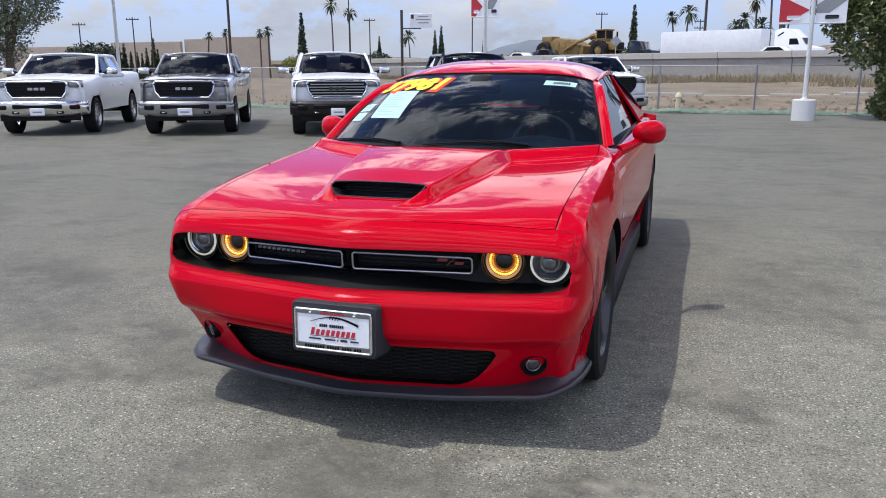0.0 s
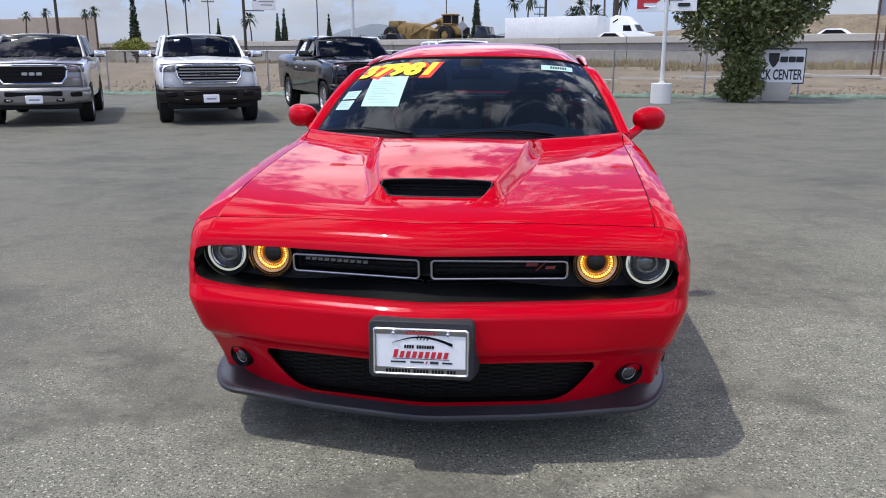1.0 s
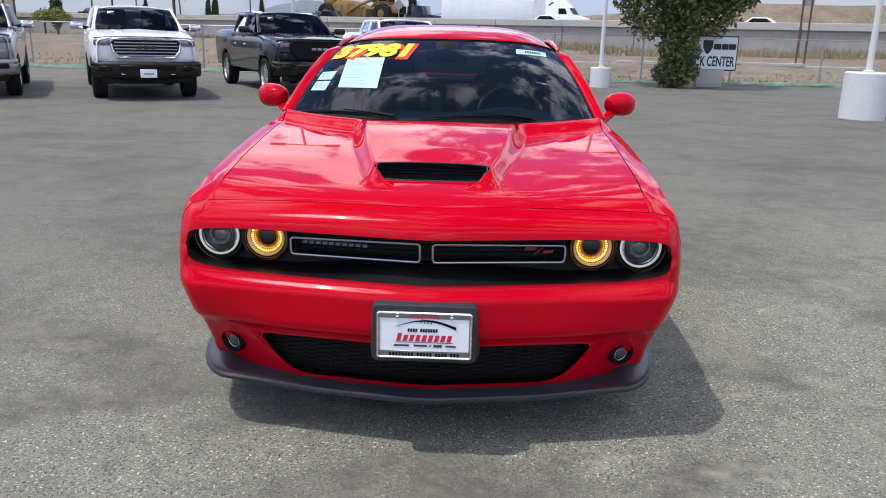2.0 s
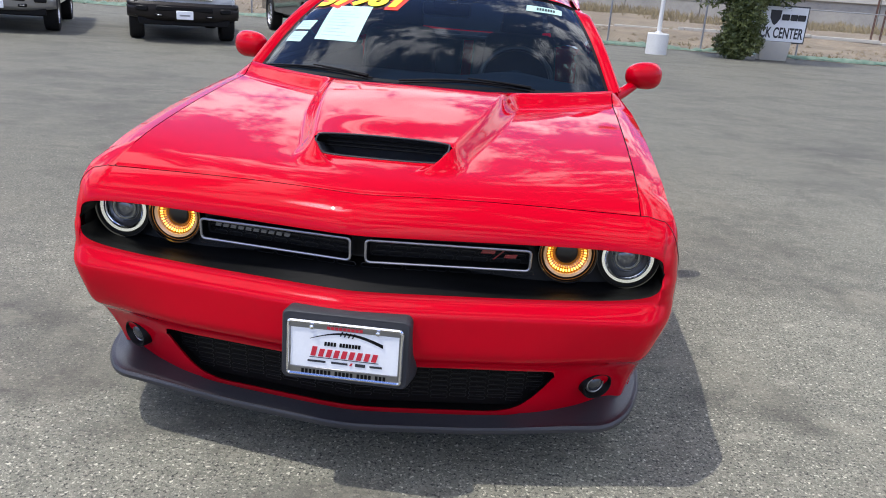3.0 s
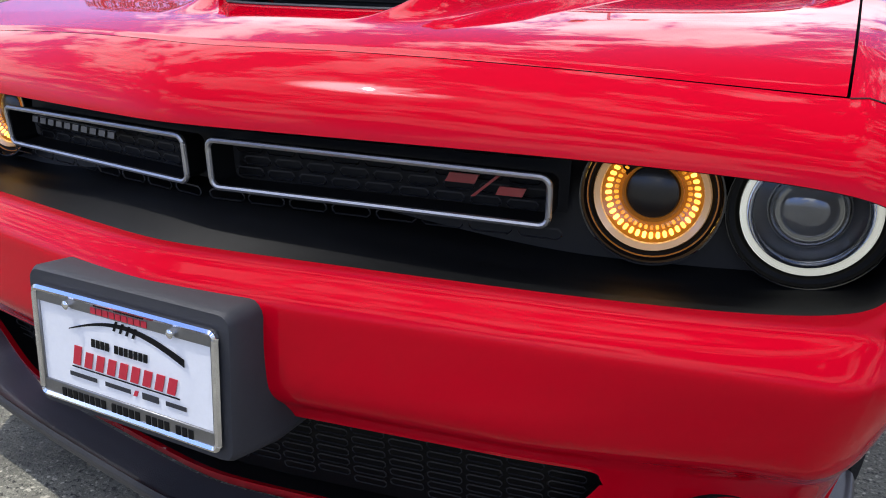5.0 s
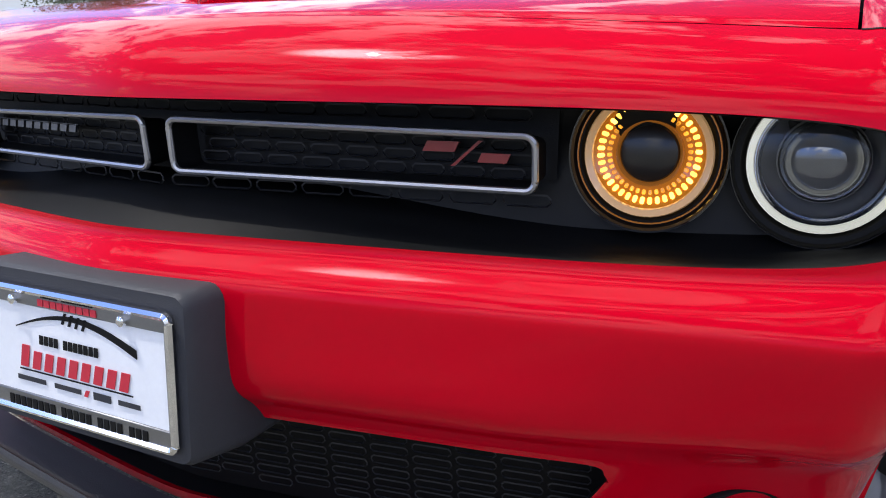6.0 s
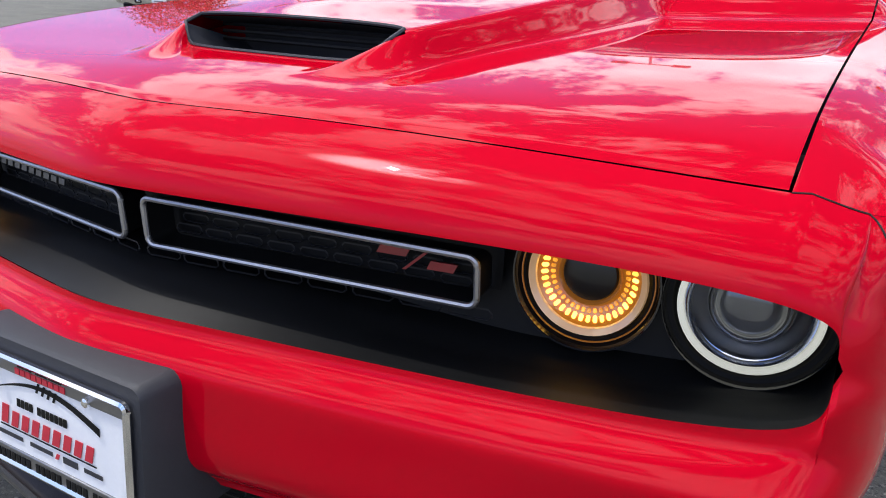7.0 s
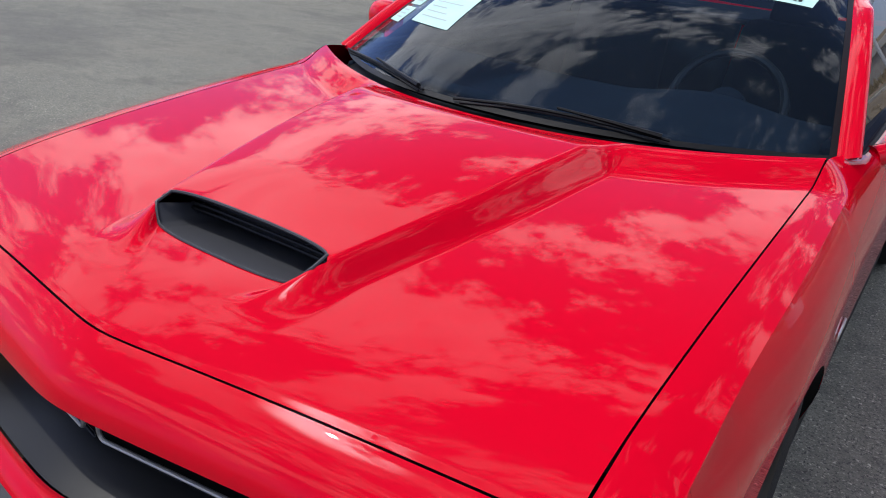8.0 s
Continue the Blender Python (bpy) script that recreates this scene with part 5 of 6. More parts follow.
# far beige walls at the freeway's edge
far_wall = thing("wall_beige", "tall beige block sound wall in stepped lengths", "wall", kind="structure")
for x0, x1, y0, h, back in ((-126, -101, 117.6, 5.9, 0), (-101, -86.2, 118, 6.5, 0), (-86.2, -81.7, 118.6, 6.9, 0.6), (-81.7, -68.8, 118.2, 7.1, 0)):
    part("panel", box_bm((x1 - x0, 0.8, h), ((x0 + x1) / 2, y0 + back, h / 2), 0.05, 1), BEIGE, far_wall, smooth=False)

# far hills
def hills(name, y, x0, x1, h, seed):
    def fn(a, b):
        x = lerp(x0, x1, a)
        top = h * (0.35 + 0.65 * max(0, noise.noise(Vector((a * 5, seed, 0))) + 0.35) + 0.12 * noise.noise(Vector((a * 22, seed, 3)))) * math.sin(a * math.pi) ** 0.6
        return x, y + 200 * b, top * math.sin(b * math.pi * 0.5)
    ob = put_mesh(name, mesh_of(name, *sheet(fn, 120, 8)), material("hazy_hill", (0.13, 0.16, 0.19), 1.0, vary=0.6, scale=0.01, second=(0.17, 0.18, 0.18)))
    return tagged(ob, "distant blue-grey hills in haze", "hills", kind="structure")


hills("backdrop_hills", 1150, -520, 330, 62, 2.2)

# ---------- plants ----------
def leaf_cloud(blobs, count, size, seed):
    """Many small leaves on twig ends inside a few uneven lobes."""
    r = random.Random(seed)
    vs, fs = [], []
    weight = [b[3] ** 2 for b in blobs]
    for _ in range(count):
        cx, cy, cz, rad, squash = r.choices(blobs, weight)[0]
        d = Vector((r.gauss(0, 1), r.gauss(0, 1), r.gauss(0, 1))).normalized()
        k = rad * (0.55 + 0.5 * r.random() ** 0.6) * (1 + 0.35 * noise.noise(d * 2.3 + Vector((cx, cy, cz))))
        c = Vector((cx, cy, cz)) + Vector((d.x * k, d.y * k, d.z * k * squash))
        a = Vector((r.gauss(0, 1), r.gauss(0, 1), r.gauss(0, 0.7))).normalized()
        b = a.cross(Vector((r.gauss(0, 1), r.gauss(0, 1), r.gauss(0, 1)))).normalized()
        s = size * (0.6 + 0.8 * r.random())
        i = len(vs)
        vs += [c - a * s, c + b * s * 0.42, c + a * s, c - b * s * 0.42]
        fs.append((i, i + 1, i + 2, i + 3))
    me = bpy.data.meshes.new("crown")
    me.from_pydata([tuple(v) for v in vs], [], fs)
    return me


def tree(name, label, at, blobs, count, size, mat, trunk, seed, group=""):
    t = thing(name, label, "tree", at, group=group)
    r = random.Random(seed)
    bm = tube_bm([(0, 0, 0), (0.05 * trunk[0], 0, trunk[1] * 0.5), (0, 0.03, trunk[1])], [trunk[0], trunk[0] * 0.8, trunk[0] * 0.6], 10)
    part("trunk", bm, BARK, t)
    for cx, cy, cz, rad, sq in blobs[:6]:
        part("limb", tube_bm([(0, 0, trunk[1] * 0.8), (cx * 0.5, cy * 0.5, lerp(trunk[1], cz, 0.55)), (cx, cy, cz)], [trunk[0] * 0.5, trunk[0] * 0.3, trunk[0] * 0.12], 7), BARK, t)
    put_mesh("crown", leaf_cloud(blobs, count, size, seed), mat, t)
    return t


tree("tree", "broad leafy tree beside the lot's sign", (6.50, 22.6, 0), [(-0.6, 0, 2.6, 1.2, 0.9), (0.6, 0.1, 2.5, 1.25, 0.9), (0.1, -0.2, 3.6, 1.5, 0.9), (1.3, 0, 3.1, 1.1, 0.8), (-1.2, 0.1, 3.3, 1.0, 0.8), (0.6, 0, 4.5, 1.4, 0.8), (-0.5, 0.2, 4.6, 1.2, 0.8)], 30000, 0.082, LEAF, (0.16, 2.0), 3)
bush = thing("bush", "dense green ivy bush round a tree trunk", "bush", (6.50, 22.15, 0))
put_mesh("crown", leaf_cloud([(0, 0, 0.55, 0.56, 1.0), (0.05, 0, 1.15, 0.58, 0.9), (-0.25, 0, 0.4, 0.42, 0.8), (0.25, 0, 0.5, 0.42, 0.9), (0.05, 0.1, 1.7, 0.55, 0.8)], 8000, 0.066, 11), LEAF, bush)
tree("tree", "pale olive-leaved tree at the edge of the lot", (-20.4, 18.0, 0), [(-1.5, 0, 3.4, 1.7, 0.9), (0, 0.2, 4.2, 1.7, 0.9), (0.9, -0.2, 3.6, 1.1, 0.8), (1.4, 0, 4.4, 0.9, 0.8), (-0.6, 0, 2.4, 1.1, 0.9), (0.2, 0, 5.4, 1.6, 0.8)], 21000, 0.060, LEAF_PALE, (0.18, 2.2), 5)


def from_eye(yaw_left, dist, eye=(1.245, -2.62)):
    """A place on the ground at a bearing (degrees left of the car's axis) and a distance."""
    return eye[0] - dist * math.sin(radians(yaw_left)), eye[1] + dist * math.cos(radians(yaw_left))


def cypress(bearing, dist, z, h, seed):
    x, y = from_eye(bearing, dist)
    t = thing("cypress_tree", "tall narrow dark cypress beyond the freeway", "tree", (x, y, z), group="far cypresses")
    put_mesh("crown", leaf_cloud([(0, 0, h * k, h * 0.088 * (1.12 - k), 2.2) for k in (0.08, 0.16, 0.28, 0.40, 0.52, 0.64, 0.76, 0.87)], 3400, h * 0.022, seed), LEAF_DARK, t)
    part("trunk", tube_bm([(0, 0, -4), (0, 0, h * 0.5)], 0.2, 6), BARK, t)


for i, (be, di, z, h) in enumerate(((27.82, 125, 2, 8.8), (40.0, 118, 0, 6.8), (39.6, 118, 0, 5.7), (39.2, 118, 0, 4.4), (38.8, 117, 0, 4.3), (38.5, 118, 0, 4.1), (38.2, 118, 0, 4.9), (37.75, 118, 0, 6.4), (37.5, 118, 0, 4.8), (18.43, 150, 3, 6.1), (17.98, 150, 3, 7.0), (22.4, 150, 3, 5.0), (14.9, 150, 3, 6.0), (4.52, 140, 3, 9.9))):
    cypress(be, di, z, h, 20 + i)


def palm(bearing, dist, z, h, crown, seed):
    x, y = from_eye(bearing, dist)
    r = random.Random(seed)
    t = thing("palm_tree", "tall thin fan palm against the sky", "tree", (x, y, z), group="far palms")
    lean = r.uniform(-0.5, 0.5)
    part("trunk", tube_bm([(0, 0, -4), (lean * 0.3, 0, h * 0.5), (lean, 0, h)], [0.17, 0.13, 0.11], 8), BARK, t)
    vs, fs = [], []
    for i in range(46):
        az, el = r.uniform(0, 2 * math.pi), r.uniform(-1.0, 1.2)
        d = Vector((math.cos(az) * math.cos(el), math.sin(az) * math.cos(el), math.sin(el)))
        side = d.cross(Vector((0, 0, 1))).normalized() * crown * 0.10
        o = Vector((lean, 0, h))
        tip = o + d * crown - Vector((0, 0, crown * 0.35))
        mid = o + d * crown * 0.6
        i0 = len(vs)
        vs += [o, mid + side, tip, mid - side]
        fs.append((i0, i0 + 1, i0 + 2, i0 + 3))
    put_mesh("crown", mesh_of("crown", vs, fs, False), LEAF_DARK, t)


for i, (be, di, z, h, c) in enumerate(((25.65, 140, 2, 10.4, 1.7), (24.46, 140, 2, 9.0, 1.6), (34.24, 130, 2, 4.8, 0.9), (32.96, 130, 2, 5.3, 0.9), (30.69, 135, 2, 5.5, 1.0), (30.11, 135, 2, 5.8, 1.2), (20.2, 150, 3, 4.6, 1.9), (1.79, 110, 3, 5.1, 1.2), (1.05, 112, 3, 5.8, 1.7), (-2.02, 115, 3, 4.1, 1.5), (-2.45, 115, 3, 4.9, 1.5), (-3.4, 112, 3, 6.9, 1.4), (-3.95, 112, 3, 3.9, 1.8), (-4.3, 110, 3, 8.4, 1.4), (-5.25, 110, 3, 5.6, 1.6))):
    palm(be, di, z, h, c, 60 + i)
for be, di, z, rad, mat_, nm in ((27.9, 112, 2.6, 1.3, LEAF_YELLOW, "bush"), (28.6, 113, 2.6, 1.1, LEAF_YELLOW, "bush"), (41.2, 128, 4.0, 2.4, LEAF_DARK, "far_tree"), (42.1, 128, 3.8, 2.2, LEAF_DARK, "far_tree"), (10.5, 150, 4.0, 2.0, LEAF_DARK, "far_tree"), (8.0, 160, 4.2, 2.2, LEAF_DARK, "far_tree"), (5.0, 140, 3.6, 1.9, LEAF_DARK, "far_tree"), (22.5, 150, 3.6, 1.8, LEAF_DARK, "far_tree"), (25.8, 150, 3.2, 1.5, LEAF_DARK, "far_tree"), (12.5, 155, 3.8, 1.5, LEAF_DARK, "far_tree")):
    x, y = from_eye(be, di)
    t = thing(nm, "yellow-green bush at the freeway's edge" if nm == "bush" else "dark leafy tree far beyond the freeway", "bush" if nm == "bush" else "tree", (x, y, 0))
    put_mesh("crown", leaf_cloud([(0, 0, z, rad, 0.7), (rad * 0.8, 0, z - 0.3, rad * 0.7, 0.7), (-rad * 0.8, 0.2, z - 0.2, rad * 0.7, 0.7)], 900, rad * 0.13, int(be * 10)), mat_, t)
    part("trunk", tube_bm([(0, 0, 0), (0, 0, z)], 0.15, 6), BARK, t)

# dry grass on the bank
r = random.Random(31)
vs, fs = [], []
for _ in range(34000):
    s = r.uniform(-70, 60)
    p = along(s, -0.3 - r.random() ** 1.5 * lerp(9, 19, smooth(-2, 6, along(s).x)))
    clump = noise.noise(Vector((p.x * 0.10, p.y * 0.10, 1))) + 0.6 * noise.noise(Vector((p.x * 0.55, p.y * 0.55, 8)))
    if clump < r.uniform(-0.25, 0.45) - 0.25 * smooth(4, 14, p.x):
        continue
    z, h, w = ground_z(p.x, p.y), r.uniform(0.10, 0.40) + 0.75 * max(0.0, min(1.0, clump + 0.3)) * r.random(), r.uniform(0.02, 0.05)
    dx, dy = r.gauss(0, 0.22) * h, r.gauss(0, 0.22) * h
    i0 = len(vs)
    vs += [(p.x - w, p.y, z - 0.02), (p.x + w, p.y, z - 0.02), (p.x + dx * 0.4 + w * 0.6, p.y, z + h * 0.6), (p.x + dx, p.y + dy, z + h)]
    fs.append((i0, i0 + 1, i0 + 2, i0 + 3))
for _ in range(6000):
    x, y = r.uniform(-30, 30), 25.5 + r.random() ** 1.5 * 14
    if noise.noise(Vector((x * 0.22, y * 0.3, 6))) < r.uniform(0.15, 0.7):
        continue
    z, h = ground_z(x, y), r.uniform(0.04, 0.18)
    i0 = len(vs)
    vs += [(x - 0.03, y, z), (x + 0.03, y, z), (x + r.uniform(-0.1, 0.1), y, z + h)]
    fs.append((i0, i0 + 1, i0 + 2))
tagged(put_mesh("dry_grass", mesh_of("dry_grass", vs, fs, False), STRAW), "dry straw-coloured grass and weeds on bare earth", "grass", kind="stuff")
vs, fs = [], []
for _ in range(700):
    x, y, s = r.uniform(-28, 28), r.uniform(25, 34), r.uniform(0.04, 0.16)
    z = ground_z(x, y)
    i0 = len(vs)
    vs += [(x + s * math.cos(a) * r.uniform(0.7, 1.3), y + s * math.sin(a), z) for a in (0, 1.6, 3.1, 4.7)] + [(x, y, z + s * 0.7)]
    fs += [(i0, i0 + 1, i0 + 4), (i0 + 1, i0 + 2, i0 + 4), (i0 + 2, i0 + 3, i0 + 4), (i0 + 3, i0, i0 + 4)]
tagged(put_mesh("clods", mesh_of("clods", vs, fs, False), DIRT), "loose earth clods and stones on the bank", "stones", kind="stuff")

# ---------- fence ----------
fence = thing("chain_link_fence", "galvanised chain-link fence with green netting along its foot", "fence", (0, 24.75, 0))
for i in range(21):
    part("post", tube_bm([(-30 + i * 3.0, 0, -0.03), (-30 + i * 3.0, 0, 1.55)], 0.03, 8), STEEL, fence)
part("top_rail", tube_bm([(-30, 0, 1.52), (30, 0, 1.52)], 0.02, 6), STEEL, fence)
vs, fs = [], []
for i in range(500):
    for sg in (1, -1):
        x = -30 + i * 0.12
        i0 = len(vs)
        z0, z1 = 0.03, 1.5
        vs += [(x, 0, z0), (x + 0.004, 0.002, z0), (x + 0.004 + sg * 1.4, 0.002, z1), (x + sg * 1.4, 0, z1)]
        fs.append((i0, i0 + 1, i0 + 2, i0 + 3))
tagged(put_mesh("wire_mesh", mesh_of("wire_mesh", vs, fs, False), STEEL, fence), kind="stuff")


def net_fn(a, b):
    x = lerp(-30, 30, a)
    th = b * math.pi
    h = 0.055 + 0.06 * noise.noise(Vector((x * 0.8, 0, 3))) + 0.03 * noise.noise(Vector((x * 5, 0, 1)))
    return x, -0.22 * math.cos(th) + 0.07 * noise.noise(Vector((x * 1.5, b * 2, 8))), max(0.0, h * 2.0 * math.sin(th) + 0.03 * noise.noise(Vector((x * 9, b * 4, 2)))) + 0.002


put_mesh("netting", mesh_of("netting", *sheet(net_fn, 700, 8)), GREEN_NET, fence, "crumpled green netting")
hyd = thing("fire_hydrant", "pale yellow fire hydrant behind the fence", "hydrant", (0.62, 25.75, 0))
part("body", lathe_bm([(0.14, -0.05), (0.14, 0.04), (0.10, 0.05), (0.095, 0.46), (0.125, 0.48), (0.12, 0.53), (0.07, 0.60), (0.03, 0.63), (0.03, 0.67), (0.0, 0.67)], 20), material("hydrant_paint", (0.72, 0.62, 0.42), 0.5, vary=0.4, scale=8), hyd)
for sg in (1, -1):
    part("outlet", lathe_bm([(0.05, 0.08), (0.05, 0.17), (0.0, 0.17)], 12, Matrix.Translation((0, 0, 0.38)) @ Matrix.Rotation(radians(90 * sg), 4, "Y")), STEEL, hyd)


# ---------- poles, banners and signs ----------
RED_PRINT = material("red_banner_print", (0.55, 0.03, 0.04), 0.6, vary=0.3, scale=3)
GREY_PRINT = material("grey_banner_print", (0.30, 0.30, 0.31), 0.6, vary=0.3, scale=3)
INK = material("black_print", (0.02, 0.02, 0.022), 0.5)


def lot_pole(x, y, base_r, base_h, height, banner, label, wide=0.76):
    t = thing("lamp_pole", label, "pole", (x, y, 0), group="lot lamp poles")
    part("base", lathe_bm([(base_r, 0), (base_r, base_h - 0.02), (base_r - 0.02, base_h), (0.0, base_h)], 28), POLE_WHITE, t, "round white concrete base")
    part("shaft", lathe_bm([(0.10, base_h), (0.10, base_h + 0.03), (0.062, base_h + 0.05), (0.045, height), (0, height)], 16), POLE_WHITE, t)
    part("lamp_arm", tube_bm([(-0.7, 0, height), (0.7, 0, height)], 0.04, 8), POLE_WHITE, t)
    for sg in (1, -1):
        part("lamp_head", box_bm((0.5, 0.35, 0.12), (sg * 0.9, 0, height), 0.03, 2), POLE_WHITE, t)
    if banner:
        for sg in (1, -1):
            z0, z1 = banner
            part("bracket", tube_bm([(0, 0, z0), (sg * (wide + 0.08), 0, z0)], 0.02, 6), POLE_WHITE, t)
            cloth = part("banner", box_bm((wide, 0.01, z1 - z0), (sg * (wide / 2 + 0.08), 0, (z0 + z1) / 2), 0.002, 1), WHITE, t, "white banner with a red stripe")
            o = [(-0.38, -0.1), (-0.05, -0.1), (0.38, 0.30), (0.38, 0.52), (0.1, 0.52), (-0.38, 0.16)] if sg > 0 else [(-0.38, -0.35), (-0.1, -0.35), (0.38, 0.0), (-0.38, 0.45)]
            part("stripe", prism_bm([(x_ * wide / 0.76, z_ * 0.85 - 0.24) for x_, z_ in o], 0.004, Matrix.Translation((sg * (wide / 2 + 0.08), -0.006, (z0 + z1) / 2)) @ Matrix.Rotation(radians(90), 4, "X")), RED_PRINT if sg < 0 else GREY_PRINT, cloth)
            part("emblem", box_bm((0.34 * wide / 0.76, 0.004, 0.10), (sg * (wide / 2 + 0.1), -0.011, z0 + 0.16), 0.02, 1), INK if sg > 0 else WHITE, cloth)
    return t


lot_pole(4.08, 21.4, 0.30, 0.58, 8.0, (2.62, 3.8), "white lamp pole with banners on a round concrete base")
lot_pole(-5.13, 21.4, 0.30, 0.58, 8.0, (3.0, 4.1), "white lamp pole with banners on a round concrete base", 0.36)
lot_pole(-18.9, 21.4, 0.30, 0.58, 9.0, None, "tall white lamp pole on a round base")
lot_pole(7.95, 13.3, 0.42, 0.90, 8.0, None, "white lamp pole on a wide round concrete base")

sign = thing("lot_sign", "boxy white sign with grey frame on a concrete foot", "sign", (7.46, 22.9, 0), 4)
part("foot", box_bm((0.80, 0.35, 0.55), (0.25, 0, 0.275), 0.02, 2, taper=(1.15, 1)), COPING, sign, "stained concrete foot")
cab = part("cabinet", box_bm((2.10, 0.30, 1.06), (0.02, 0, 1.05), 0.015, 2), GREY_PLASTIC, sign, "dark grey sign cabinet")
part("face", box_bm((2.02, 0.02, 0.98), (0.02, -0.155, 1.05), 0.004, 1), WHITE, cab, "white sign face")
facem = lambda x, z: Matrix.Translation((x, -0.167, z)) @ Matrix.Rotation(radians(90), 4, "X")
for x, w in ((0.38, 0.22), (0.62, 0.20), (0.85, 0.22)):
    part("emblem_bar", box_bm((w, 0.006, 0.17), (x + 0.02, -0.168, 1.25), 0.02, 1), INK, cab)
shield = [(-0.16, 0.2), (0.16, 0.2), (0.15, -0.02), (0.07, -0.17), (0, -0.23), (-0.07, -0.17), (-0.15, -0.02)]
part("emblem", prism_bm(shield, 0.006, facem(0.10, 1.24)), INK, cab)
lettering("sign_words", "TRUCK CENTER", 0.42, facem(0.98, 0.66), INK, cab, 0.003, bold=0.010, stretch=0.56, align="RIGHT")

# utility poles, wires and a billboard beyond the freeway
def utility_pole(bearing, dist, h, arms=1, r_=0.10):
    x, y = from_eye(bearing, dist)
    t = thing("utility_pole", "dark wooden utility pole with cross arm", "pole", (x, y, 0), 20, group="utility poles")
    part("shaft", tube_bm([(0, 0, 0), (0, 0, h)], [r_, r_ * 0.7], 8), WOOD_POLE, t)
    for k in range(arms):
        part("cross_arm", box_bm((1.7, 0.12, 0.12), (0, 0, h - 0.3 - 0.9 * k), 0.02, 1), WOOD_POLE, t)
        for e in (-0.75, -0.35, 0.35, 0.75):
            part("insulator", tube_bm([(e, 0, h - 0.24 - 0.9 * k), (e, 0, h - 0.08 - 0.9 * k)], 0.04, 6), WOOD_POLE, t)
    return x, y, h


tops = [utility_pole(*a) for a in ((42.17, 115, 7.6, 1), (38.91, 115, 8.4, 1), (37.8, 116, 8.6, 0), (23.06, 120, 8.9, 1), (32.73, 60, 10.0, 0, 0.11), (24.5, 120, 13.5, 1), (15.77, 118, 13.0, 2), (6.73, 116, 9.3, 1), (-0.17, 100, 13.5, 1, 0.2), (0.15, 118, 8.2, 2), (-4.98, 100, 13.5, 0, 0.42))]
wires = new("overhead_wires")
tagged(wires, "thin dark overhead wires between utility poles", "wire")
for a, b in ((5, 6), (6, 8), (4, 5), (8, 10)):
    for dz in (-0.2, -0.9):
        pa, pb = Vector(tops[a]) + Vector((0, 0, dz)), Vector(tops[b]) + Vector((0, 0, dz))
        part("wire", tube_bm([pa.lerp(pb, i / 12) - Vector((0, 0, 3.2 * (i / 12) * (1 - i / 12))) for i in range(13)], 0.014, 4), WOOD_POLE, wires)
# a sign plate on two rusty posts, seen from behind
plate = thing("roadside_sign", "back of a steel sign on two rusty posts before the wall", "sign", (18.25, 41.75, 0), -22)
for e in (-0.21, 0.21):
    part("post", box_bm((0.10, 0.08, 5.0), (e, 0, 2.45), 0.01, 1), RUST, plate)
part("panel", box_bm((0.62, 0.03, 1.5), (0, 0.058, 4.1), 0.01, 1), STEEL, plate)
bx, by = from_eye(19.75, 105)
board = thing("billboard", "roadside billboard with white panel on steel post", "billboard", (bx, by, 0), 20)
part("post", tube_bm([(-1.9, 0, 0), (-1.9, 0, 9.0)], 0.18, 8), WOOD_POLE, board)
part("frame", box_bm((2.4, 0.2, 0.12), (-0.6, 0, 6.7), 0.0), WOOD_POLE, board)
pan = part("panel", box_bm((2.9, 0.25, 1.75), (0.6, -0.1, 7.7), 0.03, 1), WHITE, board, "white printed panel")
for k, (w, zz) in enumerate(((1.3, 8.2), (1.9, 7.8), (1.4, 7.4))):
    part("print_bar", box_bm((w, 0.02, 0.12), (0.9, -0.24, zz), 0.0), GREY_PRINT, pan)
part("print_block", box_bm((0.35, 0.02, 0.5), (-0.5, -0.24, 8.15), 0.0), INK, pan)
post = thing("road_sign", "grey back of a diamond road sign", "sign", (*from_eye(5.7, 95), 0))
part("post", tube_bm([(0, 0, 0), (0, 0, 4.4)], 0.06, 6), STEEL, post)
part("plate", box_bm((0.9, 0.03, 0.9), (0, 0, 4.6), 0.0, turn=Matrix.Rotation(radians(45), 4, "Y")), STEEL, post)


# ---------- pickup trucks in the lot ----------
TRUCK_WHITE = material("white_truck_paint", (0.84, 0.85, 0.86), 0.4, coat=0.6, vary=0.1, scale=1)
TRUCK_GREY = material("grey_truck_paint", (0.30, 0.295, 0.29), 0.3, 0.5, coat=1.0, vary=0.1, scale=1)
TRUCK_BLACK = material("black_truck_paint", (0.004, 0.004, 0.006), 0.4, spec=0.1, coat=0.9, vary=0.1, scale=1)
DARK_BROWN = material("dark_brown_trim", (0.014, 0.011, 0.010), 0.5, spec=0.25, coat=0.15)
TRUCK_GLASS = glass("truck_glass", (0.20, 0.23, 0.25))
LAMP_CLEAR = material("clear_headlamp", (0.42, 0.43, 0.45), 0.12, 0.5, coat=1.0, vary=1.0, scale=14, second=(0.03, 0.03, 0.033))
ALLOY = material("bright_alloy", (0.5, 0.5, 0.51), 0.25, 0.9)


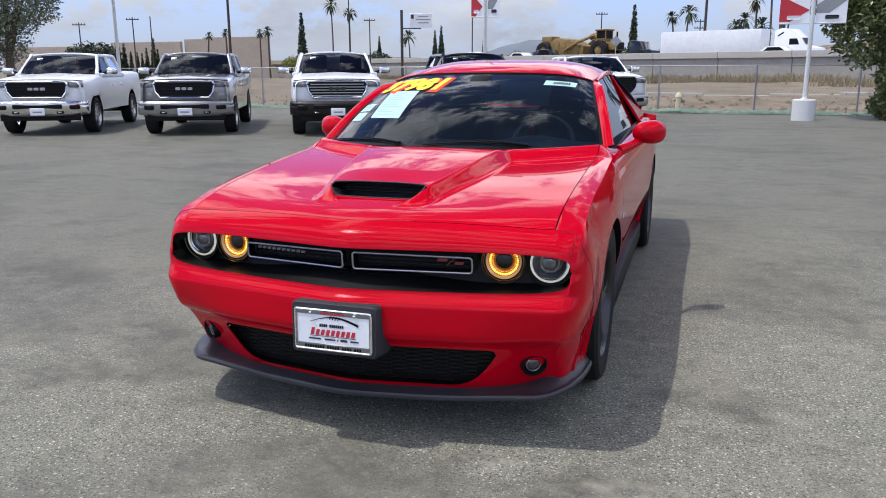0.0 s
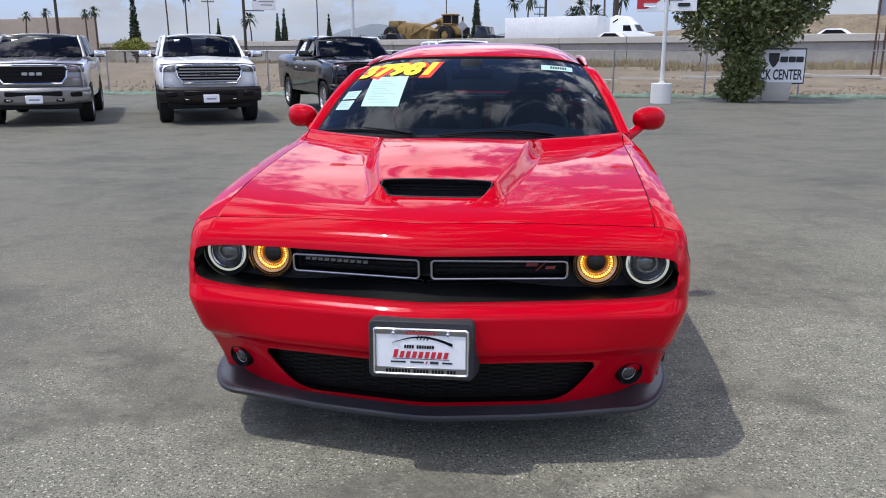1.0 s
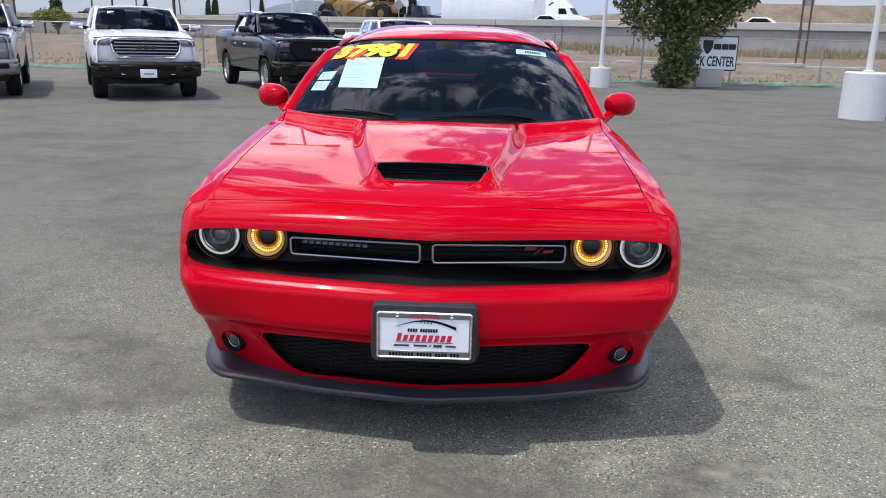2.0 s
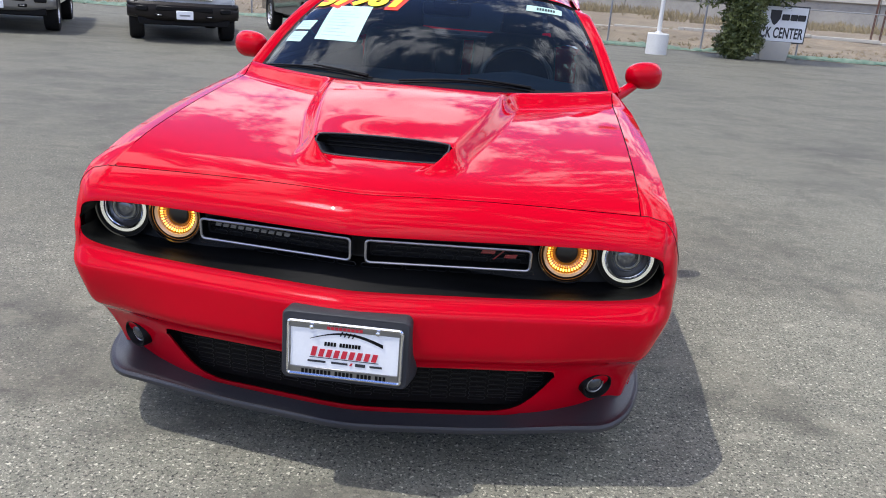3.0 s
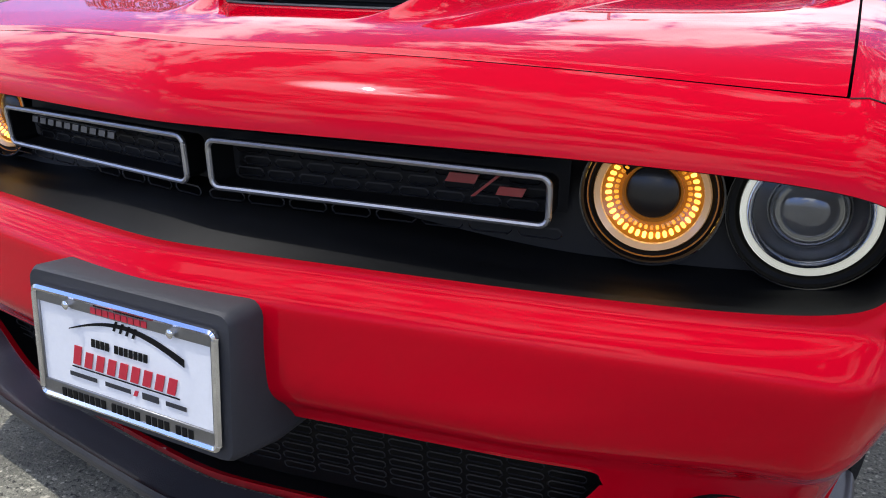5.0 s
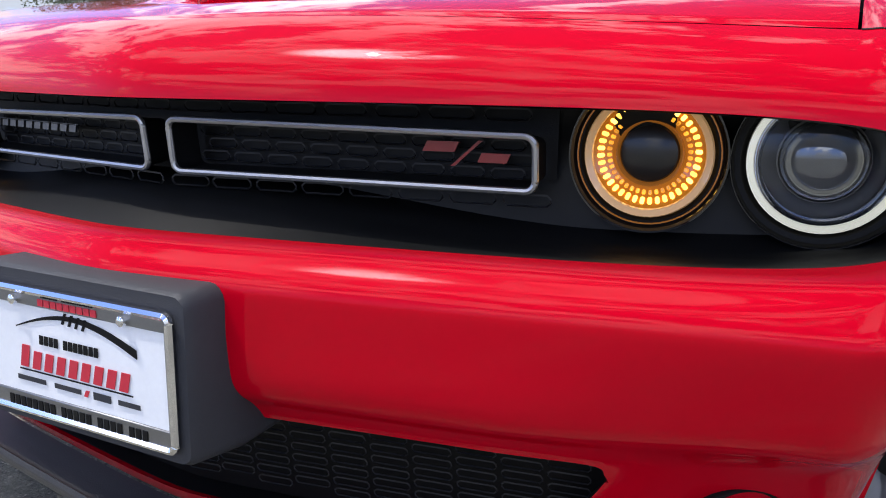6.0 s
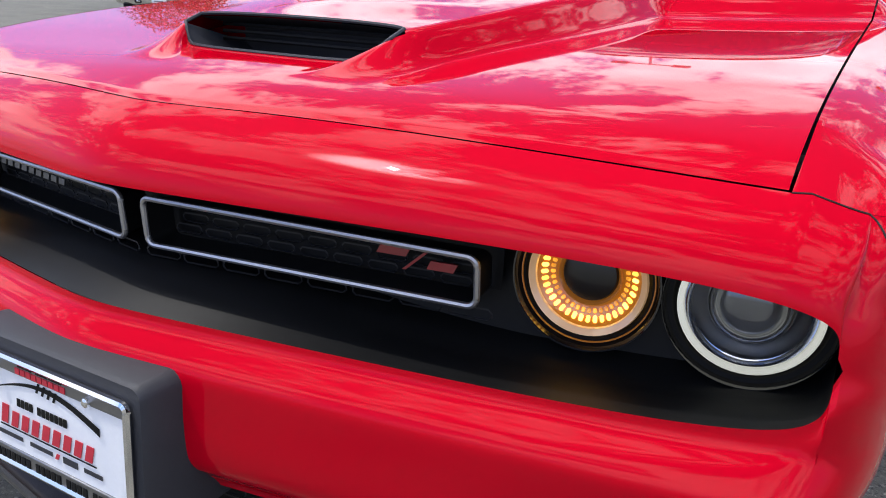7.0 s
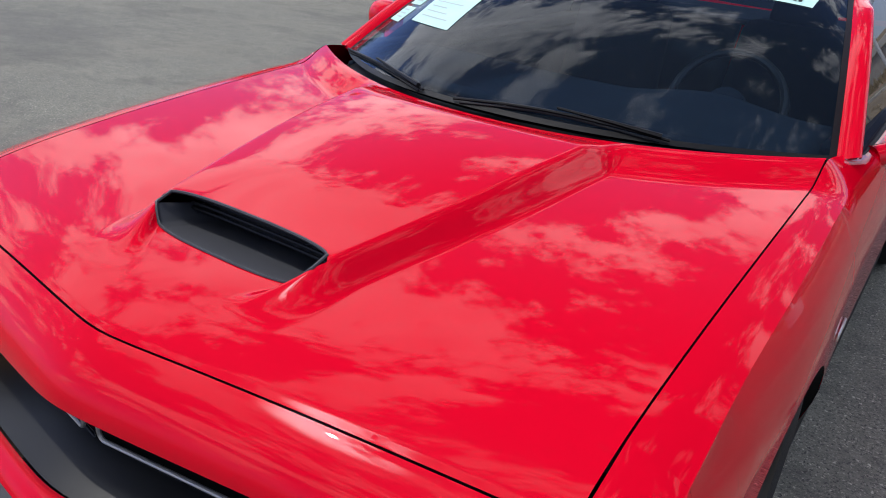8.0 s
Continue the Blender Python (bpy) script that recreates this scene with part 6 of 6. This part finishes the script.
def pickup(label, paint, bumper_mat, grille_style, at, turn, hz=1.80, group="pickup trucks in a row"):
    t = thing("pickup_truck", label, "pickup", at, turn, group)
    axles = (0.98, 4.68)
    wr = 0.41

    def top(y):
        return curve(((0.05, 1.20), (0.35, 1.265), (1.0, 1.315), (1.6, 1.35), (3.9, 1.36), (4.0, 1.40), (5.8, 1.42)), y)

    def half(y):
        return curve(((0.05, 0.90), (0.3, 0.965), (0.9, 1.02), (1.7, 1.0), (3.9, 1.0), (4.7, 1.025), (5.8, 0.99)), y)

    def sill_z(y):
        z = 0.50
        for ay in axles:
            d = abs(y - ay)
            if d < 0.50:
                z = max(z, wr + math.sqrt(0.25 - d * d) * 1.02)
        return z

    ys = sorted([lerp(0.05, 5.8, i / 70) for i in range(71)] + [ay + s * k for ay in axles for s in (-1, 1) for k in (0.4999, 0.5001, 0.49, 0.47)])
    prof = ((0.0, 0.0), (0.45, 0.004), (0.80, -0.008), (0.93, -0.035), (0.98, -0.09), (0.985, -0.20), (1.0, -0.30), (1.0, -0.45))

    def body_fn(y, j):
        if j < 8:
            fx, dz = prof[j]
            bulge = 0.03 * (1 - smooth(0.30, 0.42, fx)) if y < 1.6 else 0.0
            return half(y) * fx, top(y) + dz + bulge
        k = (j - 7) / 6
        z = lerp(top(y) - 0.45, sill_z(y), k)
        return half(y) * (1 - 0.03 * k), z

    vs, fs = [], []
    cols = [(-1, j) for j in range(13, -1, -1)] + [(1, j) for j in range(1, 14)]
    for y in ys:
        for sg, j in cols:
            x, z = body_fn(y, j)
            vs.append((sg * x, y, z))
    n = len(cols)
    fs = [(i * n + j, i * n + j + 1, (i + 1) * n + j + 1, (i + 1) * n + j) for i in range(len(ys) - 1) for j in range(n - 1)]
    tail = len(vs) - n
    fs.append(tuple(range(tail, tail + n)))
    body = put_mesh("body", mesh_of("body", vs, fs, sharp=45), paint, t)
    # cab
    foot = lambda y, s: (s * 0.955, y, top(y) - 0.01)

    def roof_fn(a, b):
        s = a * 2 - 1
        y = lerp(2.24 - 0.06 * (1 - s * s), 3.72, b)
        return 0.76 * s, y, hz + 0.055 * (1 - abs(s) ** 2.5) + 0.02 * math.sin(b * math.pi) - 0.02 * abs(s) ** 6

    put_mesh("cab_roof", mesh_of("cab_roof", *sheet(roof_fn, 16, 8)), paint, t, "", 0.04)

    def shield_fn(a, b):
        s = a * 2 - 1
        f0 = (0.86 * s, 1.50 + 0.14 * s * s, top(1.55) + 0.02)
        h0 = (0.72 * s, 2.20 + 0.06 * s * s, hz + 0.03 - 0.03 * s * s)
        return lerp(f0[0], h0[0], b), lerp(f0[1], h0[1], b), lerp(f0[2], h0[2], b) + 0.03 * math.sin(b * math.pi)

    put_mesh("windshield", mesh_of("windshield", *sheet(shield_fn, 14, 8)), TRUCK_GLASS, t)
    part("rear_cab_wall", box_bm((1.6, 0.08, hz - 1.20), (0, 3.82, (hz + 1.18) / 2), 0.02, 1), paint, t)
    part("cabin", box_bm((1.55, 2.0, 0.30), (0, 2.85, 1.30), 0.05, 1), CABIN, t)
    for s in (-0.42, 0.42):
        part("seat_back", box_bm((0.52, 0.16, 0.62), (s, 2.65, 1.48), 0.06, 2), CABIN, t)
    part("visor_tag", box_bm((0.13, 0.004, 0.09), (-0.50, 2.02, hz - 0.10), 0.0, turn=Matrix.Rotation(radians(-45), 4, "X")), WHITE, t, "paper tag behind the glass")
    for sg in (1, -1):
        part("front_pillar", tube_bm([(sg * 0.885, 1.62, top(1.6) - 0.02), (sg * 0.82, 1.95, (hz + 1.31) / 2), (sg * 0.755, 2.27, hz)], [0.05, 0.042, 0.04], 8), paint, t)
        for y0, y1, h0, h1 in ((1.86, 2.76, 2.34, 2.76), (2.86, 3.66, 2.86, 3.56)):
            vs = [(sg * 0.955, y0, 1.35), (sg * 0.955, y1, 1.36), (sg * 0.785, h1, hz - 0.04), (sg * 0.785, h0, hz - 0.04)]
            put_mesh("side_window", mesh_of("side_window", vs, [(0, 1, 2, 3)], False), TRUCK_GLASS, t)
        for pts in ([(sg * 0.955, 2.81, 1.24), (sg * 0.79, 2.81, hz - 0.02)], [(sg * 0.955, 3.80, 1.24), (sg * 0.79, 3.66, hz - 0.02)]):
            part("door_pillar", tube_bm(pts, 0.06, 8), paint, t)
        part("roof_rail", tube_bm([(sg * 0.775, 2.25, hz - 0.01), (sg * 0.79, 3.0, hz), (sg * 0.78, 3.72, hz - 0.01)], 0.045, 8), paint, t)
        part("door_sill", box_bm((0.10, 2.2, 0.10), (sg * 0.955, 2.8, 1.32), 0.03, 2), paint, t)
        mir = part("mirror", box_bm((0.26, 0.14, 0.15), (sg * 1.19, 1.86, 1.42), 0.045, 3), CHROME if paint != TRUCK_BLACK else paint, t, "chrome door mirror" if paint != TRUCK_BLACK else "black door mirror")
        part("mirror_arm", tube_bm([(sg * 0.97, 1.92, 1.37), (sg * 1.12, 1.88, 1.40)], 0.035, 8), BLACK, mir)
        part("door_handle", box_bm((0.03, 0.20, 0.035), (sg * 1.0, 2.62, 1.08), 0.01, 1), CHROME, t)
        part("rear_door_handle", box_bm((0.03, 0.20, 0.035), (sg * 1.0, 3.55, 1.08), 0.01, 1), CHROME, t)
        for ay in axles:
            lin = []
            for i in range(17):
                th = math.pi * i / 16
                lin += [(sg * 0.99, ay + 0.5 * math.cos(th), wr + 0.51 * math.sin(th)), (sg * 0.62, ay + 0.5 * math.cos(th), wr + 0.51 * math.sin(th))]
            put_mesh("wheel_well", mesh_of("wheel_well", lin, [(2 * i, 2 * i + 1, 2 * i + 3, 2 * i + 2) for i in range(16)]), BLACK, t)
            m = Matrix.Translation((sg * 0.87, ay, wr)) @ Matrix.Rotation(radians(90 * sg), 4, "Y")
            w = part("wheel", lathe_bm([(0.27, -0.12), (0.36, -0.14), (0.40, -0.12), (0.41, 0.0), (0.40, 0.12), (0.36, 0.14), (0.27, 0.12)], 28, m), RUBBER, t)
            rim = part("rim", lathe_bm([(0.275, 0.11), (0.262, 0.125), (0.25, 0.10), (0.245, -0.05)], 28, m), ALLOY, w)
            for i in range(6):
                part("spoke", box_bm((0.06, 0.22, 0.03), (0, 0, 0), 0.01, 1, m @ Matrix.Rotation(radians(60 * i), 4, "Z") @ Matrix.Translation((0, 0.14, 0.08))), ALLOY, rim)
            part("hub", lathe_bm([(0.08, 0.06), (0.07, 0.11), (0.0, 0.11)], 14, m), ALLOY, rim)
    part("chassis", box_bm((1.5, 5.2, 0.14), (0, 2.95, 0.48), 0.02, 1), BLACK, t)
    part("axle", tube_bm([(-0.8, 4.68, 0.38), (0.8, 4.68, 0.38)], 0.06, 8), BLACK, t)
    # nose
    nose = lambda x: 0.10 + 0.13 * (x / 1.0) ** 2
    put_mesh("front_panel", mesh_of("front_panel", *sheet(lambda a, b: (lerp(-0.955, 0.955, a) * (1 - 0.05 * (1 - b) ** 2), nose(lerp(-1, 1, a)) - 0.05 * math.sin(b * math.pi) + 0.02, lerp(1.235 - 0.03 * abs(2 * a - 1) ** 3, 0.70, b)), 24, 8)), paint, t, "", 0.05, 1.0)
    part("hood_shut_line", tube_bm([(lerp(-0.93, 0.93, k / 16), nose(lerp(-0.97, 0.97, k / 16)) - 0.035, 1.232 - 0.03 * abs(k / 8 - 1) ** 3) for k in range(17)], 0.009, 6), BLACK, t)
    part("bumper_gap", tube_bm([(lerp(-0.97, 0.97, k / 16), nose(lerp(-0.97, 0.97, k / 16)) - 0.07, 0.742) for k in range(17)], 0.014, 6), BLACK, t)
    for sg in (1, -1):
        part("hood_ridge", tube_bm([(sg * 0.34, 0.16, top(0.16) + 0.012), (sg * 0.42, 0.8, top(0.8) + 0.006), (sg * 0.52, 1.5, top(1.5) - 0.004)], [0.012, 0.02, 0.02], 8), paint, t)
    outline = [(-0.60, 1.19), (0.60, 1.19), (0.645, 1.13), (0.62, 0.97), (0.52, 0.84), (-0.52, 0.84), (-0.62, 0.97), (-0.645, 1.13)]
    gr = part("grille", prism_bm(outline, 0.05, Matrix.Translation((0, 0.045, 0)) @ Matrix.Rotation(radians(90), 4, "X")), BLACK, t, "black grille")
    ring = []
    for i in range(len(outline)):
        (x0, z0), (x1, z1) = outline[i], outline[(i + 1) % len(outline)]
        ring += [(lerp(x0, x1, k / 4), -0.008 + 0.03 * (lerp(x0, x1, k / 4)) ** 2, lerp(z0, z1, k / 4)) for k in range(4)]
    trim = CHROME if bumper_mat in (CHROME, DARK_BROWN) or paint == TRUCK_GREY else BLACK
    part("grille_surround", tube_bm(ring, 0.026, 8, closed=True), trim, gr, "satin chrome surround" if trim == CHROME else "black surround")
    if grille_style == "bars":
        for k in range(5):
            part("bar", box_bm((1.20 - 0.04 * abs(k - 3), 0.03, 0.024), (0, -0.012, 0.88 + 0.060 * k), 0.006, 1), SILVER, gr)
    else:
        for k in range(4):
            part("bar", box_bm((1.06, 0.02, 0.012), (0, -0.008, 0.88 + 0.07 * k), 0.004, 1), SATIN, gr)
    for x in (-0.13, 0.0, 0.13):
        part("emblem_bar", box_bm((0.105, 0.03, 0.062), (x, -0.022, 1.03), 0.008, 1), GREY_PLASTIC if grille_style == "bars" else (SILVER if paint != TRUCK_BLACK else STEEL), gr)
    for sg in (1, -1):
        lamp = part("headlight", box_bm((0.31, 0.18, 0.12), (sg * 0.785, 0.180, 1.115), 0.03, 2, Matrix.Rotation(radians(sg * 14), 4, "Z")), LAMP_CLEAR, t, "clear wedge headlight")
        part("lamp_bar", box_bm((0.30, 0.02, 0.018), (sg * 0.79, 0.098, 1.165), 0.004, 1, Matrix.Rotation(radians(sg * 14), 4, "Z")), CHROME, lamp)
        part("cheek", box_bm((0.30, 0.10, 0.20), (sg * 0.82, 0.17, 0.88), 0.04, 2, Matrix.Rotation(radians(sg * 14), 4, "Z")), paint, t)

    def bumper_fn(a, b):
        u = a * 2 - 1
        x = 1.02 * u
        y = -0.05 + 0.20 * abs(u) ** 2.6
        pr = ((0.06, 0.735), (0.0, 0.735), (-0.03, 0.70), (-0.03, 0.60), (-0.01, 0.50), (0.06, 0.44))
        k = b * 5
        i = min(4, int(k))
        return x, y + lerp(pr[i][0], pr[i + 1][0], k - i), lerp(pr[i][1], pr[i + 1][1], k - i) + 0.05 * abs(u) ** 3 * (b > 0.5)

    bump = put_mesh("bumper", mesh_of("bumper", *sheet(bumper_fn, 30, 15)), bumper_mat, t, "curved front bumper", 0.03, 1.0)
    part("bumper_intake", box_bm((1.04, 0.05, 0.10), (0, -0.088, 0.645), 0.02, 1), BLACK, bump)
    for sg in (1, -1):
        part("fog_pocket", box_bm((0.22, 0.05, 0.10), (sg * 0.77, -0.030, 0.630), 0.02, 1, Matrix.Rotation(radians(sg * 14), 4, "Z")), BLACK, bump)
        part("hook_pocket", box_bm((0.17, 0.04, 0.07), (sg * 0.46, -0.062, 0.520), 0.018, 1), BLACK, bump)
        part("tow_hook", box_bm((0.09, 0.03, 0.025), (sg * 0.46, -0.085, 0.520), 0.01, 1), CHROME if bumper_mat != TRUCK_BLACK else BLACK, bump)
    part("air_dam", box_bm((1.7, 0.05, 0.14), (0, 0.08, 0.40), 0.02, 1), BLACK, t)
    pl = part("plate", box_bm((0.31, 0.02, 0.16), (0, -0.122, 0.535), 0.01, 1), WHITE, bump, "white dealer plate")
    part("plate_bar", box_bm((0.19, 0.004, 0.03), (0, -0.133, 0.53), 0.0), GREY_PRINT, pl)
    return t


pickup("white pickup truck with black mesh grille and chrome bumper", TRUCK_WHITE, CHROME, "mesh", (-12.75, 11.35, 0), 27)
pickup("metallic grey pickup truck with black grille", TRUCK_GREY, TRUCK_GREY, "mesh", (-9.55, 12.25, 0), 27)
pickup("white pickup truck with chrome-barred grille and dark brown bumper", TRUCK_WHITE, DARK_BROWN, "bars", (-6.22, 13.05, 0), 27)
pickup("black pickup truck with black grille and wheels", TRUCK_BLACK, TRUCK_BLACK, "mesh", (-3.2, 15.2, 0), 30, 1.78)
pickup("white pickup truck with silver grille, parked behind the coupe", TRUCK_WHITE, SILVER, "mesh", (-0.92, 18.6, 0), 22, 1.74)

# ---------- traffic on the freeway, as it stood ----------
HAUL_YELLOW = material("yellow_machine_paint", (0.31, 0.19, 0.045), 0.75, vary=0.95, scale=1.1, second=(0.12, 0.085, 0.045))
VAN_GREY = material("trailer_white", (0.78, 0.79, 0.80), 0.5, vary=0.3, scale=0.3)
deck_z = 2.15


def big_wheel(parent, x, y, z, r_, w_, mat_=RUBBER, hub=VAN_GREY):
    m = Matrix.Translation((x, y, z)) @ Matrix.Rotation(radians(90), 4, "X")
    part("wheel", lathe_bm([(r_ * 0.5, w_ / 2), (r_ * 0.9, w_ / 2), (r_, w_ * 0.35), (r_, -w_ * 0.35), (r_ * 0.9, -w_ / 2), (r_ * 0.5, -w_ / 2), (0, -w_ * 0.3)], 20, m), mat_, parent)
    part("hub", lathe_bm([(r_ * 0.5, w_ * 0.3), (r_ * 0.2, w_ * 0.42), (0, w_ * 0.42)], 14, m), hub, parent)


def freeway_thing(name, label, category, s, back, extra_turn=0):
    p = along(s, back, deck_z)
    return thing(name, label, category, tuple(p), math.degrees(math.atan2(WALL_DIR.y, WALL_DIR.x)) + extra_turn)


# the helpers below build along x, nose towards +x
semi = freeway_thing("semi_truck", "white tractor and long white box trailer on the freeway", "truck", -4.5, 8)
part("trailer_box", box_bm((13.6, 2.5, 2.75), (-3.2, 0, 2.55), 0.05, 2), VAN_GREY, semi, "plain white box trailer")
part("trailer_skirt", box_bm((7.0, 2.3, 0.5), (-2.4, 0, 0.85), 0.02, 1), VAN_GREY, semi)


def cab_bm():
    o = [(3.9, 0.5), (10.4, 0.5), (10.5, 1.0), (10.35, 1.55), (8.9, 1.9), (8.3, 2.75), (7.2, 3.75), (6.0, 3.9), (5.2, 3.6), (5.2, 1.2), (3.9, 1.0)]
    return prism_bm([(x, z) for x, z in o], 2.3, Matrix.Translation((0, 1.15, 0)) @ Matrix.Rotation(radians(90), 4, "X"), 0.06)


part("cab", cab_bm(), TRUCK_WHITE, semi)
for sg in (1, -1):
    vs = [(7.0, sg * 1.16, 1.95), (8.2, sg * 1.16, 1.95), (7.9, sg * 1.16, 2.65), (7.0, sg * 1.16, 2.65)]
    put_mesh("side_window", mesh_of("side_window", vs, [(0, 1, 2, 3)], False), BLACK, semi)
    vs = [(5.6, sg * 1.16, 2.9), (6.3, sg * 1.16, 3.3), (6.3, sg * 1.16, 3.5), (5.6, sg * 1.16, 3.1)]
    put_mesh("fairing_window", mesh_of("fairing_window", vs, [(0, 1, 2, 3)], False), BLACK, semi)
    for x in (9.3, 5.4, 4.2, -7.2, -8.4):
        big_wheel(semi, x, sg * 1.05, 0.5, 0.5, 0.3)
vs = [(8.93, -1.0, 1.93), (8.93, 1.0, 1.93), (8.36, 0.95, 2.72), (8.36, -0.95, 2.72)]
put_mesh("windshield", mesh_of("windshield", [(x + 0.02, y, z + 0.02) for x, y, z in vs], [(0, 1, 2, 3)], False), BLACK, semi)

semi.matrix_basis = semi.matrix_basis @ Matrix.Scale(0.88, 4)

scr = freeway_thing("scraper", "yellow earthmoving scraper on a low trailer", "earthmover", -25.0, 9)
part("bowl", prism_bm([(-4.2, 1.3), (-3.2, 0.75), (-1.0, 0.7), (-0.3, 1.3), (-0.5, 1.9), (-1.6, 2.5), (-3.4, 2.75), (-4.4, 2.3)], 2.3, Matrix.Translation((0, 1.15, 0)) @ Matrix.Rotation(radians(90), 4, "X"), 0.15), HAUL_YELLOW, scr)
for k in range(3):
    part("bowl_rib", box_bm((0.12, 2.42, 1.3), (-3.2 + 0.9 * k, 0, 1.65), 0.03, 1, Matrix.Rotation(radians(14), 4, "Y")), HAUL_YELLOW, scr)
part("apron", prism_bm([(-0.5, 0.8), (0.0, 1.0), (0.1, 1.8), (-0.4, 2.0)], 2.2, Matrix.Translation((0, 1.1, 0)) @ Matrix.Rotation(radians(90), 4, "X"), 0.06), HAUL_YELLOW, scr)
for sg in (1, -1):
    part("draft_arm", tube_bm([(-2.2, sg * 1.25, 1.4), (-0.6, sg * 1.25, 2.2), (0.5, sg * 0.6, 2.7)], 0.16, 8), HAUL_YELLOW, scr)
part("gooseneck", tube_bm([(0.2, 0, 2.7), (0.8, 0, 2.9), (1.3, 0, 2.5), (1.5, 0, 1.7)], 0.30, 10), HAUL_YELLOW, scr)
part("engine_hood", box_bm((1.9, 1.5, 0.85), (3.0, 0, 1.75), 0.15, 2), HAUL_YELLOW, scr)
part("radiator", box_bm((0.10, 1.2, 0.65), (3.98, 0, 1.75), 0.03, 1), BLACK, scr)
cabp = part("operator_cab", box_bm((1.15, 1.3, 0.75), (1.95, 0, 2.15), 0.06, 2), HAUL_YELLOW, scr)
part("cab_glass", box_bm((1.05, 1.2, 0.85), (1.95, 0, 2.90), 0.03, 1), BLACK, cabp)
part("cab_roof", box_bm((1.45, 1.5, 0.14), (1.95, 0, 3.40), 0.05, 2), HAUL_YELLOW, cabp)
for sg in (1, -1):
    for x in (1.40, 2.50):
        part("roof_post", box_bm((0.10, 0.10, 1.0), (x, sg * 0.62, 2.85), 0.02, 1), HAUL_YELLOW, cabp)
    big_wheel(scr, -5.0, sg * 1.25, 1.35, 0.98, 0.75, hub=HAUL_YELLOW)
    big_wheel(scr, 2.2, sg * 1.25, 1.35, 0.98, 0.75, hub=HAUL_YELLOW)
    part("fender", box_bm((1.3, 0.7, 0.10), (2.2, sg * 1.2, 2.42), 0.04, 1), HAUL_YELLOW, scr)
part("engine_rear", box_bm((1.5, 1.5, 0.8), (-5.1, 0, 2.55), 0.15, 2), HAUL_YELLOW, scr)
part("exhaust_stack", tube_bm([(3.3, 0.3, 2.1), (3.3, 0.3, 3.2)], 0.09, 8), BLACK, scr)
part("trailer_bed", box_bm((13.0, 2.4, 0.3), (-0.8, 0, 0.35), 0.03, 1), BLACK, scr)
scr.matrix_basis = scr.matrix_basis @ Matrix.Scale(1.22, 4)
haul = freeway_thing("tractor_unit", "dark tractor unit pulling a low trailer", "truck", -17.0, 9)
part("cab", prism_bm([(-1.6, 0.5), (1.9, 0.5), (1.9, 1.5), (0.5, 1.65), (0.2, 2.6), (-1.2, 2.7), (-1.3, 1.0)], 2.2, Matrix.Translation((0, 1.1, 0)) @ Matrix.Rotation(radians(90), 4, "X"), 0.06), TRUCK_BLACK, haul)
for x in (1.2, -1.0):
    for sg in (1, -1):
        big_wheel(haul, x, sg * 1.0, 0.5, 0.5, 0.3)
part("exhaust_stack", tube_bm([(-1.4, 0.9, 1.0), (-1.4, 0.9, 3.2)], 0.08, 8), CHROME, haul)


def small_car(label, mat_, s, back, turn=0, van=False):
    c = freeway_thing("passing_car", label, "car", s, back, turn)
    o = [(-2.3, 0.35), (2.3, 0.35), (2.35, 0.65), (1.5, 0.92), (0.9, 1.0), (0.2, 1.48 + 0.3 * van), (-1.2, 1.50 + 0.35 * van), (-2.1 if van else -1.9, 1.05 + 0.5 * van), (-2.35, 0.95)]
    part("body", prism_bm([(x, z) for x, z in o], 1.8, Matrix.Translation((0, 0.9, 0)) @ Matrix.Rotation(radians(90), 4, "X"), 0.08), mat_, c)
    for sg in (1, -1):
        vs = [(-1.6, sg * 0.91, 1.0), (0.65, sg * 0.91, 1.0), (0.1, sg * 0.91, 1.38 + 0.3 * van), (-1.15, sg * 0.91, 1.40 + 0.3 * van)]
        put_mesh("side_window", mesh_of("side_window", vs, [(0, 1, 2, 3)], False), BLACK, c)
        for x in (-1.4, 1.4):
            big_wheel(c, x, sg * 0.82, 0.33, 0.33, 0.2)


small_car("white sedan passing on the freeway", TRUCK_WHITE, 2.5, 3.5)
small_car("dark sport utility car passing on the freeway", TRUCK_BLACK, -28, 5, van=True)
small_car("white sedan passing on the freeway", TRUCK_WHITE, -32.5, 5)
small_car("white van passing on the freeway", TRUCK_WHITE, -46, 9, 180, True)
small_car("white sedan passing on the freeway", TRUCK_WHITE, 24, 3.5)
